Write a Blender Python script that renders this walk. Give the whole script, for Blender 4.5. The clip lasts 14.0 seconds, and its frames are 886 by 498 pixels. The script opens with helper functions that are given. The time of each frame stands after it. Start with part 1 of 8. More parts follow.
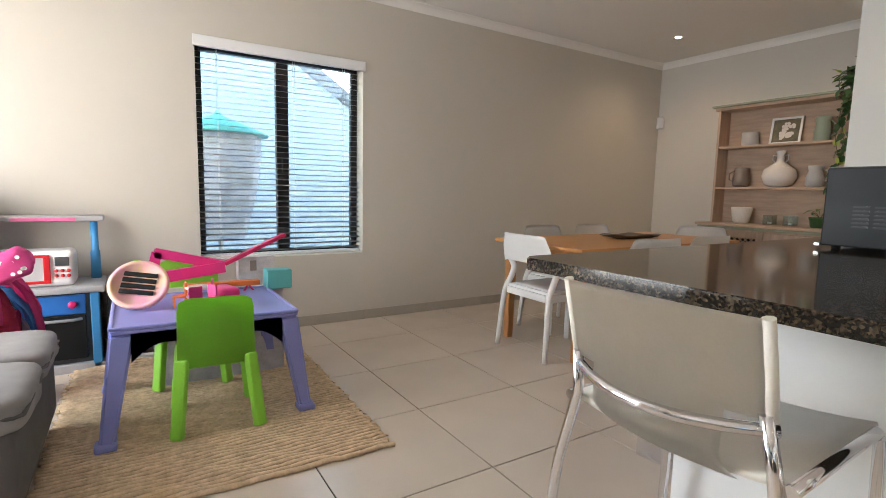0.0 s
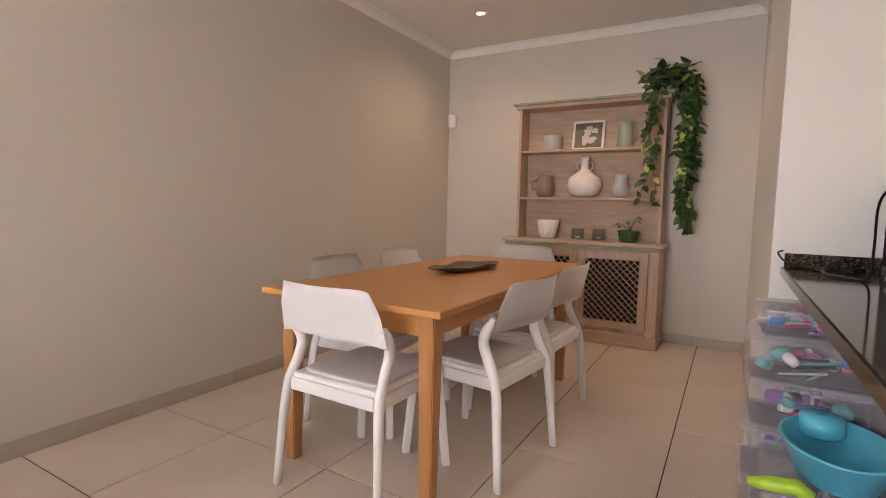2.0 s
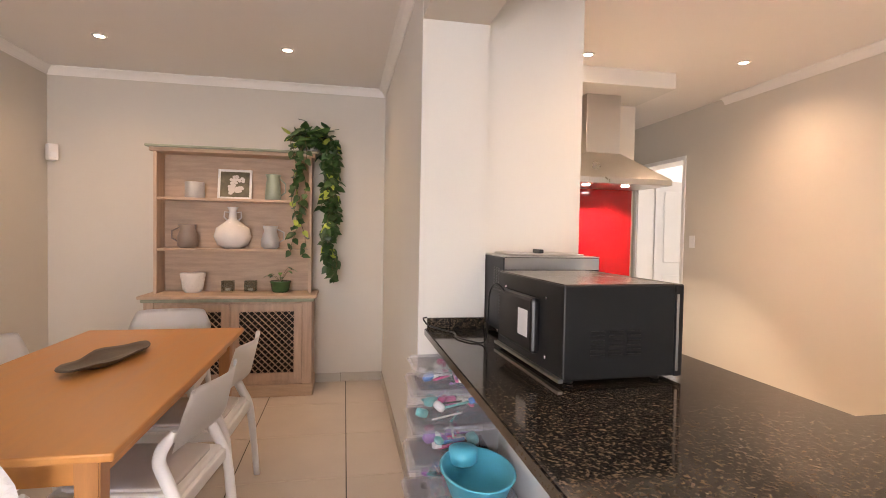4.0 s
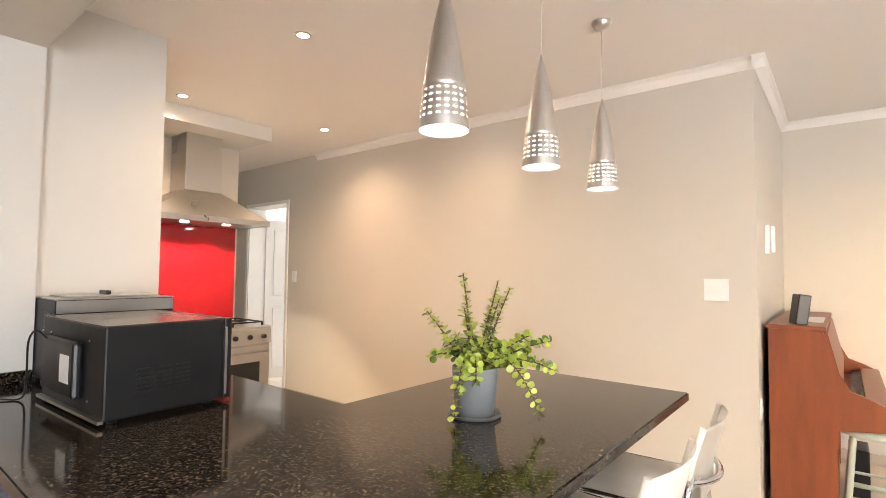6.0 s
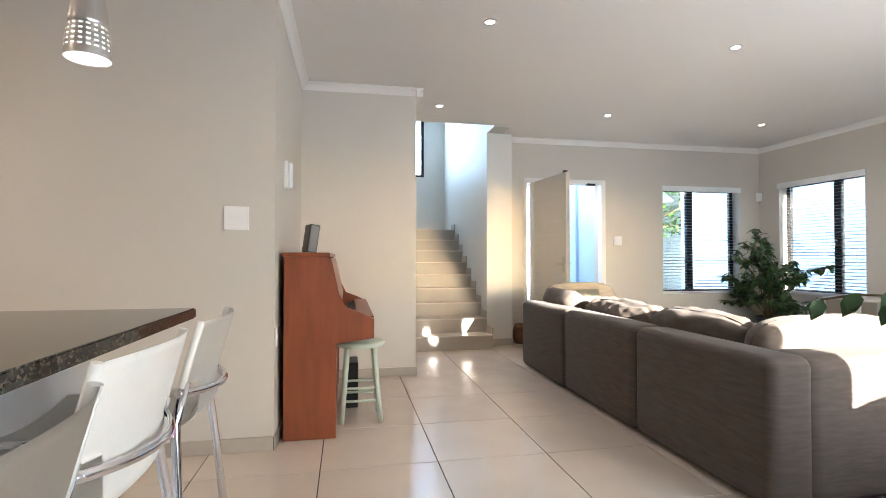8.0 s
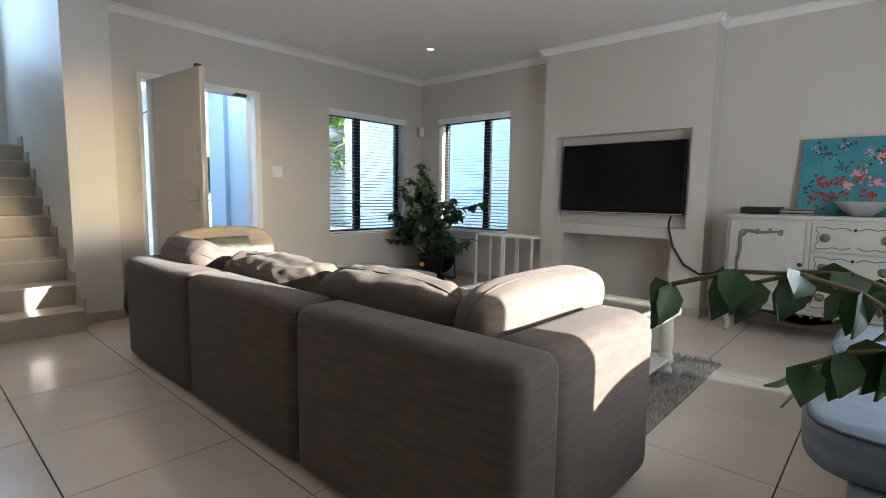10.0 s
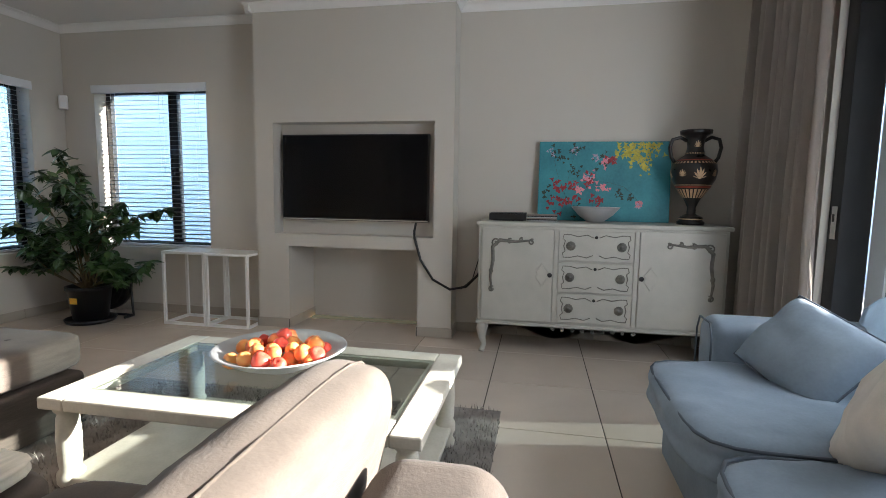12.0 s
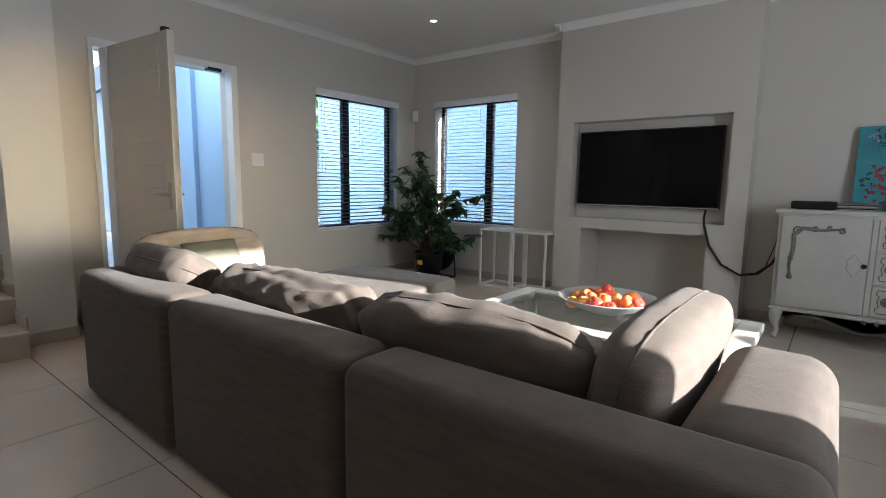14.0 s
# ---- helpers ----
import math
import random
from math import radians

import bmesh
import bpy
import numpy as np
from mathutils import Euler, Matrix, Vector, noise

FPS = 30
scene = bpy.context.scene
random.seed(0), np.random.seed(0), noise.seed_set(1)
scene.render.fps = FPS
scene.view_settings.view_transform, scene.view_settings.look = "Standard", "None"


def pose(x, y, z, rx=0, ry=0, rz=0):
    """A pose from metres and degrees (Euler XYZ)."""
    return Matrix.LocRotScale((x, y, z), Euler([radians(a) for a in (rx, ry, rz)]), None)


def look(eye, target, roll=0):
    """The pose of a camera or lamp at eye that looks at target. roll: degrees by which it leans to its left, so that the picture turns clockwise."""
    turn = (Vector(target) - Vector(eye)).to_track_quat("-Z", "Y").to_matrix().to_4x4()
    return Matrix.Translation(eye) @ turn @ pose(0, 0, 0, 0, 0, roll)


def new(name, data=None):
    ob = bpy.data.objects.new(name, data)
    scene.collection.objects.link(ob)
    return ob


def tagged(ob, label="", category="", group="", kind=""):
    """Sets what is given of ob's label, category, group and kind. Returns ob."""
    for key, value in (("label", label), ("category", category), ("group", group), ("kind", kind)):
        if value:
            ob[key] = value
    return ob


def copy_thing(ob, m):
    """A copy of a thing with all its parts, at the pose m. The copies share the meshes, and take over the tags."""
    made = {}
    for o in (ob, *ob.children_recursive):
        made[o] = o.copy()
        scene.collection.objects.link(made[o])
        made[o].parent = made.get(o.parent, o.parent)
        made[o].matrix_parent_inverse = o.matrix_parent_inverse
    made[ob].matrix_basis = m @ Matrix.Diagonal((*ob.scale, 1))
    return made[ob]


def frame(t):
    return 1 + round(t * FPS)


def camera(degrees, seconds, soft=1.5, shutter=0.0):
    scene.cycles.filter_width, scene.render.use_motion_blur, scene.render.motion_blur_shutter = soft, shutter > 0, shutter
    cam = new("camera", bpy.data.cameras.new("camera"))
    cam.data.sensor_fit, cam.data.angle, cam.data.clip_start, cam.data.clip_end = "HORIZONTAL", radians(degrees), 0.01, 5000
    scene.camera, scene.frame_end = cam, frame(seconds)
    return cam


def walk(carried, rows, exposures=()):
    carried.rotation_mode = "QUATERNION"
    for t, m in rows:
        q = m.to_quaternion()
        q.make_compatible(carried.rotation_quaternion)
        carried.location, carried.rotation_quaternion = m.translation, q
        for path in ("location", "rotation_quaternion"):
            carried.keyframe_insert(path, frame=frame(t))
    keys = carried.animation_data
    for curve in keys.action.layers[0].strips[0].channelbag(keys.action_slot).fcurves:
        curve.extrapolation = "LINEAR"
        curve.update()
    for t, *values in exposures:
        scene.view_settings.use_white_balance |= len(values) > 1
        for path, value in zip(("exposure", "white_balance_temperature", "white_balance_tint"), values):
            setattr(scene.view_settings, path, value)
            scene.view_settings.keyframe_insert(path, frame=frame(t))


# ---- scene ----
cam = camera(83.2, 14.0, soft=0.8)
PATH = [
    (0, (0.086, -0.153, 1.076), (1.139, 1.532, 0.847), 1.3),
    (0.5, (0.261, 0.241, 1.072), (1.48, 1.813, 0.861), 1.0),
    (1, (0.486, 0.585, 1.084), (1.893, 1.992, 0.884), 0.9),
    (1.5, (0.708, 0.902, 1.096), (2.28, 2.124, 0.908), 1.2),
    (2, (0.985, 1.123, 1.093), (2.711, 2.119, 0.92), 1.2),
    (2.5, (1.221, 1.251, 1.123), (3.085, 1.958, 0.97), 1.2),
    (2.7, (1.256, 1.281, 1.163), (3.17, 1.843, 1.019), 1.3),
    (4.8, (0.676, 1.336, 1.39), (2.46, 0.43, 1.389), 0.7),
    (5, (0.644, 1.316, 1.395), (2.362, 0.293, 1.411), 0.7),
    (5.5, (0.589, 1.273, 1.391), (2.102, -0.033, 1.45), 0.8),
    (6, (0.538, 1.244, 1.378), (1.79, -0.313, 1.468), 0.6),
    (6.5, (0.493, 1.212, 1.328), (1.394, -0.57, 1.438), 0.6),
    (7, (0.486, 1.162, 1.259), (0.926, -0.785, 1.383), 0.6),
    (7.5, (0.539, 1.072, 1.151), (0.526, -0.924, 1.276), 0.4),
    (8, (0.526, 0.888, 1.069), (0.146, -1.076, 1.104), -0.0),
    (8.5, (0.433, 0.598, 1.032), (-0.255, -1.278, 0.956), -0.2),
    (8.7, (0.38, 0.51, 1.035), (-0.423, -1.317, 0.914), 0.1),
    (10.8, (-0.634, -0.63, 1.083), (-2.397, -1.55, 0.867), 1.0),
    (11, (-0.726, -0.678, 1.088), (-2.543, -1.486, 0.87), 1.2),
    (11.5, (-1.019, -0.751, 1.086), (-2.934, -1.283, 0.866), 1.0),
    (12, (-1.219, -0.854, 1.124), (-3.173, -1.22, 0.911), 0.9),
    (12.5, (-1.087, -0.951, 1.142), (-3.046, -1.29, 0.928), 1.1),
    (13, (-0.822, -0.953, 1.137), (-2.76, -1.392, 0.91), 1.0),
    (13.5, (-0.586, -0.917, 1.129), (-2.406, -1.711, 0.883), 0.9),
    (14, (-0.404, -0.92, 1.098), (-1.96, -2.149, 0.837), 0.8),
]
EXPOSURE = [(0.0, 3.5, 6900, 12), (1.0, 3.4, 7300, 16), (2.0, 3.75, 7600, 25), (2.7, 3.95, 7700, 28), (5.0, 4.22, 7550, 20), (6.5, 4.15, 7050, 15), (7.5, 3.8, 6550, 12), (8.7, 3.1, 6050, 11),
            (10.8, 2.65, 6050, 10), (12.8, 2.65, 6100, 10), (14.0, 2.35, 5800, 10)]
walk(cam, [(t, look(eye, target, roll)) for t, eye, target, roll in PATH], EXPOSURE)

# ---- world and light ----
SUN_AZ = 10.0      # degrees west of north
SUN_EL = 14.5
world = bpy.data.worlds.new("world")
scene.world = world
world.use_nodes = True
wn = world.node_tree
sky = wn.nodes.new("ShaderNodeTexSky")
sky.sky_type, sky.sun_disc = "NISHITA", False
sky.sun_elevation, sky.sun_rotation = radians(SUN_EL), radians(-SUN_AZ)
wn.nodes["Background"].inputs[1].default_value = 0.15
wn.links.new(sky.outputs[0], wn.nodes["Background"].inputs[0])
sun = new("sun", bpy.data.lights.new("sun", "SUN"))
sun.data.energy, sun.data.angle, sun.data.color = 5.0, radians(0.6), (1.0, 0.93, 0.82)
sun_from = Vector((-math.sin(radians(SUN_AZ)) * math.cos(radians(SUN_EL)),
                   math.cos(radians(SUN_AZ)) * math.cos(radians(SUN_EL)), math.sin(radians(SUN_EL))))
sun.matrix_world = look(tuple(sun_from * 20), (0, 0, 0))


def window_light(name, at, to, w, h, watts, colour=(0.86, 0.93, 1.0)):
    """Daylight that comes in by an opening, real or added."""
    d = bpy.data.lights.new(name, "AREA")
    d.shape, d.size, d.size_y, d.energy, d.color = "RECTANGLE", w, h, watts, colour
    ob = new(name, d)
    ob.matrix_world = look(at, to)
    return ob


window_light("daylight_patio_door", (-2.6, 0.79, 1.1), (-2.6, -3.0, 1.1), 1.3, 2.0, 10)
# Added fill: no door is visible on the play corner's west side.
window_light("daylight_play_door", (-1.75, 2.4, 1.1), (0.0, 2.3, 0.8), 1.5, 2.0, 8)
window_light("daylight_front_door", (-2.3, -6.5, 2.75), (-2.8, -3.0, 0.6), 1.0, 0.5, 4, (0.80, 0.90, 1.0))
window_light("daylight_stair_window", (-0.55, -7.74, 3.2), (-0.7, -4.0, 2.0), 0.44, 1.3, 4.5, (0.52, 0.74, 1.0))

# Added fill for the room past the doorway; its opening stays unseen.
window_light("daylight_backroom", (6.0, -4.38, 1.45), (6.0, -2.0, 1.2), 0.8, 1.0, 4.5)

# ---- meshes ----
def box(bm, x0, x1, y0, y1, z0, z1, bevel=0.0, seg=2):
    x0, x1, y0, y1, z0, z1 = min(x0, x1), max(x0, x1), min(y0, y1), max(y0, y1), min(z0, z1), max(z0, z1)
    r = bmesh.ops.create_cube(bm, size=1.0, matrix=Matrix.Translation(((x0 + x1) / 2, (y0 + y1) / 2, (z0 + z1) / 2))
                              @ Matrix.Diagonal((x1 - x0, y1 - y0, z1 - z0, 1)))
    if bevel:
        edges = list({e for v in r["verts"] for e in v.link_edges})
        bmesh.ops.bevel(bm, geom=edges, offset=bevel, segments=seg, profile=0.5, affect="EDGES")
    return r


def sweep(bm, pts, radius, seg=8, closed=False):
    """A round bar along points; radius a number or one per point."""
    pts = [Vector(p) for p in pts]
    n = len(pts)
    rings, up = [], None
    for i, p in enumerate(pts):
        a, b = pts[i - 1] if (i or closed) else p, pts[(i + 1) % n] if (i < n - 1 or closed) else p
        d = (b - a).normalized()
        if up is None:
            up = d.orthogonal().normalized()
        up = (up - d * up.dot(d)).normalized()
        side = d.cross(up)
        r = radius[i] if isinstance(radius, (list, tuple)) else radius
        rings.append([bm.verts.new(p + (up * math.cos(2 * math.pi * k / seg) + side * math.sin(2 * math.pi * k / seg)) * r) for k in range(seg)])
    for i in range(n if closed else n - 1):
        a, b = rings[i], rings[(i + 1) % n]
        for k in range(seg):
            bm.faces.new((a[k], a[(k + 1) % seg], b[(k + 1) % seg], b[k])).smooth = True
    if not closed:
        bm.faces.new(rings[0][::-1])
        bm.faces.new(rings[-1])


def lathe(bm, profile, seg=24, at=(0, 0, 0)):
    """Turn a profile of (radius, height) about z."""
    rings = []
    for r, z in profile:
        r = max(r, 0.0004)
        rings.append([bm.verts.new((at[0] + r * math.cos(2 * math.pi * k / seg), at[1] + r * math.sin(2 * math.pi * k / seg), at[2] + z)) for k in range(seg)])
    for a, b in zip(rings, rings[1:]):
        for k in range(seg):
            bm.faces.new((a[k], a[(k + 1) % seg], b[(k + 1) % seg], b[k])).smooth = True
    bm.faces.new(rings[0][::-1])
    bm.faces.new(rings[-1])


def puff(bm, sx, sy, sz, power=4.0, n=10, lump=0.0, seed=0.0, flat=0.0):
    """A stuffed cushion, centred, of that size; flat keeps the underside level."""
    r = bmesh.ops.create_cube(bm, size=2.0)
    es = list({e for v in r["verts"] for e in v.link_edges})
    bmesh.ops.subdivide_edges(bm, edges=es, cuts=n, use_grid_fill=True)
    vs = list(bm.verts)
    for v in vs:
        c = v.co.copy()
        m = max(abs(c.x), abs(c.y), abs(c.z))
        k = (abs(c.x) ** power + abs(c.y) ** power + abs(c.z) ** power) ** (1 / power)
        c = c * (m / k) if k else c
        if lump:
            c += Vector((noise.noise(c * 2.2 + Vector((seed, 0, 0))), noise.noise(c * 2.2 + Vector((0, seed, 7))), noise.noise(c * 2.2 + Vector((3, 0, seed))))) * lump
        v.co = Vector((c.x * sx / 2, c.y * sy / 2, c.z * sz / 2))
    for f in bm.faces:
        f.smooth = True
    return vs


def pillow(bm, w, h, d, n=12, seed=0.0, wrinkle=0.022):
    """A square scatter cushion in the xz plane, thickest in the middle, with pinched corners."""
    grid = {}
    for side in (-1, 1):
        for i in range(n + 1):
            for j in range(n + 1):
                u, v = 2 * i / n - 1, 2 * j / n - 1
                edge = (1 - u ** 4) * (1 - v ** 4)
                if edge <= 1e-6 and side == 1:
                    grid[side, i, j] = grid[-1, i, j]
                    continue
                pull = 1 - 0.06 * (u * u + v * v) * 0.5 + 0.03 * u * u * v * v
                y = side * d / 2 * edge ** 0.45
                y += noise.noise(Vector((u * 3.4 + v, v * 2.2, seed + side))) * wrinkle * edge
                grid[side, i, j] = bm.verts.new((u * w / 2 * pull, y, v * h / 2 * pull))
        for i in range(n):
            for j in range(n):
                q = [grid[side, i, j], grid[side, i + 1, j], grid[side, i + 1, j + 1], grid[side, i, j + 1]]
                bm.faces.new(q if side < 0 else q[::-1]).smooth = True


def move(bm, m, verts=None):
    bmesh.ops.transform(bm, matrix=m, verts=verts if verts is not None else list(bm.verts))


def smooth_line(key, per):
    """A soft line through the key points (Catmull-Rom)."""
    k = [Vector(p) for p in key]
    k = [k[0] * 2 - k[1]] + k + [k[-1] * 2 - k[-2]]
    out = []
    for a, b, c, d in zip(k, k[1:], k[2:], k[3:]):
        for q in range(per):
            u = q / per
            out.append(0.5 * (2 * b + (c - a) * u + (2 * a - 5 * b + 4 * c - d) * u * u + (3 * b - a - 3 * c + d) * u ** 3))
    return out + [k[-2]]


def mesh(name, bm, material):
    me = bpy.data.meshes.new(name)
    bmesh.ops.recalc_face_normals(bm, faces=list(bm.faces))
    bm.to_mesh(me)
    bm.free()
    if material:
        me.materials.append(material)
    return me


def part(name, bm, material, parent=None, label="", at=None):
    ob = new(name, mesh(name, bm, material))
    if parent is not None:
        ob.parent = parent
    if at is not None:
        ob.matrix_basis = at
    if label:
        ob["label"] = label
    return ob


def piece(name, me, parent, at):
    ob = new(name, me)
    ob.parent = parent
    ob.matrix_basis = at
    return ob


def thing(name, m, label, category, group=""):
    ob = new(name)
    ob.matrix_basis = m
    ob.empty_display_size = 0.1
    return tagged(ob, label, category, group)


def structure(name, bm, material, label, category=""):
    return tagged(part(name, bm, material), label, category or name.split("_")[0], kind="structure")


def B(*boxes, bevel=0.0, seg=2):
    bm = bmesh.new()
    for b in boxes:
        box(bm, *b, bevel=bevel, seg=seg)
    return bm


def bar(bm, p0, p1, w, d, bevel=0.0):
    """A rectangular bar from p0 to p1."""
    p0, p1 = Vector(p0), Vector(p1)
    L = (p1 - p0).length
    r = bmesh.ops.create_cube(bm, size=1.0)
    m = Matrix.Translation((p0 + p1) / 2) @ (p1 - p0).to_track_quat("Z", "Y").to_matrix().to_4x4() @ Matrix.Diagonal((w, d, L, 1))
    bmesh.ops.transform(bm, matrix=m, verts=r["verts"])
    if bevel:
        bmesh.ops.bevel(bm, geom=list({e for v in r["verts"] for e in v.link_edges}), offset=bevel, segments=2, profile=0.5, affect="EDGES")


# ---- materials ----
def material(name, colour, rough=0.5, metal=0.0, tone=0.06, scale=6.0, fine=120.0, bump=0.0, grain=None, spread=0.0, sheen=0.0,
             emit=0.0, coat=0.0, alpha_glass=False, spec=0.5, second=None, mix_scale=3.0, transmission=0.0, rough_var=0.08, subsurface=0.0):
    """A procedural surface: base colour with broad and fine variation, and relief."""
    m = bpy.data.materials.new(name)
    m.use_nodes = True
    nt = m.node_tree
    p = nt.nodes["Principled BSDF"]
    N, L = nt.nodes.new, nt.links.new
    tc = N("ShaderNodeTexCoord")
    mp = N("ShaderNodeMapping")
    L(tc.outputs["Object"], mp.inputs[0])
    if grain:
        mp.inputs["Scale"].default_value = grain
    big, small = N("ShaderNodeTexNoise"), N("ShaderNodeTexNoise")
    big.inputs["Scale"].default_value, big.inputs["Detail"].default_value = scale, 5.0
    small.inputs["Scale"].default_value, small.inputs["Detail"].default_value = fine, 3.0
    L(mp.outputs[0], big.inputs[0])
    L(mp.outputs[0], small.inputs[0])
    c1 = N("ShaderNodeMix")
    c1.data_type = "RGBA"
    lo = [max(0.0, c * (1 - tone * 2.2)) for c in colour]
    hi = [min(1.0, c * (1 + tone * 1.6)) for c in colour]
    if second:
        lo = second
    c1.inputs[6].default_value, c1.inputs[7].default_value = (*lo, 1), (*hi, 1)
    add = N("ShaderNodeMath")
    add.operation = "MULTIPLY_ADD"
    L(small.outputs[0], add.inputs[0])
    add.inputs[1].default_value = 0.45
    sub = N("ShaderNodeMath")
    sub.operation = "MULTIPLY_ADD"
    L(big.outputs[0], sub.inputs[0])
    sub.inputs[1].default_value, sub.inputs[2].default_value = 1.3, -0.37
    L(sub.outputs[0], add.inputs[2])
    L(add.outputs[0], c1.inputs[0])
    colour_out = c1.outputs[2]
    if spread:
        info, hsv = N("ShaderNodeObjectInfo"), N("ShaderNodeHueSaturation")
        mm = N("ShaderNodeMapRange")
        mm.inputs[3].default_value, mm.inputs[4].default_value = 1 - spread, 1 + spread
        L(info.outputs["Random"], mm.inputs[0])
        L(mm.outputs[0], hsv.inputs["Value"])
        L(colour_out, hsv.inputs["Color"])
        colour_out = hsv.outputs[0]
    L(colour_out, p.inputs["Base Color"])
    rr = N("ShaderNodeMapRange")
    rr.inputs[3].default_value, rr.inputs[4].default_value = max(0.0, rough - rough_var), min(1.0, rough + rough_var)
    L(big.outputs[0], rr.inputs[0])
    L(rr.outputs[0], p.inputs["Roughness"])
    p.inputs["Metallic"].default_value = metal
    p.inputs["Specular IOR Level"].default_value = spec
    p.inputs["Coat Weight"].default_value = coat
    p.inputs["Sheen Weight"].default_value = sheen
    p.inputs["Transmission Weight"].default_value = transmission
    p.inputs["Subsurface Weight"].default_value = subsurface
    if bump:
        b = N("ShaderNodeBump")
        b.inputs["Strength"].default_value = bump
        b.inputs["Distance"].default_value = 0.004
        L(add.outputs[0], b.inputs["Height"])
        L(b.outputs[0], p.inputs["Normal"])
    if emit:
        p.inputs["Emission Color"].default_value = (*colour, 1)
        p.inputs["Emission Strength"].default_value = emit
    return m


def glow(name, colour, strength):
    m = bpy.data.materials.new(name)
    m.use_nodes = True
    nt = m.node_tree
    e = nt.nodes.new("ShaderNodeEmission")
    e.inputs[0].default_value, e.inputs[1].default_value = (*colour, 1), strength
    nt.links.new(e.outputs[0], nt.nodes["Material Output"].inputs[0])
    return m


def clear_glass(name, tint=(0.9, 0.95, 0.95), rough=0.0, gloss=0.12):
    """Thin clear glass: mostly see-through, glossy at grazing angles."""
    m = bpy.data.materials.new(name)
    m.use_nodes = True
    nt = m.node_tree
    N, L = nt.nodes.new, nt.links.new
    tr, gl, mx, fr = N("ShaderNodeBsdfTransparent"), N("ShaderNodeBsdfGlossy"), N("ShaderNodeMixShader"), N("ShaderNodeLayerWeight")
    tr.inputs[0].default_value = (*tint, 1)
    gl.inputs["Roughness"].default_value = rough
    fr.inputs[0].default_value = 0.25
    power, scaled = N("ShaderNodeMath"), N("ShaderNodeMath")
    power.operation, scaled.operation = "POWER", "MULTIPLY_ADD"
    L(fr.outputs["Facing"], power.inputs[0])
    power.inputs[1].default_value = 3.0
    L(power.outputs[0], scaled.inputs[0])
    scaled.inputs[1].default_value, scaled.inputs[2].default_value = 0.75, 0.035
    L(scaled.outputs[0], mx.inputs[0])
    L(tr.outputs[0], mx.inputs[1])
    L(gl.outputs[0], mx.inputs[2])
    L(mx.outputs[0], nt.nodes["Material Output"].inputs[0])
    return m


def milky_plastic(name, haze):
    """Clear plastic with a pale haze and a soft shine."""
    m = bpy.data.materials.new(name)
    m.use_nodes = True
    nt = m.node_tree
    N, L = nt.nodes.new, nt.links.new
    tr, p, mx = N("ShaderNodeBsdfTransparent"), nt.nodes["Principled BSDF"], N("ShaderNodeMixShader")
    p.inputs["Base Color"].default_value = (0.78, 0.77, 0.84, 1)
    p.inputs["Roughness"].default_value = 0.25
    mx.inputs[0].default_value = haze
    L(tr.outputs[0], mx.inputs[1])
    L(p.outputs[0], mx.inputs[2])
    L(mx.outputs[0], nt.nodes["Material Output"].inputs[0])
    return m


WALL = material("wall_paint", (0.585, 0.545, 0.485), 0.55, tone=0.02, scale=1.2, fine=260, bump=0.05)
WHITE_WALL = material("pale_paint", (0.66, 0.645, 0.605), 0.5, tone=0.02, scale=1.5, fine=240, bump=0.05)
CEIL = material("ceiling_paint", (0.78, 0.755, 0.725), 0.8, tone=0.015, scale=1.0, fine=200, bump=0.04)
CORNICE = material("cornice_paint", (0.82, 0.80, 0.77), 0.6, tone=0.015, scale=2, fine=200)
TILE = material("porcelain_tile", (0.62, 0.535, 0.45), 0.24, tone=0.035, scale=3.5, fine=160, spread=0.025, rough_var=0.06)
GROUT = material("grout", (0.06, 0.05, 0.042), 0.9, tone=0.1, scale=20, fine=200)
SKIRT = material("skirting_tile", (0.42, 0.37, 0.31), 0.4, tone=0.04, scale=6, fine=160, spread=0.03)
WHITE = material("white_paint", (0.80, 0.79, 0.77), 0.42, tone=0.02, scale=5, fine=180)
WHITE_PLASTIC = material("white_plastic", (0.80, 0.79, 0.78), 0.32, tone=0.02, scale=6, fine=150)
BLACK_FRAME = material("black_aluminium", (0.012, 0.013, 0.016), 0.4, tone=0.1, scale=8, fine=150)
GLASS = clear_glass("window_glass")
TABLE_GLASS = clear_glass("table_glass", (0.84, 0.875, 0.86))
BEECH = material("beech_wood", (0.56, 0.245, 0.070), 0.34, tone=0.06, scale=3, fine=40, grain=(1, 9, 9), bump=0.03)
BEECH_Y = material("beech_leg", (0.47, 0.21, 0.075), 0.38, tone=0.12, scale=3, fine=40, grain=(9, 9, 1), bump=0.03)
LIMED = material("limed_oak", (0.50, 0.36, 0.26), 0.6, tone=0.13, scale=4, fine=60, grain=(8, 1, 8), bump=0.08)
LIMED_V = material("limed_oak_upright", (0.50, 0.36, 0.27), 0.6, tone=0.13, scale=4, fine=60, grain=(8, 8, 1), bump=0.08)
GRANITE = None
STEEL = material("brushed_steel", (0.56, 0.55, 0.53), 0.3, 1.0, tone=0.03, scale=2, fine=90)
CHROME = material("chrome", (0.80, 0.80, 0.82), 0.08, 1.0, tone=0.02, rough_var=0.03)


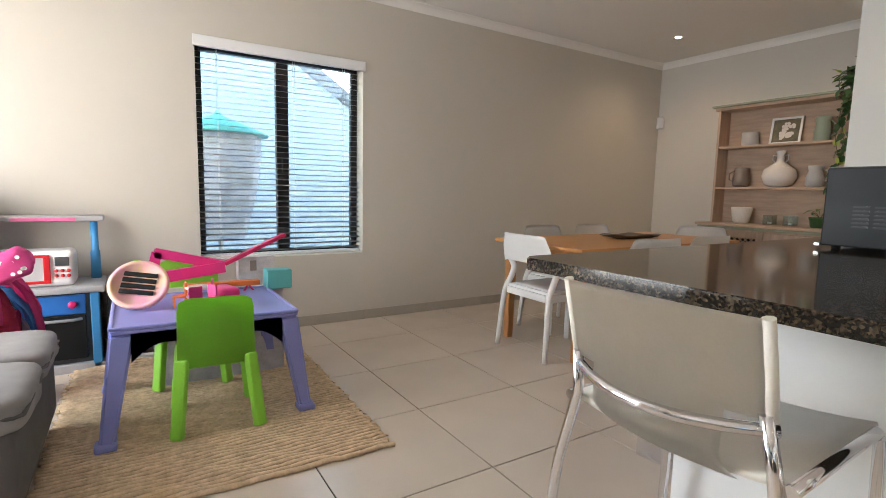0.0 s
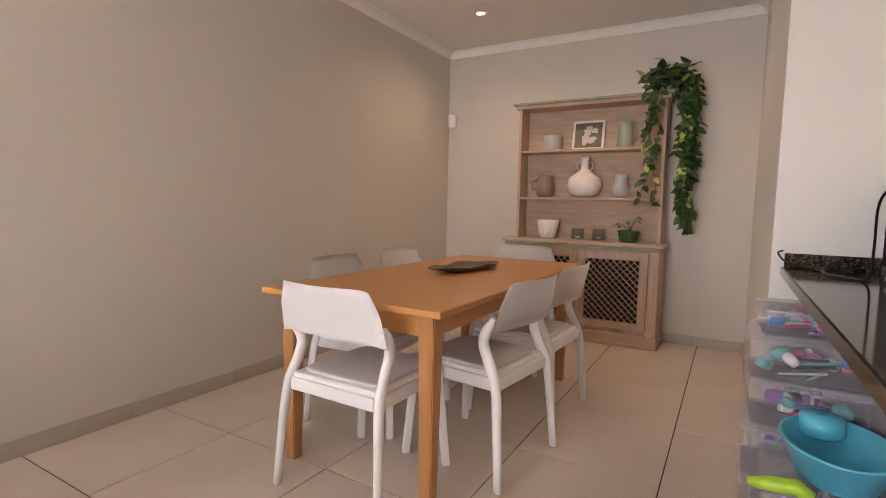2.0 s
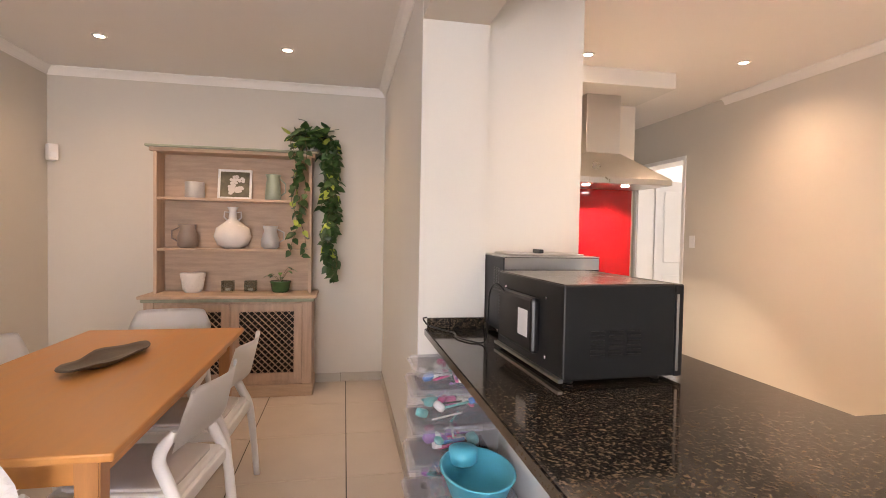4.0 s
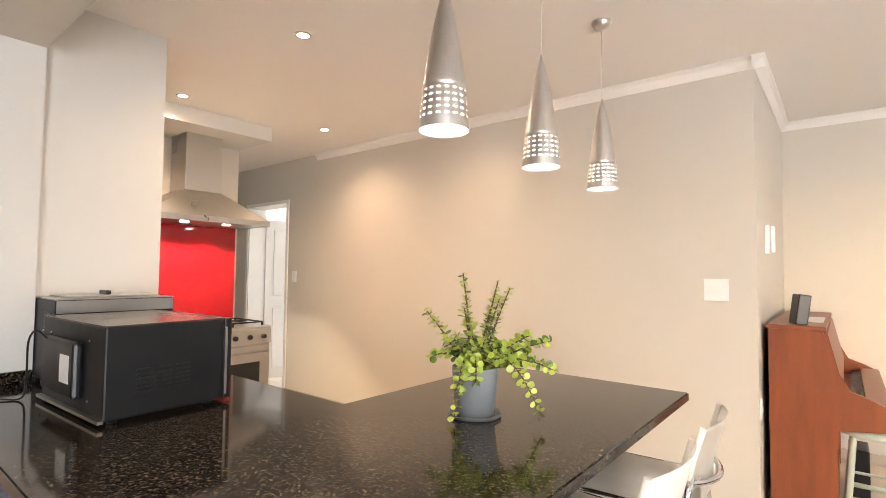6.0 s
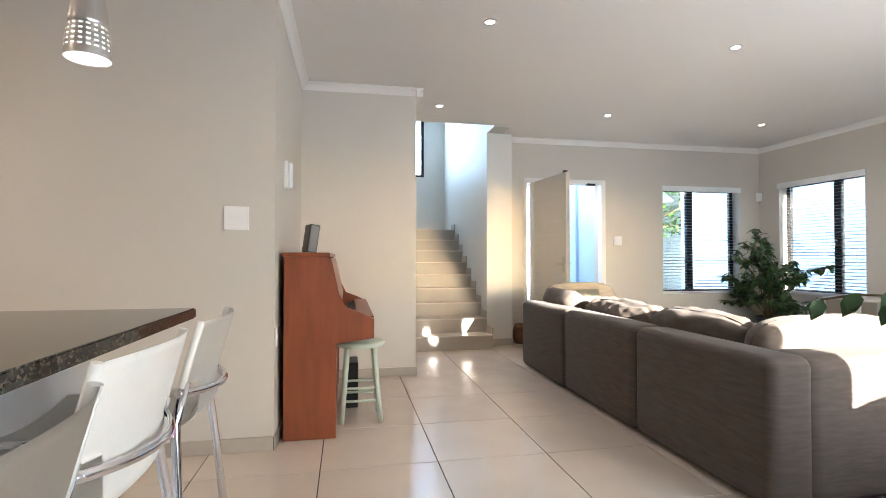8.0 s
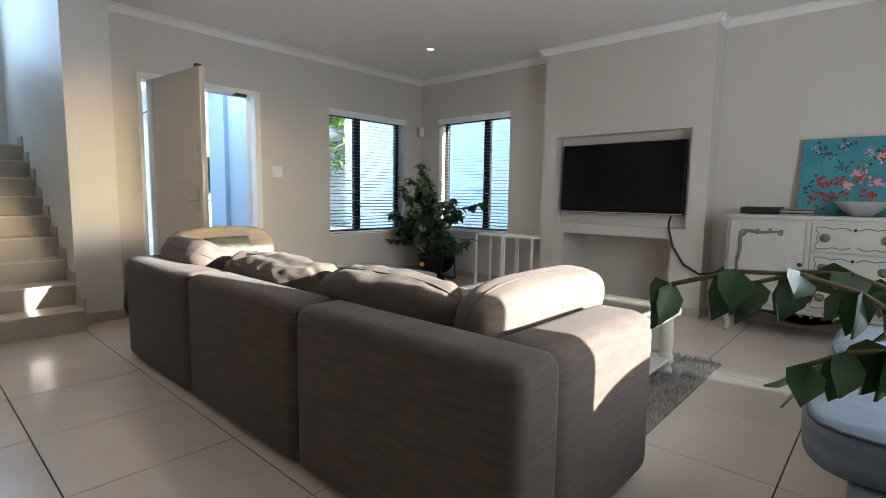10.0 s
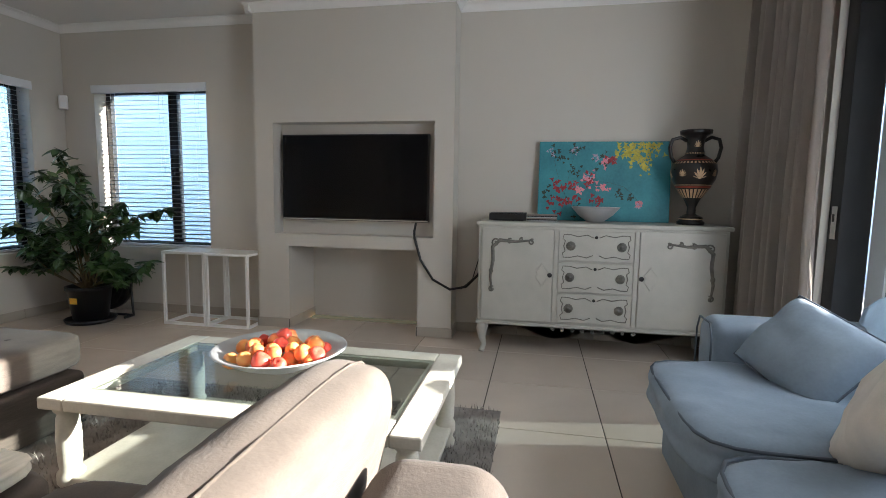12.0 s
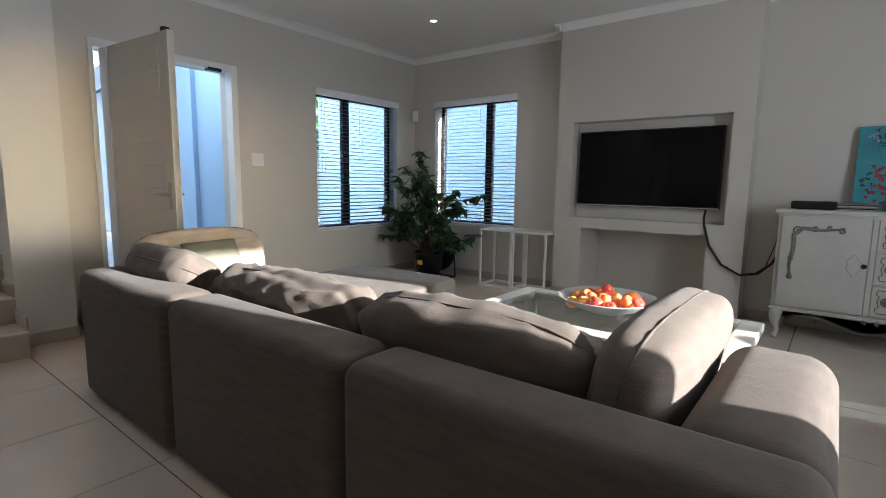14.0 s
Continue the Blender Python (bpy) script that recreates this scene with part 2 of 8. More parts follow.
def granite():
    m = bpy.data.materials.new("dark_granite")
    m.use_nodes = True
    nt = m.node_tree
    p = nt.nodes["Principled BSDF"]
    N, L = nt.nodes.new, nt.links.new
    tc, v, n, r, mx = N("ShaderNodeTexCoord"), N("ShaderNodeTexVoronoi"), N("ShaderNodeTexNoise"), N("ShaderNodeValToRGB"), N("ShaderNodeMix")
    v.inputs["Scale"].default_value, n.inputs["Scale"].default_value, n.inputs["Detail"].default_value = 200, 85, 6
    L(tc.outputs["Object"], v.inputs[0])
    L(tc.outputs["Object"], n.inputs[0])
    mx.data_type = "RGBA"
    mx.inputs[0].default_value = 0.55
    L(v.outputs["Color"], mx.inputs[6])
    L(n.outputs[0], mx.inputs[7])
    bw = N("ShaderNodeRGBToBW")
    L(mx.outputs[2], bw.inputs[0])
    e = r.color_ramp.elements
    e[0].position, e[0].color = 0.36, (0.006, 0.006, 0.007, 1)
    e[1].position, e[1].color = 0.70, (0.135, 0.102, 0.068, 1)
    e2 = r.color_ramp.elements.new(0.52)
    e2.color = (0.021, 0.0165, 0.013, 1)
    L(bw.outputs[0], r.inputs[0])
    L(r.outputs[0], p.inputs["Base Color"])
    p.inputs["Roughness"].default_value = 0.09
    return m


GRANITE = granite()

# ---- shell ----
CEILING, WT = 2.612, 0.22


def wall(name, along, face, back, a0, a1, z0, z1, material, label, openings=()):
    """A wall with real openings, along 'x' or 'y', between the planes face and back."""
    cuts = sorted({a0, a1, *[o[0] for o in openings], *[o[1] for o in openings]})
    levels = sorted({z0, z1, *[o[2] for o in openings], *[o[3] for o in openings]})
    cuts = [c for c in cuts if a0 <= c <= a1]
    levels = [c for c in levels if z0 <= c <= z1]

    def full(i, j):
        if not (0 <= i < len(cuts) - 1 and 0 <= j < len(levels) - 1):
            return False
        a, z = (cuts[i] + cuts[i + 1]) / 2, (levels[j] + levels[j + 1]) / 2
        return not any(o[0] < a < o[1] and o[2] < z < o[3] for o in openings)

    bm = bmesh.new()

    def quad(*pts):
        bm.faces.new([bm.verts.new((p[0], p[1], p[2]) if along == "x" else (p[1], p[0], p[2])) for p in pts])

    for i in range(len(cuts) - 1):
        for j in range(len(levels) - 1):
            if not full(i, j):
                continue
            a, b, c, d = cuts[i], cuts[i + 1], levels[j], levels[j + 1]
            for y in (face, back):
                quad((a, y, c), (b, y, c), (b, y, d), (a, y, d))
            if not full(i - 1, j):
                quad((a, face, c), (a, back, c), (a, back, d), (a, face, d))
            if not full(i + 1, j):
                quad((b, face, c), (b, back, c), (b, back, d), (b, face, d))
            if not full(i, j - 1):
                quad((a, face, c), (b, face, c), (b, back, c), (a, back, c))
            if not full(i, j + 1):
                quad((a, face, d), (b, face, d), (b, back, d), (a, back, d))
    bmesh.ops.remove_doubles(bm, verts=list(bm.verts), dist=0.0005)
    return structure(name, bm, material, label, "wall")


TOP = 2.70
NORTH, EAST, WEST, SOUTH = 3.667, 5.462, -5.252, -5.229
PLAY_W = -1.60     # west wall of the play corner
NWIN = (0.484, 1.69, 0.56, 2.067)
WWIN = (-4.90, -3.75, 0.60, 2.065)
SWIN = (-4.925, -3.718, 0.575, 2.045)
DOOR = (-2.82, -1.76, 0.0, 2.055)
SLIDE = (-4.19, -1.80, 0.0, 2.15)

wall("wall_north", "x", NORTH, NORTH + WT, PLAY_W - WT, EAST + WT, 0, TOP, WALL, "warm beige painted wall with a window", [NWIN])
wall("wall_east", "y", EAST, EAST + WT, 0.985, NORTH, 0, TOP, WALL, "warm beige painted dining wall")
# The opening is added out of view to admit sun and fill light.
wall("wall_play_west", "y", PLAY_W, PLAY_W - WT, 0.9, NORTH, 0, TOP, WALL, "plain beige painted wall of the play corner with an unseen added opening", [(1.60, 3.20, 0.0, 2.3)])
wall("wall_north_living", "x", 0.62, 0.84, WEST - WT, PLAY_W, 0, TOP, WALL, "beige living room wall with a wide glass door", [SLIDE])
wall("wall_west", "y", WEST, WEST - WT, SOUTH - WT, 0.62, 0, TOP, WALL, "beige painted living room wall with a window and fireplace", [WWIN, (-2.867, -1.767, 0.0, 0.69), (-2.99, -1.645, 0.79, 1.69)])
wall("wall_south", "x", SOUTH, SOUTH - WT, WEST, -1.19, 0, TOP, WALL, "beige painted wall with front door and window", [SWIN, DOOR])
wall("wall_kitchen", "x", -2.033, -2.033 - WT, 0.92, 7.2, 0, TOP, WALL, "warm beige painted kitchen wall with a doorway", [(5.44, 6.24, 0.0, 2.13)])
wall("wall_alcove_side", "y", 0.92, 0.92 + WT, -3.638, -2.033 - WT, 0, TOP, WALL, "beige painted side of the piano alcove")
structure("wall_alcove", B((-0.096, 0.92 + WT, -3.638 - 4.2, -3.638, 0, 5.2)), WALL, "beige painted wall behind the piano alcove", "wall")
structure("wall_stair_pier", B((-1.48, -1.16, -7.9, -5.0, 0, 2.60), (-1.36, -1.16, -7.9, -4.70, 2.60, 5.2)), WHITE_WALL, "pale painted pier beside the stairs", "wall")
wall("wall_stair_end", "x", -7.7, -7.9, -1.16, -0.096, 0, 5.2, WHITE_WALL, "pale painted end wall of the stairwell", [(-0.80, -0.32, 2.47, 3.9)])
structure("wall_stair_upper", B((-1.16, -0.096, -4.68, -4.50, 2.72, 5.2)), WHITE_WALL, "pale painted upper wall of the stairwell", "wall")
structure("ceiling_stair", B((-1.5, 1.2, -7.95, -4.5, 5.2, 5.3)), CEIL, "white stairwell ceiling", "ceiling")
structure("wall_pier", B((3.26, EAST, 0.66, 0.985, 0, TOP)), WHITE_WALL, "pale painted pier between dining area and kitchen", "wall")
structure("beam", B((PLAY_W - WT, 3.26, 0.662, 0.983, 2.345, TOP)), WALL, "painted ceiling beam above the counter", "beam")
structure("wall_column", B((3.35, 4.1, 0.13, 0.66, 0, TOP)), WHITE_WALL, "white painted boxed column beside the cooker", "wall")
structure("wall_kitchen_east", B((4.95, 5.15, -1.17, 0.66, 0, TOP)), WALL, "beige painted wall behind the cooker", "wall")
structure("bulkhead", B((4.40, 4.95, -1.165, 0.66, 2.49, TOP)), WHITE_WALL, "white plastered bulkhead above the extractor hood", "bulkhead")
structure("wall_passage", B((7.2, 7.4, -2.25, 0.9, 0, TOP), (5.15, 7.2, -0.6, -0.4, 0, TOP)), WALL, "plain beige passage wall", "wall")
structure("wall_backroom", B((5.0, 5.58, -4.6, -4.4, 0, TOP), (6.42, 7.0, -4.6, -4.4, 0, TOP), (5.58, 6.42, -4.6, -4.4, 0, 0.93), (5.58, 6.42, -4.6, -4.4, 1.97, TOP), (4.8, 5.0, -4.6, -2.26, 0, TOP), (7.0, 7.2, -4.6, -2.26, 0, TOP)), WHITE_WALL, "plain pale wall of the room behind the doorway", "wall")
# ceiling with the stair opening left out
structure("ceiling", B((WEST - WT, 7.4, -4.68, 0.84, CEILING, CEILING + 0.1), (PLAY_W - WT, 7.4, 0.84, NORTH + WT, CEILING, CEILING + 0.1), (WEST - WT, -1.16, SOUTH - WT, -4.68, CEILING, CEILING + 0.1),
                       (4.8, 7.2, -4.6, -4.68, CEILING, CEILING + 0.1)), CEIL, "flat white plastered ceiling", "ceiling")

# chimney breast with a television recess and an open hearth
bm = bmesh.new()
CH0, CH1, CX = -3.145, -1.494, -5.021
for b in ((WEST, CX, CH0, -2.99, 0, TOP), (WEST, CX, -1.645, CH1, 0, TOP), (WEST, CX, -2.99, -2.867, 0, 0.79), (WEST, CX, -1.767, -1.645, 0, 0.79),
          (WEST, CX, -2.867, -1.767, 0.69, 0.79), (WEST, CX, -2.99, -1.645, 1.69, TOP), (WEST - 0.3, WEST - 0.24, -3.1, -1.5, 0, 1.9)):
    box(bm, *b)
structure("wall_chimney", bm, WALL, "beige plastered chimney breast with recesses", "wall")
structure("wall_recess", B((-5.56, -5.17, -2.99, -1.645, 0.72, 0.788), (-5.20, -5.17, -2.99, -1.645, 0.79, 1.70), (-5.56, WEST - 0.002, -2.92, -2.869, 0, 0.69),
                           (-5.56, WEST - 0.002, -1.765, -1.71, 0, 0.69)), WALL, "plastered inside of the recess", "wall")

# ---- cornice ----
def cornice(name, p0, p1, n, paint):
    """A cove from p0 to p1 along a wall; n points into the room."""
    bm = bmesh.new()
    p0, p1, n = Vector((*p0, 0)), Vector((*p1, 0)), Vector((*n, 0))
    prof = [(0.0, -0.062), (0.008, -0.062), (0.012, -0.052), (0.022, -0.036), (0.036, -0.02), (0.052, -0.011), (0.06, -0.008), (0.062, 0.0), (0.0, 0.0)]
    rows = [[bm.verts.new(p + n * a + Vector((0, 0, CEILING - 0.001 + z))) for a, z in prof] for p in (p0, p1)]
    for i in range(len(prof)):
        j = (i + 1) % len(prof)
        bm.faces.new((rows[0][i], rows[0][j], rows[1][j], rows[1][i]))
    bm.faces.new(rows[0])
    bm.faces.new(rows[1][::-1])
    structure(name, bm, paint, "white plaster cove cornice", "cornice")


for i, (a, b, n) in enumerate((
        ((PLAY_W, NORTH), (EAST, NORTH), (0, -1)), ((EAST, 0.985), (EAST, NORTH), (-1, 0)), ((3.26, 0.985), (EAST, 0.985), (0, 1)),
        ((WEST, 0.62), (PLAY_W, 0.62), (0, -1)), ((WEST, CH1), (WEST, 0.62), (1, 0)), ((WEST, SOUTH), (WEST, CH0), (1, 0)),
        ((CX, CH0 - 0.06), (CX, CH1 + 0.06), (1, 0)), ((WEST, CH1), (CX + 0.06, CH1), (0, 1)), ((WEST, CH0), (CX + 0.06, CH0), (0, -1)),
        ((WEST, SOUTH), (-1.48, SOUTH), (0, 1)), ((0.92, -3.638), (0.92, -1.97), (-1, 0)), ((-0.16, -3.638), (0.92, -3.638), (0, 1)),
        ((0.86, -2.033), (4.9, -2.033), (0, 1)), ((-0.096, -4.68), (-0.096, -3.58), (-1, 0)))):
    cornice(f"trim_{i + 1}", a, b, n, CEIL if i > 8 else CORNICE)

# ---- floor ----
TP, TX, TY = 0.603, 0.05, -1.706
tagged(part("floor", B((WEST - 0.1, 7.3, -8.0, NORTH + 0.1, -0.12, -0.004)), GROUT), "large beige porcelain floor tiles with dark joints", "floor", kind="structure")
floor = bpy.data.objects["floor"]
ROOMS = ((WEST, 0.92, SOUTH, 0.62), (PLAY_W, 3.3, -2.03, NORTH), (3.2, EAST, 0.985, NORTH), (3.2, 7.2, -2.03, 0.13), (5.0, 7.0, -4.4, -2.2), (-1.48, -0.1, -5.3, -4.6))
bm = bmesh.new()
box(bm, -0.2989, 0.2989, -0.2989, 0.2989, -0.02, 0.0, bevel=0.0015, seg=1)
tile_mesh = mesh("tile", bm, TILE)
for i in range(-10, 13):
    for j in range(-7, 10):
        x, y = TX + (i + 0.5) * TP, TY + (j + 0.5) * TP
        hits = [r for r in ROOMS if r[0] - 0.29 < x < r[1] + 0.29 and r[2] - 0.29 < y < r[3] + 0.29]
        if hits:
            piece("tile", tile_mesh, floor, Matrix.Translation((x, y, 0)))

# ---- skirting tiles ----
def skirting(name, p0, p1, n, first=0.3):
    p0, p1, n = Vector((*p0, 0)), Vector((*p1, 0)), Vector((*n, 0))
    d = (p1 - p0)
    L = d.length
    d.normalize()
    rot = Matrix(((d.x, n.x, 0, 0), (d.y, n.y, 0, 0), (0, 0, 1, 0), (0, 0, 0, 1)))
    base = tagged(part(name, B((0.0, L, 0.0, 0.004, 0.002, 0.076)), GROUT, at=Matrix.Translation(p0) @ rot), "beige porcelain skirting tiles", "baseboard", kind="structure")
    s, e = 0.0, min(first, L)
    while s < L - 0.005:
        part("tile", B((s + 0.001, e - 0.001, 0.0, 0.011, 0.001, 0.079), bevel=0.0012, seg=1), SKIRT, base)
        s, e = e, min(e + 0.6, L)


for i, (a, b, n) in enumerate((
        ((PLAY_W, NORTH), (EAST, NORTH), (0, -1)), ((EAST, 0.985), (EAST, NORTH), (-1, 0)), ((3.26, 0.985), (EAST, 0.985), (0, 1)),
        ((0.92, -2.033), (5.44, -2.033), (0, 1)), ((0.92, -3.638), (0.92, -2.022), (-1, 0)), ((-0.107, -3.638), (0.92, -3.638), (0, 1)),
        ((-0.096, -4.7), (-0.096, -3.627), (-1, 0)), ((WEST, SOUTH), (-2.86, SOUTH), (0, 1)), ((-1.72, SOUTH), (-1.48, SOUTH), (0, 1)),
        ((-1.49, -5.0), (-1.16, -5.0), (0, 1)), ((WEST, SOUTH), (WEST, CH0), (1, 0)), ((WEST, CH1), (WEST, 0.62), (1, 0)),
        ((CX, CH0 - 0.011), (CX, -2.867), (1, 0)), ((CX, -1.767), (CX, CH1 + 0.011), (1, 0)), ((WEST, CH1), (CX, CH1), (0, 1)), ((WEST, CH0), (CX, CH0), (0, -1)),
        ((-5.55, -2.867), (CX + 0.011, -2.867), (0, 1)), ((-5.55, -1.767), (CX + 0.011, -1.767), (0, -1)), ((-5.545, -2.867), (-5.545, -1.767), (1, 0)))):
    skirting(f"baseboard_{i + 1}", a, b, n, 0.3 + 0.07 * (i % 4))

# ---- windows with blinds ----
SLAT = material("blind_slat", (0.80, 0.81, 0.82), 0.45, tone=0.02, scale=4, fine=100)


def window(name, m, w, h, label, mullion=0.5, left=0.0, tilt=8.0):
    """Black aluminium window in its reveal, with a white venetian blind; local x along the wall, y outwards, z up from the sill."""
    win = tagged(new(name), label, "window", kind="structure")
    win.matrix_basis = m
    f, y0, y1 = 0.05, 0.13, 0.175
    part("window_frame", B((0, f, y0, y1, 0, h), (w - f, w, y0, y1, 0, h), (f, w - f, y0, y1, 0, f), (f, w - f, y0, y1, h - f, h),
                           (w * mullion - 0.045, w * mullion + 0.045, y0 - 0.004, y1 + 0.004, f, h - f), bevel=0.003), BLACK_FRAME, win)
    for a, b in ((f, w * mullion - 0.045), (w * mullion + 0.045, w - f)):
        p = part("pane", B((a, b, y0 + 0.018, y0 + 0.024, f, h - f)), GLASS, win)
        p.visible_shadow = False
    part("window_sill", B((-0.0, w, 0.0, 0.13, 0.0, 0.012), bevel=0.003), WHITE, win)
    part("latch", B((w * mullion - 0.012, w * mullion + 0.012, y0 - 0.03, y0 - 0.004, h * 0.42, h * 0.42 + 0.11), bevel=0.004), BLACK_FRAME, win)
    blind = tagged(thing("venetian_blind", m, "white slatted venetian blind hanging in the window recess", "blind", "window blinds"))
    part("pelmet", B((-0.012, w + 0.012, -0.022, -0.004, h - 0.062, h + 0.01), bevel=0.003), SLAT, blind)
    part("head_rail", B((0.006, w - 0.006, 0.01, 0.06, h - 0.05, h - 0.004)), SLAT, blind)
    bm = bmesh.new()
    sw, n = 0.048, 4
    top = [bm.verts.new((0, sw * (k / n - 0.5), 0.003 * (1 - (2 * k / n - 1) ** 2))) for k in range(n + 1)]
    bot = [bm.verts.new((w - 0.02, v.co.y, v.co.z)) for v in top]
    for k in range(n):
        bm.faces.new((top[k], top[k + 1], bot[k + 1], bot[k])).smooth = True
    bmesh.ops.solidify(bm, geom=list(bm.faces), thickness=0.0022)
    me = mesh("slat", bm, SLAT)
    z = 0.05
    while z < h - 0.06:
        piece("slat", me, blind, Matrix.Translation((0.01, 0.062, z)) @ Matrix.Rotation(radians(tilt), 4, "X"))
        z += 0.0405
    part("bottom_rail", B((0.01, w - 0.01, 0.04, 0.088, 0.014, 0.032), bevel=0.004), SLAT, blind)
    for x in (0.14, w * 0.5 + 0.07, w - 0.14):
        bm = bmesh.new()
        sweep(bm, [(x, 0.038, 0.02), (x, 0.038, h - 0.03)], 0.0012, 5)
        sweep(bm, [(x, 0.086, 0.02), (x, 0.086, h - 0.03)], 0.0012, 5)
        part("ladder_cord", bm, SLAT, blind)
    return win


window("window_1", Matrix.Translation((NWIN[0], NORTH, NWIN[2])), NWIN[1] - NWIN[0], NWIN[3] - NWIN[2], "black framed window beside the play table", 0.5)
window("window_2", Matrix.Translation((WEST, WWIN[0], WWIN[2])) @ Matrix.Rotation(radians(90), 4, "Z"), WWIN[1] - WWIN[0], WWIN[3] - WWIN[2], "black framed living room window", 0.62)
window("window_3", Matrix.Translation((SWIN[1], SOUTH, SWIN[2])) @ Matrix.Rotation(radians(180), 4, "Z"), SWIN[1] - SWIN[0], SWIN[3] - SWIN[2], "black framed window beside the front door", 0.42)

# ---- dining area ----
table = thing("dining_table", pose(0, 0, 0), "honey beech dining table with square tapered legs", "table")
TX0, TX1, TY0, TY1, TZ = 2.375, 4.15, 1.93, 2.785, 0.745
part("tabletop", B((TX0, TX1, TY0, TY1, TZ - 0.026, TZ), bevel=0.006), BEECH, table)
part("apron", B((TX0 + 0.07, TX1 - 0.07, TY0 + 0.075, TY0 + 0.097, TZ - 0.115, TZ - 0.026), (TX0 + 0.07, TX1 - 0.07, TY1 - 0.097, TY1 - 0.075, TZ - 0.115, TZ - 0.026),
                (TX0 + 0.075, TX0 + 0.097, TY0 + 0.1, TY1 - 0.1, TZ - 0.115, TZ - 0.026), (TX1 - 0.097, TX1 - 0.075, TY0 + 0.1, TY1 - 0.1, TZ - 0.115, TZ - 0.026)), BEECH, table)
for x, sx in ((TX0 + 0.055, 1), (TX1 - 0.055, -1)):
    for y, sy in ((TY0 + 0.055, 1), (TY1 - 0.055, -1)):
        bm = bmesh.new()
        r = box(bm, x, x + sx * 0.068, y, y + sy * 0.068, 0.0, TZ - 0.026)
        for v in r["verts"]:
            if v.co.z < 0.1:
                v.co.x += (x + sx * 0.034 - v.co.x) * 0.28
                v.co.y += (y + sy * 0.034 - v.co.y) * 0.28
        bmesh.ops.bevel(bm, geom=list(bm.edges), offset=0.004, segments=2, affect="EDGES")
        part("leg", bm, BEECH_Y, table)

CHAIR_GREY = material("chair_seat_pad", (0.58, 0.55, 0.55), 0.75, tone=0.04, scale=8, fine=300, bump=0.1)


def dining_chair(m):
    """A moulded white chair; it faces +y and its back is at -y. Width 0.48, height 0.8."""
    ch = thing("dining_chair", m, "white moulded plastic dining chair with grey seat pad", "chair", "dining chairs")
    part("seat", B((-0.205, 0.205, -0.205, 0.222, 0.418, 0.446), bevel=0.010, seg=3), WHITE_PLASTIC, ch)
    bm = bmesh.new()
    puff(bm, 0.375, 0.385, 0.018, power=9, n=8)
    move(bm, Matrix.Translation((0, 0.014, 0.450)))
    part("seat_pad", bm, CHAIR_GREY, ch, "pale grey seat pad")
    for sx in (-1, 1):
        bm = bmesh.new()
        key = [(sx * 0.247, -0.250, 0.0), (sx * 0.236, -0.232, 0.22), (sx * 0.222, -0.212, 0.40), (sx * 0.212, -0.172, 0.49), (sx * 0.214, -0.148, 0.555),
               (sx * 0.226, -0.162, 0.605), (sx * 0.236, -0.190, 0.645), (sx * 0.236, -0.206, 0.672)]
        pts = smooth_line(key, 4)
        n = len(pts) - 1
        sweep(bm, pts, [0.016 + 0.007 * math.sin(math.pi * k / n) - 0.006 * max(0.0, k / n - 0.8) / 0.2 for k in range(n + 1)], 10)
        for v in bm.verts:
            c = min(pts, key=lambda p: abs(p.z - v.co.z))
            v.co.x = c.x + (v.co.x - c.x) * 0.82
        part("back_leg", bm, WHITE_PLASTIC, ch)
        bm = bmesh.new()
        bar(bm, (sx * 0.232, 0.232, 0.0), (sx * 0.20, 0.205, 0.43), 0.034, 0.034, 0.008)
        part("leg", bm, WHITE_PLASTIC, ch)
        part("side_rail", B((sx * 0.188, sx * 0.222, -0.21, 0.21, 0.378, 0.430), bevel=0.008), WHITE_PLASTIC, ch)
    part("front_rail", B((-0.20, 0.20, 0.188, 0.214, 0.385, 0.428), bevel=0.006), WHITE_PLASTIC, ch)
    part("rear_rail", B((-0.20, 0.20, -0.222, -0.196, 0.380, 0.428), bevel=0.006), WHITE_PLASTIC, ch)
    bm = bmesh.new()
    n, rows = 14, 7
    grid = []
    for j in range(rows + 1):
        v = j / rows
        row = []
        for i in range(n + 1):
            u = 2 * i / n - 1
            half = 0.250 - 0.020 * v - 0.07 * max(0, v - 0.6) * abs(u) ** 6
            low = 0.602 + 0.022 * (1 - u ** 4)
            z = low + (0.812 - 0.012 * u ** 8 - low) * v
            y = -0.205 - 0.045 * v - 0.055 * (1 - u * u)
            row.append(bm.verts.new((u * half, y, z)))
        grid.append(row)
    for j in range(rows):
        for i in range(n):
            bm.faces.new((grid[j][i], grid[j][i + 1], grid[j + 1][i + 1], grid[j + 1][i])).smooth = True
    bmesh.ops.solidify(bm, geom=list(bm.faces), thickness=0.017)
    part("backrest", bm, WHITE_PLASTIC, ch)
    return ch


chair = dining_chair(pose(2.527, 2.345, 0, 0, 0, -91))
for x, y, a in ((2.955, 2.055, -7), (3.545, 2.055, -3), (3.03, 2.70, 185), (3.60, 2.69, 181), (4.22, 2.42, 95)):
    copy_thing(chair, pose(x, y, 0, 0, 0, a))

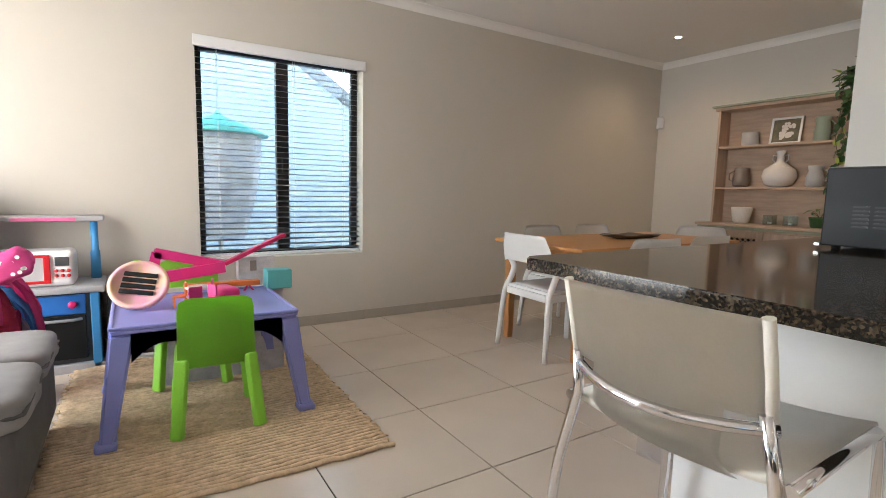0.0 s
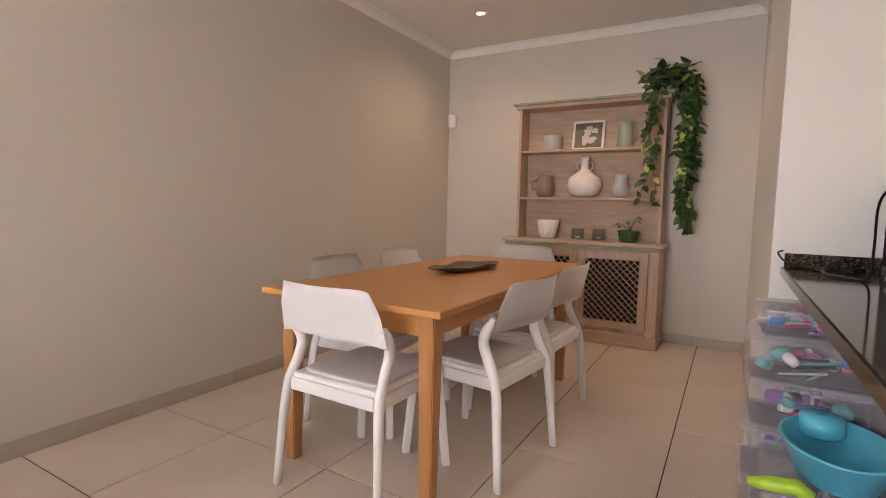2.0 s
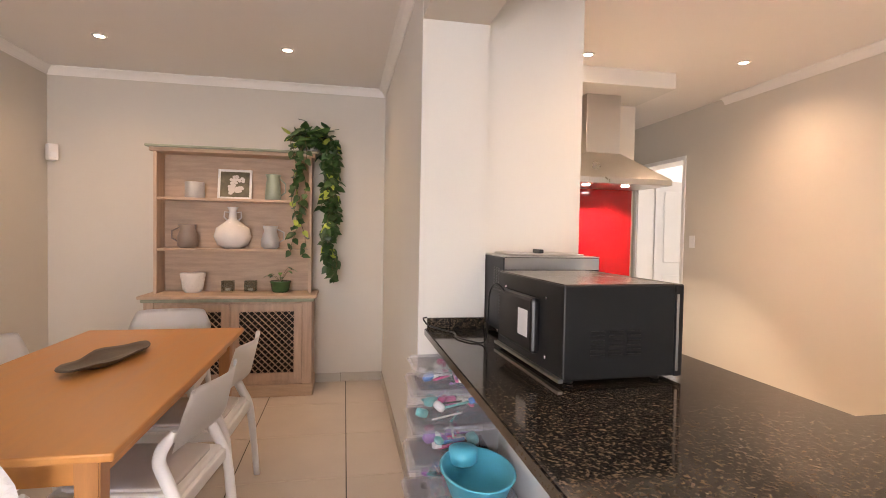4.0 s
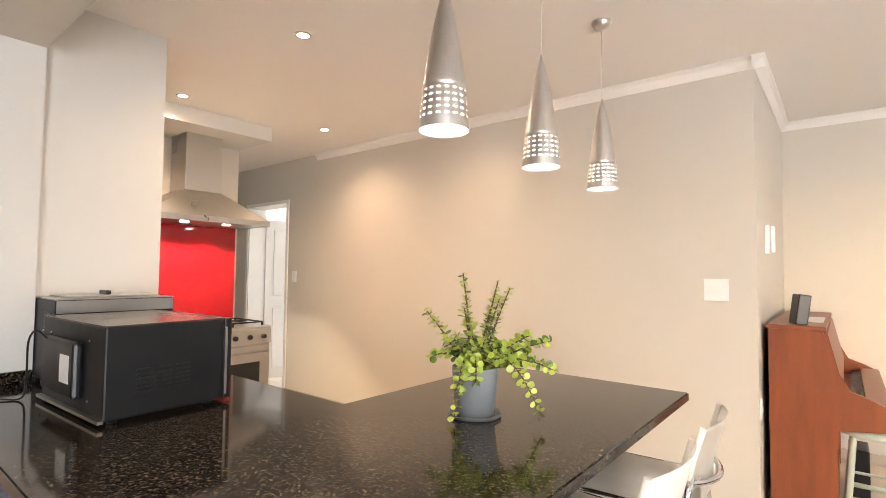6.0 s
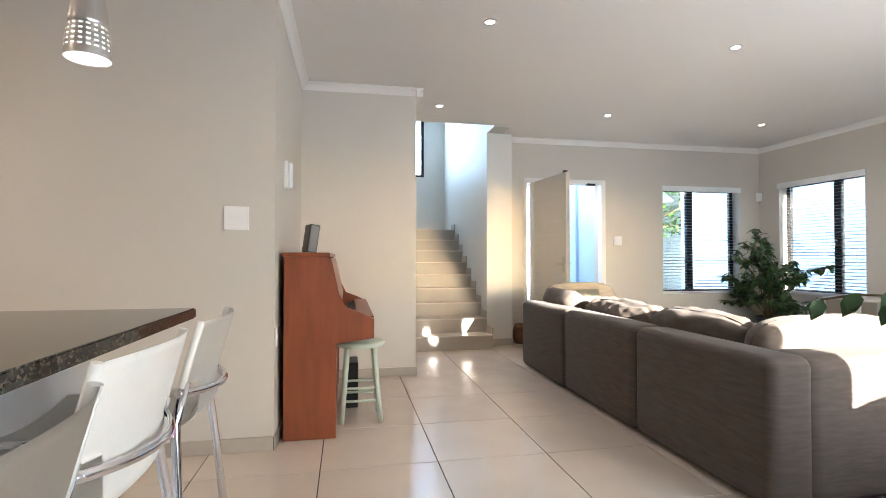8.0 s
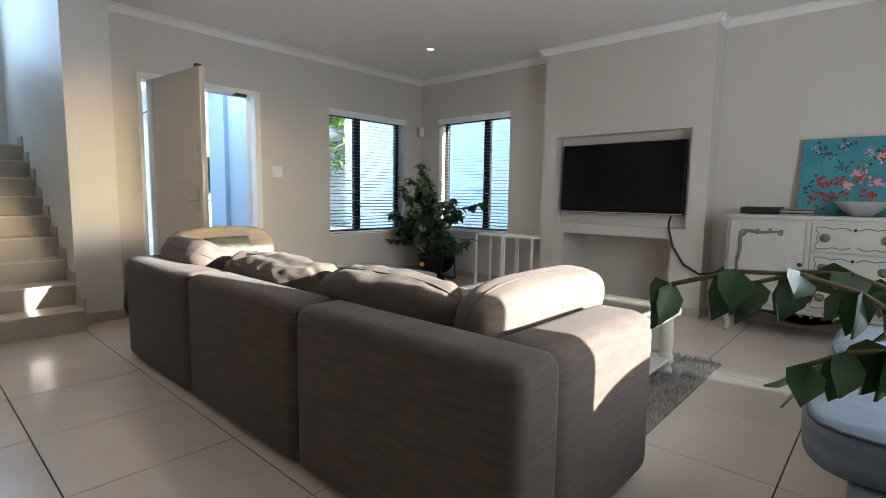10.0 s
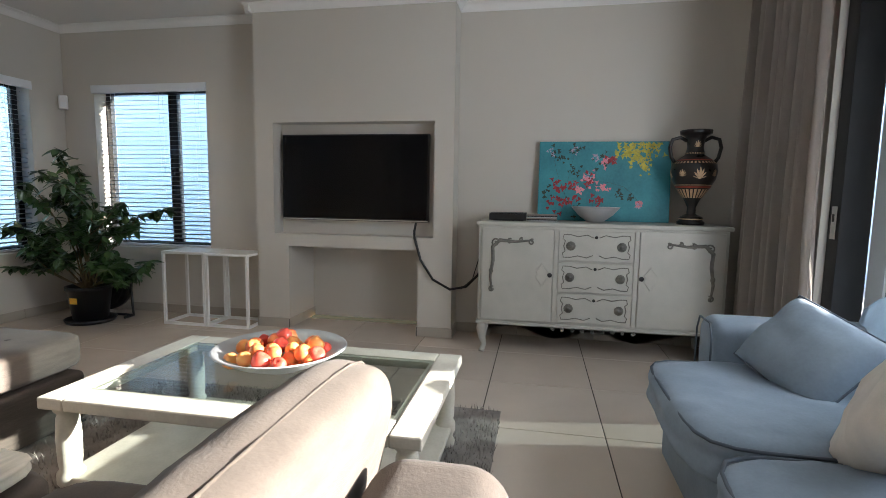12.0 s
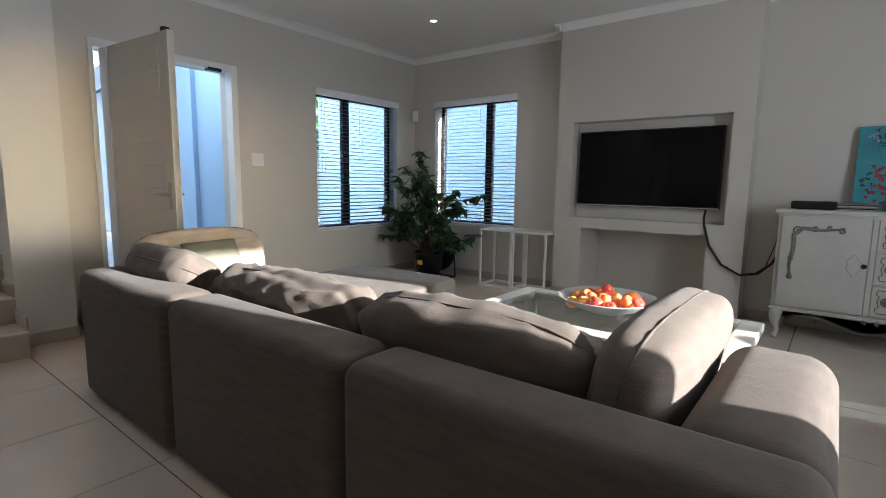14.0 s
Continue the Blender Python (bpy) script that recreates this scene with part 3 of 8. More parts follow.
DISH = material("dark_carved_wood", (0.075, 0.05, 0.032), 0.4, tone=0.25, scale=14, fine=80, bump=0.2)
bm = bmesh.new()
lathe(bm, [(0.10, 0.0), (0.15, 0.008), (0.205, 0.022), (0.225, 0.032), (0.218, 0.034), (0.19, 0.026), (0.12, 0.014), (0.001, 0.012)], 32)
for v in bm.verts:
    v.co.x *= 1.30
    v.co.y *= 0.42 + 0.05 * math.sin(v.co.x * 14)
    v.co.z += 0.006 * math.sin(v.co.x * 22)
tagged(part("serving_dish", bm, DISH, at=pose(3.38, 2.36, TZ, 0, 0, -9.7)), "long dark carved wooden dish on the dining table", "dish")

# ---- hutch ----
HX, HY0, HY1 = 5.09, 1.575, 2.85
LIME_GREEN = material("worn_green_edge", (0.30, 0.33, 0.24), 0.6, tone=0.12, scale=12, fine=90)
hutch = thing("display_hutch", pose(0, 0, 0), "limed wood dresser with open shelves and lattice doors", "dresser")
part("base", B((HX + 0.02, EAST - 0.012, HY0 + 0.01, HY1 - 0.01, 0.09, 0.80), bevel=0.004), LIMED_V, hutch)
part("plinth", B((HX, EAST - 0.013, HY0, HY1, 0.0, 0.10), bevel=0.008), LIMED, hutch)
part("worktop", B((HX - 0.03, EAST - 0.012, HY0 - 0.025, HY1 + 0.025, 0.80, 0.825), bevel=0.006), LIMED, hutch)
part("moulding", B((HX - 0.012, HX + 0.02, HY0 - 0.008, HY1 + 0.008, 0.772, 0.799), bevel=0.008), LIME_GREEN, hutch, "worn green painted moulding")
UX = 5.245
part("back_panel", B((EAST - 0.03, EAST - 0.012, HY0 + 0.04, HY1 - 0.04, 0.825, 1.955)), LIMED, hutch)
for y in (HY0 + 0.03, HY1 - 0.055):
    part("side_panel", B((UX, EAST - 0.03, y, y + 0.025, 0.825, 1.955), bevel=0.003), LIMED_V, hutch)
for z in (1.165, 1.575):
    part("shelf", B((UX + 0.008, EAST - 0.03, HY0 + 0.055, HY1 - 0.055, z, z + 0.022), bevel=0.003), LIMED, hutch)
part("top_board", B((UX - 0.02, EAST - 0.012, HY0 + 0.005, HY1 - 0.005, 1.955, 1.985), bevel=0.004), LIMED, hutch)
part("crown_moulding", B((UX - 0.045, EAST - 0.012, HY0 - 0.02, HY1 + 0.02, 1.985, 2.005), bevel=0.007), LIME_GREEN, hutch, "worn green crown moulding")
SHADE_IN = material("cupboard_shade", (0.02, 0.016, 0.013), 0.9)
bm = bmesh.new()
y = HY0 + 0.045
part("pilaster", B((HX + 0.002, HX + 0.03, HY0 + 0.012, HY0 + 0.085, 0.10, 0.772), bevel=0.004), LIMED_V, hutch)
part("pilaster", B((HX + 0.002, HX + 0.03, HY1 - 0.085, HY1 - 0.012, 0.10, 0.772), bevel=0.004), LIMED_V, hutch)
dw = (HY1 - HY0 - 0.19) / 2
for k in (0, 1):
    y0 = HY0 + 0.09 + k * (dw + 0.01)
    y1, z0, z1, s = y0 + dw, 0.135, 0.755, 0.062
    door = part("door", B((HX, HX + 0.019, y0, y0 + s, z0, z1), (HX, HX + 0.019, y1 - s, y1, z0, z1), (HX, HX + 0.019, y0 + s, y1 - s, z0, z0 + s),
                          (HX, HX + 0.019, y0 + s, y1 - s, z1 - s, z1), bevel=0.003), LIMED_V, hutch)
    # Near-black sheet on the solid base stands for the cupboard's inner shade.
    part("backing", B((HX + 0.016, HX + 0.0195, y0 + s, y1 - s, z0 + s, z1 - s)), SHADE_IN, door, "dark sheet for the shade behind the lattice")
    bm = bmesh.new()
    a0, a1, b0, b1 = y0 + s, y1 - s, z0 + s, z1 - s
    W, H = a1 - a0, b1 - b0
    pitch = 0.052
    for sgn, xx in ((1, 0.006), (-1, 0.010)):
        c = -H if sgn > 0 else 0.0
        while c < (W if sgn > 0 else W + H):
            # line: u = c + sgn * v, clipped to the opening
            v0, v1 = (max(0, -c), min(H, W - c)) if sgn > 0 else (max(0, c - W), min(H, c))
            if v1 - v0 > 0.02:
                p0, p1 = (HX + xx, a0 + c + sgn * v0, b0 + v0), (HX + xx, a0 + c + sgn * v1, b0 + v1)
                bar(bm, p0, p1, 0.021, 0.004)
            c += pitch
    part("lattice", bm, LIMED, door)
    bm = bmesh.new()
    lathe(bm, [(0.006, 0), (0.007, 0.012), (0.014, 0.02), (0.013, 0.028), (0.004, 0.032)], 14)
    part("knob", bm, LIMED, door, at=pose(HX, (y1 - 0.03) if k == 0 else (y0 + 0.03), 0.47, 0, -90, 0))

STONE_W = material("glazed_white_ceramic", (0.74, 0.70, 0.66), 0.25, tone=0.03, scale=10, fine=80)
STONE_G = material("grey_ceramic", (0.42, 0.42, 0.42), 0.4, tone=0.06, scale=12, fine=90)
GREEN_G = material("celadon_ceramic", (0.28, 0.34, 0.27), 0.35, tone=0.06, scale=12, fine=90)
BROWN_G = material("brown_stoneware", (0.24, 0.19, 0.16), 0.4, tone=0.08, scale=12, fine=90)
LEAF_D = material("dark_leaf", (0.03, 0.085, 0.022), 0.35, tone=0.3, scale=9, fine=60)
LEAF_L = material("bright_leaf", (0.44, 0.50, 0.10), 0.32, tone=0.2, scale=9, fine=60, second=(0.24, 0.36, 0.05))
LEAF_M = material("mid_leaf", (0.10, 0.21, 0.035), 0.4, tone=0.3, scale=9, fine=60)
STEM = material("plant_stem", (0.16, 0.12, 0.06), 0.7, tone=0.2, scale=20, fine=90)
SOIL = material("potting_soil", (0.04, 0.028, 0.02), 0.95, tone=0.3, scale=40, fine=200, bump=0.5)


def jug(name, x, y, z, prof, material_, label, handle=None, category="jug", handles=1):
    t = thing(name, pose(x, y, z), label, category)
    bm = bmesh.new()
    lathe(bm, prof, 26)
    part("body", bm, material_, t)
    if handle:
        for k in range(handles):
            s = -1 if k else 1
            bm = bmesh.new()
            sweep(bm, [(0, s * a, b) for a, b in handle], 0.0065, 8)
            part("handle", bm, material_, t)
    return t


SX = 5.36
jug("utensil_pot", SX, 2.545, 1.597, [(0.07, 0), (0.075, 0.01), (0.075, 0.13), (0.07, 0.132), (0.066, 0.02), (0.001, 0.015)], STONE_G, "squat grey ceramic pot on the hutch shelf", None, "pot")
jug("green_jug", SX, 1.93, 1.597, [(0.06, 0), (0.066, 0.01), (0.060, 0.12), (0.052, 0.18), (0.064, 0.215), (0.060, 0.217), (0.048, 0.18), (0.05, 0.02), (0.001, 0.015)], GREEN_G,
    "pale green ceramic jug on the hutch shelf", [(-0.06, 0.04), (-0.10, 0.07), (-0.10, 0.14), (-0.055, 0.185)])
jug("brown_jug", SX, 2.60, 1.187, [(0.055, 0), (0.075, 0.02), (0.078, 0.09), (0.058, 0.15), (0.068, 0.195), (0.063, 0.196), (0.05, 0.15), (0.06, 0.02), (0.001, 0.015)], BROWN_G,
    "brown stoneware jug with a handle on the hutch shelf", [(0.07, 0.05), (0.12, 0.08), (0.12, 0.14), (0.06, 0.17)])
jug("bottle_vase", SX, 2.25, 1.187, [(0.06, 0), (0.12, 0.03), (0.148, 0.10), (0.13, 0.17), (0.07, 0.215), (0.034, 0.245), (0.030, 0.31), (0.045, 0.345), (0.04, 0.346), (0.026, 0.31), (0.02, 0.25), (0.001, 0.2)], STONE_W,
    "round white bottle vase with two small handles", [(0.03, 0.30), (0.065, 0.305), (0.068, 0.26), (0.045, 0.235)], "vase", 2)
jug("ribbed_jug", SX, 1.95, 1.187, [(0.05, 0), (0.072, 0.02), (0.074, 0.08), (0.05, 0.15), (0.062, 0.195), (0.058, 0.196), (0.042, 0.15), (0.05, 0.02), (0.001, 0.015)], STONE_G,
    "grey ribbed ceramic jug on the hutch shelf", [(-0.065, 0.05), (-0.11, 0.08), (-0.11, 0.14), (-0.05, 0.17)])
t = jug("planter", SX - 0.03, 2.55, 0.825, [(0.06, 0), (0.072, 0.02), (0.095, 0.16), (0.09, 0.162), (0.066, 0.02), (0.001, 0.015)], STONE_W, "white quilted ceramic planter on the hutch", None, "planter")
bm = bmesh.new()
for k in range(16):
    for s in (-1, 1):
        sweep(bm, [(0.073 * math.cos(a := 2 * math.pi * k / 16 + 0 * s), 0.073 * math.sin(a), 0.02)] +
              [((0.0735 + 0.022 * q / 6) * math.cos(a + s * q * 0.13), (0.0735 + 0.022 * q / 6) * math.sin(a + s * q * 0.13), 0.02 + q * 0.0225) for q in range(1, 7)], 0.0022, 5)
part("quilting", bm, STONE_W, t)
for y in (2.28, 2.10):
    tg = thing("tea_light_holder", pose(SX - 0.03, y, 0.825), "clear square glass tea light holder on the hutch", "candle holder", "tea light holders")
    bm = B((-0.045, 0.045, -0.045, 0.045, 0, 0.012), (-0.045, -0.039, -0.045, 0.045, 0.012, 0.095), (0.039, 0.045, -0.045, 0.045, 0.012, 0.095),
           (-0.039, 0.039, -0.045, -0.039, 0.012, 0.095), (-0.039, 0.039, 0.039, 0.045, 0.012, 0.095))
    part("glass", bm, TABLE_GLASS, tg)
    bm = bmesh.new()
    lathe(bm, [(0.019, 0.013), (0.019, 0.028), (0.002, 0.029)], 14)
    part("candle", bm, WHITE, tg)

pic = thing("flower_picture", pose(5.37, 2.24, 1.597, 0, 9, 0), "white framed picture of pale flowers on the shelf", "picture")
part("picture_frame", B((-0.008, 0.008, -0.135, -0.115, 0, 0.255), (-0.008, 0.008, 0.115, 0.135, 0, 0.255), (-0.008, 0.008, -0.115, 0.115, 0, 0.02), (-0.008, 0.008, -0.115, 0.115, 0.235, 0.255), bevel=0.003), WHITE, pic)
part("canvas", B((-0.002, 0.004, -0.115, 0.115, 0.02, 0.235)), material("painted_ground", (0.16, 0.14, 0.09), 0.7, tone=0.3, scale=18, fine=90), pic)
bm = bmesh.new()
rng = random.Random(5)
for k in range(9):
    cy, cz = rng.uniform(-0.075, 0.075), rng.uniform(0.06, 0.19)
    for q in range(5):
        a = q * 1.2566 + rng.random()
        c = Vector((-0.004, cy + 0.016 * math.cos(a), cz + 0.016 * math.sin(a)))
        vs = [bm.verts.new(c + Vector((-0.0012 * (k % 3), 0.015 * math.cos(b), 0.013 * math.sin(b)))) for b in [2 * math.pi * j / 8 for j in range(8)]]
        bm.faces.new(vs)
part("painted_blossom", bm, STONE_W, pic, "pale painted petals")


def leaf(bm, at, direction, normal, length, width, curl=0.15, heart=False, rounded=False):
    """One leaf blade of eight faces, folded along its rib."""
    d = Vector(direction).normalized()
    n = Vector(normal)
    n = (n - d * n.dot(d))
    n = n.normalized() if n.length > 1e-4 else d.orthogonal().normalized()
    s = d.cross(n)
    at = Vector(at)
    prof = ((0.0, 0.12 if not heart else 0.55), (0.28, 0.92 if not heart else 1.0), (0.6, 0.85 if not heart else 0.72), (1.0, 0.03))
    if rounded:
        prof = ((0.0, 0.18), (0.25, 0.72), (0.55, 1.0), (0.82, 0.86), (1.0, 0.36))
    rows = []
    for u, w in prof:
        c = at + d * (u * length) - n * (curl * length * u * u)
        rows.append((bm.verts.new(c + s * (w * width / 2) + n * (0.08 * width)), bm.verts.new(c), bm.verts.new(c - s * (w * width / 2) + n * (0.08 * width))))
    for a, b in zip(rows, rows[1:]):
        for f in (bm.faces.new((a[0], a[1], b[1], b[0])), bm.faces.new((a[1], a[2], b[2], b[1]))):
            f.smooth = True


# trailing plant on top of the hutch
tp = thing("trailing_plant", pose(0, 0, 0), "dark green trailing houseplant hanging from the top of the hutch", "plant")
bm = bmesh.new()
lathe(bm, [(0.06, 0), (0.065, 0.005), (0.085, 0.13), (0.08, 0.132), (0.06, 0.12), (0.001, 0.12)], 20, (5.34, 1.63, 2.005))
part("pot", bm, STONE_G, tp)
rng = random.Random(11)
stems, dark, light = bmesh.new(), bmesh.new(), bmesh.new()
for k in range(17):
    outer = k >= 5
    drop = (rng.uniform(0.75, 1.14) if k < 3 else rng.uniform(0.2, 0.5)) if not outer else rng.choice((0.35, 0.6, 0.85, 1.0, 1.14)) * rng.uniform(0.9, 1.02)
    ex, ey = (5.26 + rng.uniform(-0.03, 0.12), 1.49 + rng.uniform(-0.07, 0.035)) if outer else (5.185 + rng.uniform(-0.03, 0.02), 1.70 + rng.uniform(-0.06, 0.05))
    pts = [Vector((5.34, 1.63, 2.10)), Vector(((5.34 + ex) / 2, (1.63 + ey) / 2, 2.15 + rng.uniform(-0.02, 0.05)))]
    n = max(3, int(drop / 0.05))
    for q in range(n + 1):
        pts.append(Vector((ex + 0.022 * math.sin(q * 0.9 + k), ey + 0.026 * math.cos(q * 0.7 + k * 2), 2.10 - drop * q / n)))
    sweep(stems, pts, 0.003, 5)
    for q, p in enumerate(pts[1:]):
        for r in range(1 if not outer else 2 if q > 2 else 3):
            d = Vector((rng.uniform(-1, 0.3), rng.uniform(-1, 1), rng.uniform(-1.1, 0.0)))
            leaf(light if rng.random() < (0.12 if not outer else 0.03) else dark, p, d, (rng.uniform(-1.2, -0.2), rng.uniform(-0.5, 0.5), 0.7), rng.uniform(0.05, 0.085), rng.uniform(0.045, 0.068), 0.22, True)
for q in range(85):
    c = Vector((5.26 + rng.gauss(0, 0.05), 1.61 + rng.gauss(0, 0.075), 2.07 + abs(rng.gauss(0, 0.06))))
    leaf(light if rng.random() < 0.10 else dark, c, (rng.uniform(-1, 0.4), rng.uniform(-1, 1), rng.uniform(-0.6, 0.5)), (rng.uniform(-1, 0), 0, 1), rng.uniform(0.07, 0.12), rng.uniform(0.06, 0.09), 0.2, True)
part("stem", stems, STEM, tp)
part("foliage", dark, LEAF_D, tp)
part("young_foliage", light, LEAF_L, tp, "yellow-green young leaves")
gp = thing("green_pot_plant", pose(SX - 0.04, 1.86, 0.825), "small plant in a green glazed pot on the hutch", "plant")
bm = bmesh.new()
lathe(bm, [(0.06, 0), (0.07, 0.012), (0.082, 0.08), (0.088, 0.085), (0.085, 0.095), (0.07, 0.09), (0.001, 0.085)], 22)
part("pot", bm, material("green_glaze", (0.045, 0.12, 0.05), 0.25, tone=0.15, scale=12, fine=70), gp)
bm, st = bmesh.new(), bmesh.new()
for k in range(8):
    a = k * 0.8
    tip = Vector((0.06 * math.cos(a), 0.09 * math.sin(a), 0.12 + 0.012 * k))
    sweep(st, [(0, 0, 0.085), tuple(tip * 0.6 + Vector((0, 0, 0.05))), tuple(tip)], 0.0018, 5)
    leaf(bm, tip, (math.cos(a), math.sin(a), -0.3), (0, 0, 1), 0.05, 0.04, 0.2, True)
part("stem", st, STEM, gp)
part("foliage", bm, LEAF_M, gp)

# ---- kitchen counter ----
CZ = 0.893
counter = thing("kitchen_counter", pose(0, 0, 0), "polished dark granite worktop of an L-shaped peninsula", "worktop")
bm = bmesh.new()
outline = [(1.045, -1.003), (1.96, -1.003), (1.96, 0.04), (3.35, 0.04), (3.35, 0.655), (3.255, 0.655), (3.255, 0.955), (1.075, 0.955), (1.045, 0.925)]
lo = [bm.verts.new((x, y, CZ - 0.036)) for x, y in outline]
hi = [bm.verts.new((x, y, CZ)) for x, y in outline]
bm.faces.new(lo[::-1])
bm.faces.new(hi)
for i in range(len(outline)):
    j = (i + 1) % len(outline)
    bm.faces.new((lo[i], lo[j], hi[j], hi[i]))
bmesh.ops.bevel(bm, geom=[e for e in bm.edges if abs(e.verts[0].co.z - e.verts[1].co.z) < 1e-5], offset=0.004, segments=2, affect="EDGES")
part("slab", bm, GRANITE, counter)
part("upstand", B((3.232, 3.252, 0.665, 0.945, CZ + 0.0005, CZ + 0.05), bevel=0.002), GRANITE, counter)
BASE_WHITE = material("white_panel", (0.76, 0.76, 0.76), 0.4, tone=0.02, scale=3, fine=160)
base = thing("counter_base", pose(0, 0, 0), "white panelled base carrying the granite worktop", "cabinet")
part("panel", B((1.36, 1.40, -0.96, 0.63, 0.0, CZ - 0.036), bevel=0.002), BASE_WHITE, base)
part("panel", B((1.40, 3.35, 0.60, 0.63, 0.0, CZ - 0.036), bevel=0.002), BASE_WHITE, base)
part("panel", B((1.40, 1.93, -0.96, -0.92, 0.0, CZ - 0.036), bevel=0.002), BASE_WHITE, base)
for k in range(3):
    part("door", B((1.90, 1.92, -0.92 + k * 0.32, -0.61 + k * 0.32, 0.1, CZ - 0.05), bevel=0.003), BASE_WHITE, base)
for k in range(3):
    part("door", B((1.98 + k * 0.45, 2.42 + k * 0.45, 0.08, 0.10, 0.1, CZ - 0.05), bevel=0.003), BASE_WHITE, base)

BLACK_METAL = material("black_enamel", (0.014, 0.015, 0.016), 0.42, spec=0.25, tone=0.08, scale=10, fine=260, bump=0.03)
BLACK = material("black_plastic", (0.007, 0.007, 0.008), 0.35, tone=0.1, scale=10, fine=160)
PAPER = material("paper_label", (0.72, 0.71, 0.69), 0.7, tone=0.03)
GREYMETAL = material("dull_dark_metal", (0.045, 0.046, 0.048), 0.4, 0.6, tone=0.08)
micro = thing("microwave_oven", pose(2.30, 0.692, CZ, 0, 0, 2.5), "black microwave oven with vents seen from behind on the worktop", "microwave")
MW, MD, MH = 0.56, 0.385, 0.303     # along x, depth towards -y
part("casing", B((0, MW, -MD, 0, 0.014, MH), bevel=0.006), BLACK_METAL, micro)
# The top's reddish reflection is put into this sheet's base colour.
part("top_sheet", B((0.004, MW - 0.004, -MD + 0.004, -0.004, MH - 0.001, MH + 0.0025), bevel=0.001), material("enamel_red_reflection", (0.06, 0.045, 0.04), 0.25, tone=0.06), micro)
part("door", B((-0.002, MW + 0.002, -MD - 0.03, -MD, 0.012, MH + 0.002), bevel=0.006), BLACK, micro)
part("door_edge", B((-0.003, 0.002, -MD - 0.012, -MD - 0.004, 0.03, MH - 0.03)), STEEL, micro)
for k in range(3):
    bm = bmesh.new()
    for q in range(6):
        box(bm, -0.0025, 0.0005, -0.115 - k * 0.062 - 0.024, -0.115 - k * 0.062 + 0.024, 0.085 + q * 0.0145, 0.0915 + q * 0.0145)
    part("vent", bm, BLACK, micro)
part("rear_cover", B((0.16, 0.47, -0.001, 0.032, 0.06, 0.245), bevel=0.012), BLACK, micro)
part("label", B((0.19, 0.27, 0.033, 0.0345, 0.11, 0.20)), PAPER, micro, "white paper label")
bm = bmesh.new()
for q in range(11):
    box(bm, 0.49, 0.555, -0.0005, 0.003, 0.09 + q * 0.013, 0.0965 + q * 0.013)
part("rear_grille", bm, GREYMETAL, micro)
for x, z in ((0.475, 0.25), (0.565, 0.25), (0.475, 0.06), (0.565, 0.06), (0.12, 0.06), (0.12, 0.25)):
    bm = bmesh.new()
    lathe(bm, [(0.006, 0.0), (0.006, 0.002), (0.002, 0.004)], 10)
    part("screw", bm, CHROME, micro, at=pose(x, 0.0, z, -90, 0, 0))
part("bottom_rail", B((-0.005, MW, 0.0, 0.016, 0.012, 0.022)), STEEL, micro)
for x in (0.04, MW - 0.04):
    for y in (-0.04, -MD + 0.04):
        bm = bmesh.new()
        lathe(bm, [(0.014, 0.0), (0.016, 0.0145)], 12, (x, y, 0))
        part("foot", bm, BLACK, micro)
bm = bmesh.new()
sweep(bm, smooth_line([(0.40, 0.034, 0.24), (0.44, 0.055, 0.265), (0.50, 0.06, 0.22), (0.545, 0.05, 0.10), (0.58, 0.05, 0.012), (0.64, 0.10, 0.006), (0.72, 0.13, 0.006), (0.80, 0.12, 0.006), (0.88, 0.16, 0.008), (0.925, 0.21, 0.02), (0.93, 0.235, 0.05), (0.90, 0.225, 0.062)], 5), 0.0036, 8)
part("cable", bm, BLACK, micro)
oven = thing("mini_oven", pose(2.99, 0.205, CZ) @ Matrix.Diagonal((0.93, 1, 1, 1)), "steel topped mini oven with black sides on the worktop", "oven")
part("casing", B((0.0, 0.37, 0, 0.45, 0.02, 0.352), bevel=0.006), BLACK_METAL, oven)
part("side_sheet", B((-0.004, 0.0, 0.004, 0.446, 0.30, 0.350)), STEEL, oven)
part("top", B((0.0, 0.365, 0.0, 0.448, 0.3525, 0.357), bevel=0.001), STEEL, oven)
part("tray", B((0.05, 0.33, 0.05, 0.40, 0.3575, 0.366), bevel=0.003), STEEL, oven)
part("tray_handle", B((0.12, 0.22, 0.22, 0.24, 0.3665, 0.385), bevel=0.004), BLACK, oven)
bm = bmesh.new()
for q in range(9):
    for k in range(3):
        box(bm, 0.05 + k * 0.035, 0.078 + k * 0.035, 0.4495, 0.4535, 0.20 + q * 0.012, 0.206 + q * 0.012)
        box(bm, -0.0025, 0.0005, 0.28 + k * 0.035, 0.308 + k * 0.035, 0.16 + q * 0.012, 0.166 + q * 0.012)
part("vent", bm, BLACK, oven)
part("foot_rail", B((0.02, 0.06, 0.02, 0.06, 0, 0.02), (0.31, 0.35, 0.02, 0.06, 0, 0.02), (0.02, 0.06, 0.39, 0.43, 0, 0.02), (0.31, 0.35, 0.39, 0.43, 0, 0.02)), BLACK, oven)

# plant on the counter
cp = thing("succulent_plant", pose(1.525, -0.165, CZ), "bright green succulent in a grey pot on the worktop", "plant")
bm = bmesh.new()
lathe(bm, [(0.058, 0.0), (0.064, 0.004), (0.079, 0.155), (0.079, 0.165), (0.073, 0.165), (0.07, 0.15), (0.001, 0.148)], 30)
part("pot", bm, material("grey_pot", (0.22, 0.24, 0.26), 0.5, tone=0.05, scale=8, fine=120), cp, "plain blue-grey pot")
bm = bmesh.new()
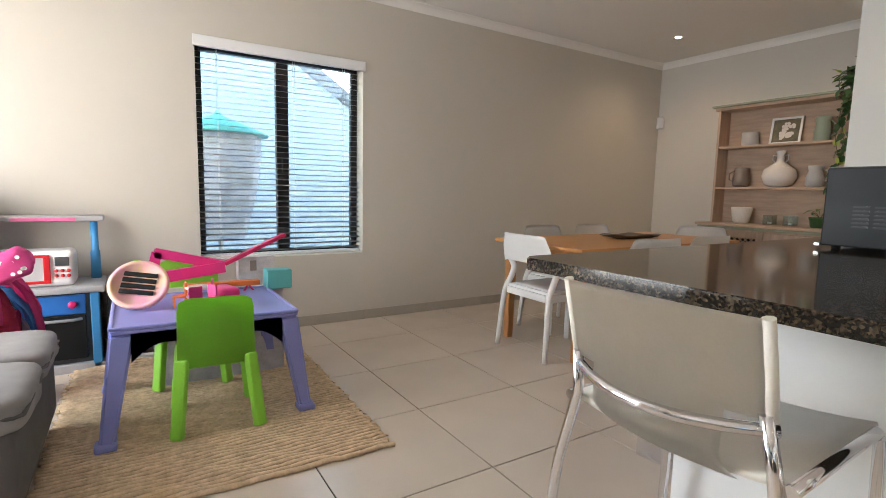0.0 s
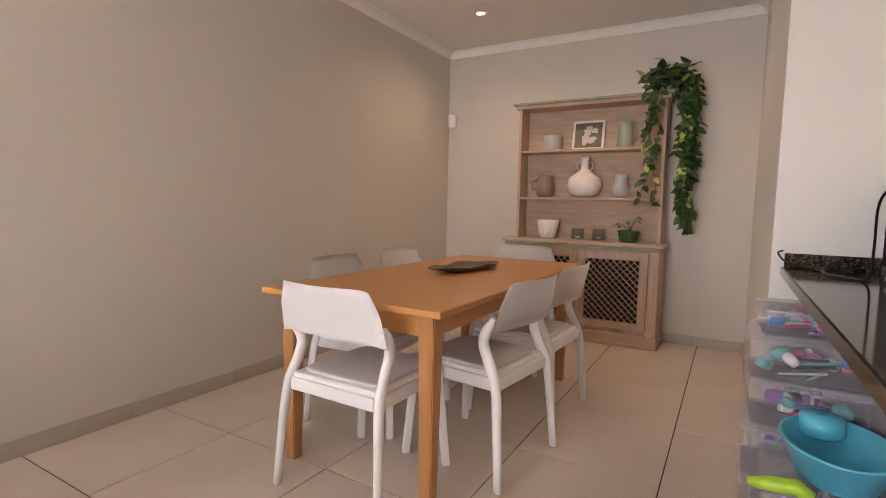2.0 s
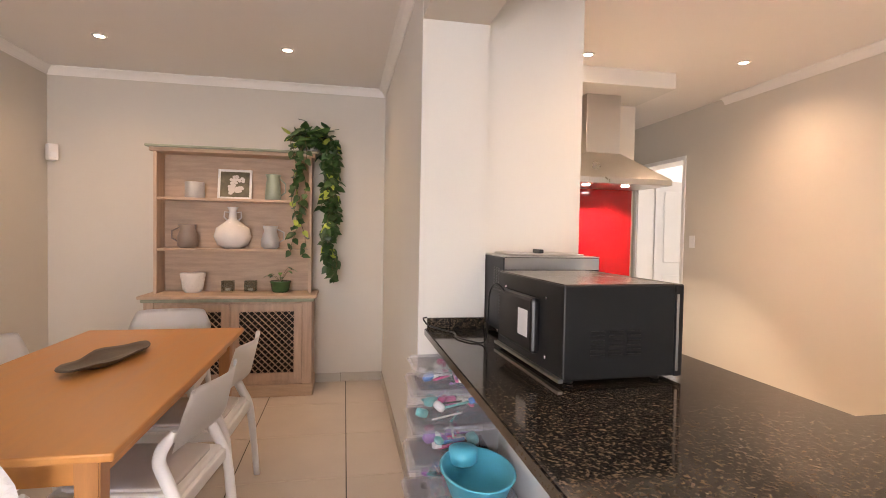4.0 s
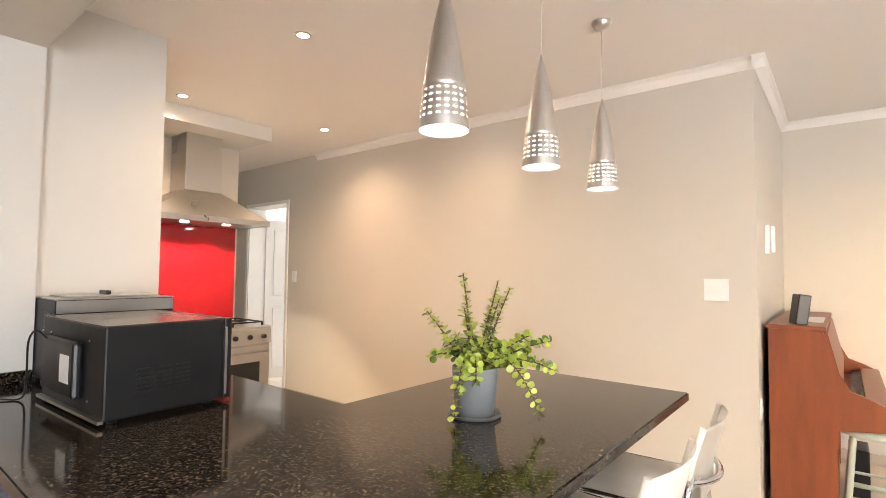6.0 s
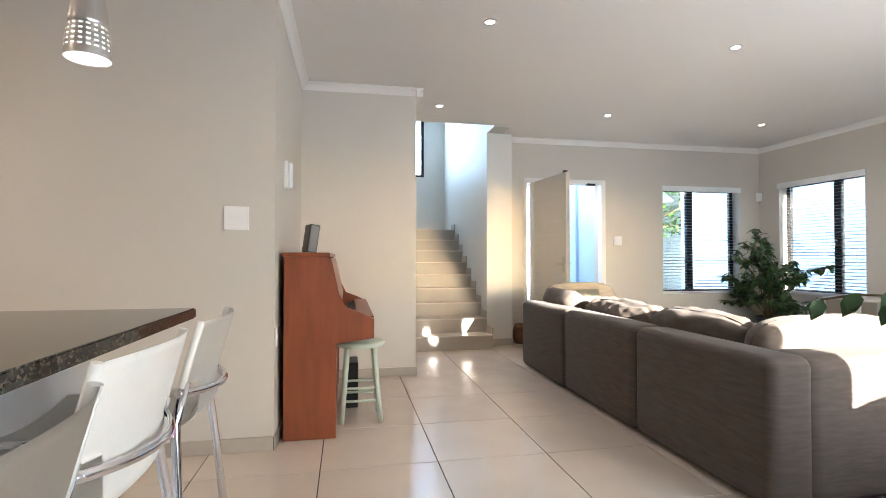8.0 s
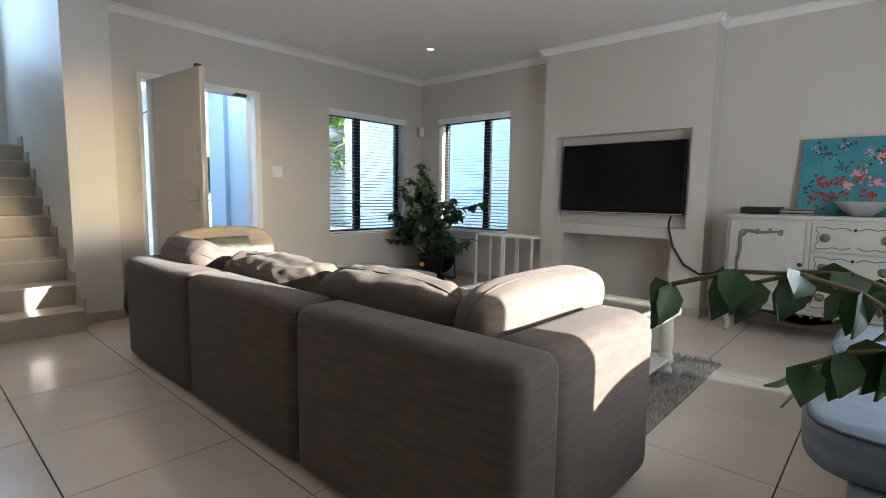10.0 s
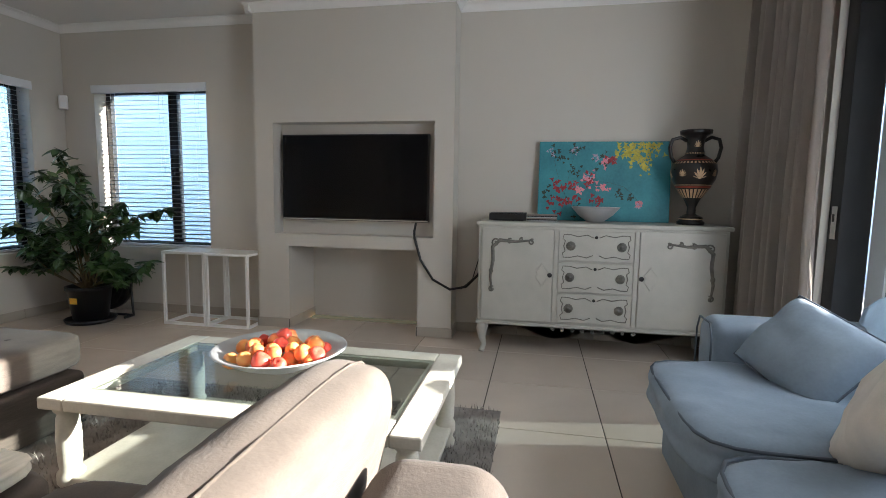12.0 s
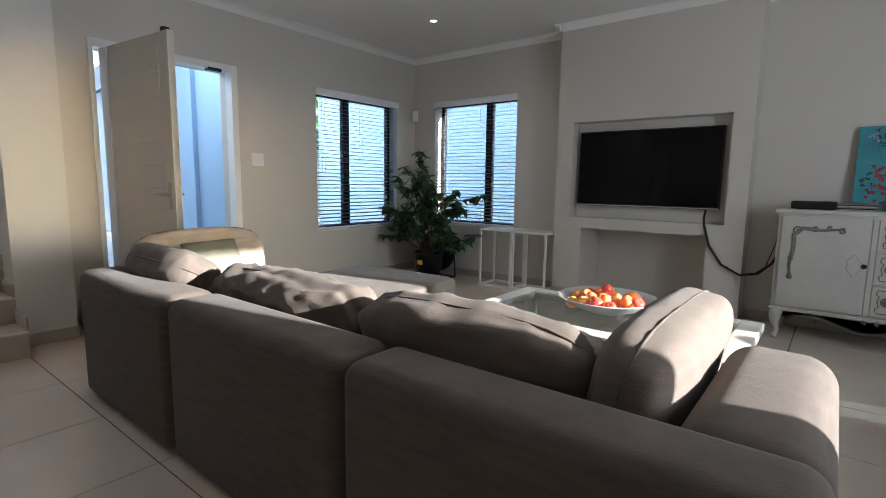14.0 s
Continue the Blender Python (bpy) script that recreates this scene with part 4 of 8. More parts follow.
lathe(bm, [(0.06, 0.0), (0.088, 0.002), (0.09, 0.014), (0.086, 0.014), (0.08, 0.006), (0.001, 0.005)], 30, (0, 0, -0.0001))
part("saucer", bm, material("grey_saucer", (0.10, 0.11, 0.12), 0.5, tone=0.05), cp)
rng = random.Random(3)
st, l1, l2 = bmesh.new(), bmesh.new(), bmesh.new()
# tip of each shoot: across, towards the open side, height; then whether it hangs
arms = [((-0.05, 0.0, 0.48), 0, 0), ((0.085, 0.0, 0.45), 0, 0), ((0.13, -0.02, 0.43), 0, 0), ((-0.02, -0.03, 0.30), 0, 0), ((0.30, 0.02, 0.165), 0.06, 0), ((0.28, -0.05, 0.25), 0.03, 0), ((0.21, 0.04, 0.28), 0.02, 0),
        ((0.25, 0.08, 0.035), 0.12, 1), ((-0.19, 0.02, 0.35), 0.0, 0), ((-0.17, 0.03, 0.19), 0.07, 0), ((-0.055, 0.12, 0.02), 0.14, 1), ((0.02, 0.10, 0.13), 0.09, 1), ((-0.10, -0.12, 0.25), 0.03, 0), ((0.08, -0.15, 0.22), 0.05, 0),
        ((0.05, 0.06, 0.27), 0.02, 0), ((-0.07, 0.06, 0.26), 0.02, 0), ((0.11, 0.05, 0.24), 0.04, 0), ((0.20, -0.08, 0.20), 0.06, 0), ((-0.04, 0.02, 0.36), 0, 0), ((0.06, 0.02, 0.36), 0, 0), ((0.09, -0.04, 0.40), 0, 0), ((0.0, 0.05, 0.24), 0.02, 0),
        ((-0.11, 0.03, 0.25), 0.03, 0), ((0.14, 0.03, 0.20), 0.05, 0), ((-0.05, 0.11, 0.10), 0.10, 1), ((0.22, 0.03, 0.19), 0.05, 0)]
ACROSS, OPEN = Vector((-0.79, -0.40, 0)), Vector((-0.45, 0.89, 0))
for (ta, to, tz), lift, hang in arms:
    tip = ACROSS * ta + OPEN * to + Vector((0, 0, tz))
    base0 = Vector((tip.x * 0.15, tip.y * 0.15, 0.15))
    mid = Vector((tip.x * 0.5, tip.y * 0.5, max(0.17, (tz + 0.15) / 2) + lift))
    pts = []
    for q in range(9):
        u = q / 8
        pts.append(base0 * (1 - u) ** 2 + mid * 2 * u * (1 - u) + tip * u * u)
    length = sum((p - q).length for p, q in zip(pts, pts[1:]))
    sweep(st, pts, [0.0045 - 0.0003 * q for q in range(9)], 6)
    count = max(9, int(length / 0.0098))
    for q in range(1, count + 1):
        f = (0.06 + 0.94 * q / count) * 8
        i = min(7, int(f))
        p = pts[i].lerp(pts[i + 1], f - i)
        along = (pts[i + 1] - pts[i]).normalized()
        side = along.orthogonal().normalized()
        side = Matrix.Rotation(q * 1.571 + rng.uniform(-0.3, 0.3), 3, along) @ side
        big = rng.uniform(0.8, 1.2) * (1.15 - 0.5 * (q / count if tz > 0.4 else 0.25 * q / count))
        for s in (1, -1):
            leaf(l1 if hang or rng.random() < 0.45 + 0.4 * q / count else l2, p, side * s + along * rng.uniform(-0.2, 0.7), along * 0.5 + Vector((rng.uniform(-0.7, 0.7), rng.uniform(-0.7, 0.7), 0.8)), rng.uniform(0.019, 0.026) * big, rng.uniform(0.016, 0.022) * big, -0.06, False, True)
part("stem", st, material("reddish_stem", (0.17, 0.09, 0.05), 0.6, tone=0.2), cp)
part("foliage", l1, LEAF_L, cp)
part("older_foliage", l2, LEAF_M, cp, "darker older leaves")

# ---- bar stools ----
LEATHER = material("cream_leather", (0.82, 0.79, 0.73), 0.38, tone=0.05, scale=7, fine=240, bump=0.06)


def bar_stool(m):
    """Chrome stool with a slung cream seat and back; faces +x, origin on the floor under the seat."""
    s = thing("bar_stool", m, "cream leather bar stool on a chrome tube frame", "stool", "bar stools")
    H = 0.655
    bm = bmesh.new()
    n = 8
    for i in range(n):
        a, b = i / n, (i + 1) / n
        for sgn in (0,):
            y0, y1 = -0.205 + 0.41 * a, -0.205 + 0.41 * b
            f = lambda y: H - 0.022 * (1 - (y / 0.205) ** 2)
            vs = [bm.verts.new(p) for p in ((-0.17, y0, f(y0)), (0.21, y0, f(y0)), (0.21, y1, f(y1)), (-0.17, y1, f(y1)))]
            bm.faces.new(vs).smooth = True
    bmesh.ops.remove_doubles(bm, verts=list(bm.verts), dist=0.001)
    bmesh.ops.solidify(bm, geom=list(bm.faces), thickness=0.014)
    part("seat", bm, LEATHER, s)
    bm = bmesh.new()
    n, rows = 24, 10
    grid = []
    for j in range(rows + 1):
        v = j / rows
        row = []
        for i in range(n + 1):
            u = 2 * i / n - 1
            z = 0.750 + (0.915 - 0.006 * u * u - 0.750) * v
            row.append(bm.verts.new((-0.200 - 0.045 * (z - 0.75) / 0.165 - 0.038 * (1 - u * u), u * 0.188, z)))
        grid.append(row)
    for j in range(rows):
        for i in range(n):
            bm.faces.new((grid[j][i], grid[j][i + 1], grid[j + 1][i + 1], grid[j + 1][i])).smooth = True
    # the tongue below the rail, which folds under into the seat
    tongue = [[grid[0][i] for i in range(4, n - 3)]]
    for k in range(1, 9):
        row = []
        for i in range(4, n - 3):
            u = 2 * i / n - 1
            z = 0.750 - 0.018 * k
            x = -0.200 - 0.038 * (1 - u * u) + (0.0 if k < 5 else 0.010 * (k - 4) ** 1.5)
            row.append(bm.verts.new((x, u * 0.188 * (1 - 0.004 * k), z)))
        tongue.append(row)
    for a, b in zip(tongue, tongue[1:]):
        for i in range(len(a) - 1):
            bm.faces.new((b[i], b[i + 1], a[i + 1], a[i])).smooth = True
    bmesh.ops.solidify(bm, geom=list(bm.faces), thickness=0.007)
    back = part("backrest", bm, LEATHER, s)
    for sy in (-1, 1):
        bm = bmesh.new()
        sweep(bm, [(-0.197, sy * 0.184, 0.749), (-0.218, sy * 0.184, 0.83), (-0.240, sy * 0.183, 0.910)], 0.0095, 12)
        part("post_sleeve", bm, LEATHER, back, "stitched leather sleeve round the post")
    for sy in (-1, 1):
        bm = bmesh.new()
        sweep(bm, [(-0.205, sy * 0.178, 0.76), (-0.185, sy * 0.19, 0.66), (-0.20, sy * 0.222, 0.5), (-0.255, sy * 0.24, 0.0)], 0.0115, 10)
        part("back_leg", bm, CHROME, s)
        bm = bmesh.new()
        sweep(bm, [(-0.185, sy * 0.212, 0.645), (0.18, sy * 0.212, 0.645), (0.21, sy * 0.212, 0.625), (0.215, sy * 0.215, 0.5), (0.235, sy * 0.235, 0.0)], 0.0115, 10)
        part("front_leg", bm, CHROME, s)
    bm = bmesh.new()
    sweep(bm, [(-0.19 - 0.070 * (1 - (k / 6 - 1) ** 2), 0.192 * (k / 6 - 1), 0.735 - 0.012 * (1 - (k / 6 - 1) ** 2)) for k in range(13)], 0.0105, 10)
    part("back_rail", bm, CHROME, s)
    bm = bmesh.new()
    sweep(bm, [(0.225, -0.225, 0.22), (0.225, 0.225, 0.22)], 0.009, 8)
    part("foot_rail", bm, CHROME, s)
    return s


st = bar_stool(pose(1.07, 0.375, 0, 0, 0, 2))
copy_thing(st, pose(1.13, -0.15, 0, 0, 0, -2))
copy_thing(st, pose(1.13, -0.62, 0, 0, 0, 3))

# ---- pendants ----
PEND = material("satin_aluminium", (0.68, 0.67, 0.66), 0.36, 1.0, tone=0.05, scale=4, fine=80, grain=(30, 30, 2))
LAMP = glow("lamp_light", (1.0, 0.93, 0.82), 4.2)
BULB = glow("pendant_light", (1.0, 0.95, 0.88), 0.25)


def pendant(x, y):
    p = thing("pendant_lamp", pose(x, y, 0), "satin metal cone pendant lamp with a pierced lit rim", "lamp", "pendant lamps")
    Z0, Z1 = 1.785, 2.215

    def rad(z):
        u = (z - Z0) / (Z1 - Z0)
        return 0.071 * (1 - 0.28 * u - 0.67 * u ** 2.0) + 0.002
    bm = bmesh.new()
    seg = 36
    zs = [Z0 + 0.112 + (Z1 - Z0 - 0.112) * k / 16 for k in range(17)]
    lathe(bm, [(rad(z), z) for z in zs] + [(0.004, Z1 + 0.012)], seg)
    part("shade", bm, PEND, p)
    # pierced rim: rows of slots left open between narrow bars
    bm = bmesh.new()
    rows = 6
    hh = 0.112 / rows
    for j in range(rows):
        z0, z1 = Z0 + j * hh, Z0 + (j + 1) * hh
        for k in range(seg * 2):
            a, b = 2 * math.pi * k / (seg * 2), 2 * math.pi * (k + 1) / (seg * 2)
            gap = 1 <= j and k % 4 > 1
            pieces = ((z0, z0 + hh * 0.68), (z0 + hh * 0.68, z1)) if gap else ((z0, z1),)
            for q, (c, d) in enumerate(pieces):
                if gap and q == 1:
                    continue
                vs = [bm.verts.new((rad(zz) * math.cos(an), rad(zz) * math.sin(an), zz)) for an, zz in ((a, c), (b, c), (b, d), (a, d))]
                bm.faces.new(vs)
    bmesh.ops.remove_doubles(bm, verts=list(bm.verts), dist=0.0003)
    part("pierced_rim", bm, PEND, p)
    bm = bmesh.new()
    lathe(bm, [(0.066, Z0 + 0.006), (0.063, Z0 + 0.05), (0.058, Z0 + 0.10), (0.001, Z0 + 0.104)], seg)
    part("diffuser", bm, BULB, p, "glowing white diffuser")
    bm = bmesh.new()
    sweep(bm, [(0, 0, Z1), (0, 0, CEILING - 0.02)], 0.0016, 6)
    part("cable", bm, PEND, p)
    bm = bmesh.new()
    lathe(bm, [(0.012, CEILING - 0.042), (0.035, CEILING - 0.028), (0.047, CEILING - 0.008), (0.047, CEILING - 0.0005)], 24)
    part("ceiling_rose", bm, PEND, p)
    return p


pe = pendant(1.435, 0.13)
copy_thing(pe, pose(1.447, -0.488, 0))
copy_thing(pe, pose(1.445, -1.112, 0))

# ---- cooker corner ----
RED = material("red_glass_panel", (0.27, 0.004, 0.008), 0.09, tone=0.05, scale=2)
sp = thing("splashback", pose(0, 0, 0), "glossy red glass splashback behind the cooker", "splashback")
part("panel", B((4.938, 4.946, -1.15, 0.12, 0.93, 1.80), bevel=0.001), RED, sp)
part("edge_trim", B((4.936, 4.947, -1.158, -1.150, 0.93, 1.80)), STEEL, sp)
hood = thing("extractor_hood", pose(0, 0, 0), "brushed steel extractor hood with two small lights", "extractor hood")
hy0, hy1, hx0 = -1.20, -0.22, 4.46
bm = bmesh.new()
lo = [(hx0, hy0), (4.936, hy0), (4.936, hy1), (hx0, hy1)]
cxm = (-0.86, -0.56)
hi = [(4.66, cxm[0]), (4.936, cxm[0]), (4.936, cxm[1]), (4.66, cxm[1])]
a = [bm.verts.new((x, y, 1.80)) for x, y in lo]
b = [bm.verts.new((x, y, 2.02)) for x, y in hi]
bm.faces.new(a[::-1])
bm.faces.new(b)
for i in range(4):
    bm.faces.new((a[i], a[(i + 1) % 4], b[(i + 1) % 4], b[i]))
part("canopy", bm, STEEL, hood)
part("rim", B((hx0 - 0.004, 4.936, hy0 - 0.004, hy1 + 0.004, 1.752, 1.80), bevel=0.003), STEEL, hood)
part("chimney", B((4.66, 4.934, cxm[0], cxm[1], 2.02, 2.489), bevel=0.004), STEEL, hood)
for y in (-0.88, -0.54):
    bm = bmesh.new()
    lathe(bm, [(0.03, 0.0), (0.03, 0.004)], 18, (4.60, y, 1.747))
    part("hood_light", bm, LAMP, hood, "small lit hood lamp")
    d = bpy.data.lights.new("hood_spot", "SPOT")
    d.energy, d.spot_size, d.shadow_soft_size, d.color = 3.5, radians(110), 0.03, (1.0, 0.86, 0.66)
    ob = new("hood_spot", d)
    ob.matrix_world = look((4.62, y, 1.74), (4.8, y, 1.0))
cook = thing("gas_cooker", pose(0, 0, 0), "stainless steel gas cooker with black grates", "cooker")
part("body", B((4.36, 4.93, -1.165, -0.27, 0.08, 0.885), bevel=0.004), STEEL, cook)
part("hob", B((4.34, 4.93, -1.165, -0.27, 0.885, 0.905), bevel=0.004), STEEL, cook)
part("control_panel", B((4.325, 4.36, -1.16, -0.275, 0.765, 0.885), bevel=0.004), STEEL, cook)
part("oven_door", B((4.33, 4.36, -1.15, -0.285, 0.20, 0.755), bevel=0.004), STEEL, cook)
part("oven_window", B((4.326, 4.331, -1.06, -0.37, 0.30, 0.62)), BLACK, cook, "dark oven window")
part("plinth", B((4.40, 4.9, -1.15, -0.285, 0.0, 0.08)), BLACK, cook)
bm = bmesh.new()
sweep(bm, [(4.33, -1.12, 0.70), (4.295, -1.12, 0.70), (4.295, -0.31, 0.70), (4.33, -0.31, 0.70)], 0.009, 8)
part("door_handle", bm, STEEL, cook)
for k in range(7):
    bm = bmesh.new()
    lathe(bm, [(0.021, 0), (0.019, 0.02), (0.012, 0.026)], 16)
    part("knob", bm, BLACK, cook, at=pose(4.325, -1.09 + k * 0.125, 0.825, 0, -90, 0))
for k in range(3):
    bm = bmesh.new()
    y0 = -1.13 + k * 0.285
    for x in (4.42, 4.64, 4.86):
        bar(bm, (x, y0, 0.935), (x, y0 + 0.26, 0.935), 0.012, 0.012)
    for y in (y0, y0 + 0.13, y0 + 0.26):
        bar(bm, (4.42, y, 0.935), (4.86, y, 0.935), 0.012, 0.012)
    for x in (4.42, 4.86):
        for y in (y0, y0 + 0.26):
            bar(bm, (x, y, 0.904), (x, y, 0.935), 0.012, 0.012)
    part("grate", bm, BLACK, cook, "black cast grate")

# doorway beyond the kitchen
df = tagged(part("door_frame_2", B((5.40, 5.44, -2.033, -2.02, 0, 2.17), (6.24, 6.28, -2.033, -2.02, 0, 2.17), (5.44, 6.24, -2.033, -2.02, 2.13, 2.17),
                              (5.442, 5.455, -2.25, -2.034, 0, 2.12), (6.225, 6.238, -2.25, -2.034, 0, 2.12)), WHITE), "white painted door frame", "door frame", kind="structure")
pd = tagged(new("door_2"), "white panelled door standing open", "door", kind="structure")
pd.matrix_basis = pose(6.22, -2.25, 0, 0, 0, -104)
part("leaf", B((0, 0.78, -0.02, 0.02, 0.02, 2.0), bevel=0.003), WHITE, pd)
for x0, x1, z0, z1 in ((0.10, 0.35, 1.05, 1.88), (0.43, 0.68, 1.05, 1.88), (0.10, 0.35, 0.15, 0.90), (0.43, 0.68, 0.15, 0.90)):
    for s in (-1, 1):
        part("panel", B((x0, x1, s * 0.02, s * 0.028, z0, z1), bevel=0.006), WHITE, pd)
for z in (0.3, 1.15, 1.75):
    bm = bmesh.new()
    sweep(bm, [(0, 0.03, z), (0, 0.03, z + 0.1)], 0.008, 8)
    part("hinge", bm, STEEL, pd)

# ---- switches, sensors ----
def plate(name, at, rz, w, h, label, rockers=1, category="light switch"):
    p = thing(name, Matrix.Translation(at) @ Matrix.Rotation(radians(rz), 4, "Z"), label, category)
    part("plate", B((-w / 2, w / 2, 0.0, 0.009, -h / 2, h / 2), bevel=0.003), WHITE_PLASTIC, p)
    for k in range(rockers):
        z = (k - (rockers - 1) / 2) * h * 0.36
        part("rocker", B((-w * 0.32, w * 0.32, 0.009, 0.0115, z - h * 0.13, z + h * 0.13), bevel=0.001), WHITE_PLASTIC, p)
    return p


plate("light_switch", (1.122, -2.033, 1.287), 0, 0.13, 0.13, "white wall switch plate by the alcove corner", 2)
plate("light_switch", (5.275, -2.033, 1.306), 0, 0.075, 0.12, "white wall switch plate by the doorway", 1)
plate("light_switch", (-3.04, SOUTH, 1.294), 0, 0.12, 0.12, "white wall switch plate beside the front door", 2)
plate("wall_socket", (0.92, -2.10, 0.62), 90, 0.06, 0.11, "white socket plate beside the piano", 1, "socket")
ip = thing("intercom", pose(0.92, -2.46, 1.60, 0, 0, 90), "white wall intercom handset in the piano alcove", "intercom")
part("body", B((-0.045, 0.045, 0, 0.025, -0.09, 0.09), bevel=0.008), WHITE_PLASTIC, ip)
part("handset", B((-0.035, 0.005, 0.026, 0.05, -0.085, 0.085), bevel=0.01), WHITE_PLASTIC, ip)
for at, rz, lab in (((5.40, 3.60, 1.93), 135, "white motion sensor high in the dining corner"), ((-5.19, -5.17, 1.92), -45, "white motion sensor high in the living room corner")):
    s = thing("motion_sensor", pose(*at, 0, 0, rz), lab, "sensor")
    part("body", B((-0.035, 0.035, -0.04, 0.03, -0.065, 0.065), bevel=0.012, seg=3), WHITE_PLASTIC, s)
    part("lens", B((-0.022, 0.022, 0.028, 0.034, -0.045, 0.0), bevel=0.003), SLAT, s)

# ---- downlights ----
def downlight(x, y, watts):
    d = thing("downlight", pose(x, y, CEILING), "small recessed ceiling downlight with a metal ring", "downlight", "ceiling downlights")
    bm = bmesh.new()
    lathe(bm, [(0.030, -0.001), (0.031, -0.006), (0.043, -0.006), (0.047, -0.0006), (0.030, -0.0006)], 24)
    part("ring", bm, STEEL, d)
    bm = bmesh.new()
    lathe(bm, [(0.0005, -0.003), (0.029, -0.003), (0.029, -0.0008)], 18)
    part("lamp", bm, LAMP, d, "lit lamp")
    if watts:
        l = bpy.data.lights.new("downlight_beam", "SPOT")
        l.energy, l.spot_size, l.spot_blend, l.shadow_soft_size, l.color = watts, radians(150), 1.0, 0.04, (1.0, 0.76, 0.52)
        ob = new("downlight_beam", l)
        ob.matrix_world = look((x, y, CEILING - 0.012), (x, y + 0.0001, 0))


for x, y, w in ((4.65, 2.94, 2.5), (4.62, 1.74, 2.5), (2.73, -0.29, 4.6), (4.19, -0.32, 5.6), (4.07, -1.47, 4.0), (2.74, -1.475, 2.0),
                (-0.39, -2.23, 1.9), (-0.398, -4.07, 2.0), (-2.27, -2.27, 2.6), (-2.25, -4.06, 3.0), (-4.2, -4.07, 3.0)):
    downlight(x, y, w)

# ---- living room: large grey sofa ----
def fabric(name, colour, weave=420.0, second=None, stripe=(1, 1, 7), bump=0.25, tone=0.12, rough=0.9):
    return material(name, colour, rough, tone=tone, scale=9, fine=weave, bump=bump, grain=stripe, sheen=0.04, second=second)


GREY = fabric("grey_woven_fabric", (0.090, 0.070, 0.057), 130, None, (1.0, 1.0, 7.0), 0.45, 0.2)
GREY_TOP = fabric("grey_cushion_fabric", (0.120, 0.096, 0.079), 130, None, (1.0, 1.0, 5.0), 0.35, 0.16)
sofa = thing("corner_sofa", pose(0, 0, 0), "large grey-brown fabric corner sofa with chaise on dark feet", "sofa")
SXB, SN, SS = -1.188, -0.875, -3.86      # back plane, north end, south end
joints = (SN, -1.885, -2.885, SS)


def slab(x0, x1, y0, y1, z0, z1, b, seg=4):
    bm = bmesh.new()
    box(bm, x0, x1, y0, y1, z0, z1, bevel=b, seg=seg)
    for f in bm.faces:
        f.smooth = True
    return bm


for a, b in zip(joints, joints[1:]):
    part("back_section", slab(SXB - 0.23, SXB, b + 0.004, a - 0.004, 0.014, 0.652, 0.055, 6), GREY, sofa)
part("arm", slab(-2.115, SXB - 0.17, SN - 0.27, SN, 0.014, 0.650, 0.085, 8), GREY, sofa)
part("seat_base", slab(-2.16, SXB - 0.21, SS + 0.02, SN - 0.22, 0.016, 0.29, 0.03), GREY, sofa)
part("chaise_base", slab(-3.20, -2.14, -3.93, -2.97, 0.016, 0.265, 0.03), GREY, sofa)
part("chaise_base", slab(-2.15, SXB - 0.05, -3.93, -3.82, 0.016, 0.45, 0.03), GREY, sofa)


def seat(x0, x1, y0, y1, z0, z1, name="seat_cushion", lump=0.012, seed=1.0, mat=None):
    bm = bmesh.new()
    puff(bm, x1 - x0, y1 - y0, z1 - z0, power=9, n=14, lump=lump, seed=seed)
    return part(name, bm, mat or GREY_TOP, sofa, at=pose((x0 + x1) / 2, (y0 + y1) / 2, (z0 + z1) / 2))


seat(-2.19, -1.45, -1.94, -1.14, 0.27, 0.45, seed=2)
seat(-2.19, -1.45, -2.95, -1.955, 0.27, 0.45, seed=3)
seat(-3.28, -1.45, -3.945, -2.985, 0.265, 0.432, "chaise_cushion", 0.01, 4)
bm = bmesh.new()
for i in range(5):
    for j in range(2):
        lathe(bm, [(0.014, 0.0), (0.012, 0.004), (0.002, 0.006)], 12, (-3.05 + i * 0.33, -3.68 + j * 0.45, 0.428))
part("tuft_button", bm, GREY, sofa)
for x in (-1.28, -2.1, -3.15):
    for y in (-0.96, -2.0, -3.0, -3.88):
        if x > -2.2 or y < -2.9:
            part("foot", B((x - 0.03, x + 0.03, y - 0.03, y + 0.03, 0, 0.02)), BLACK, sofa)


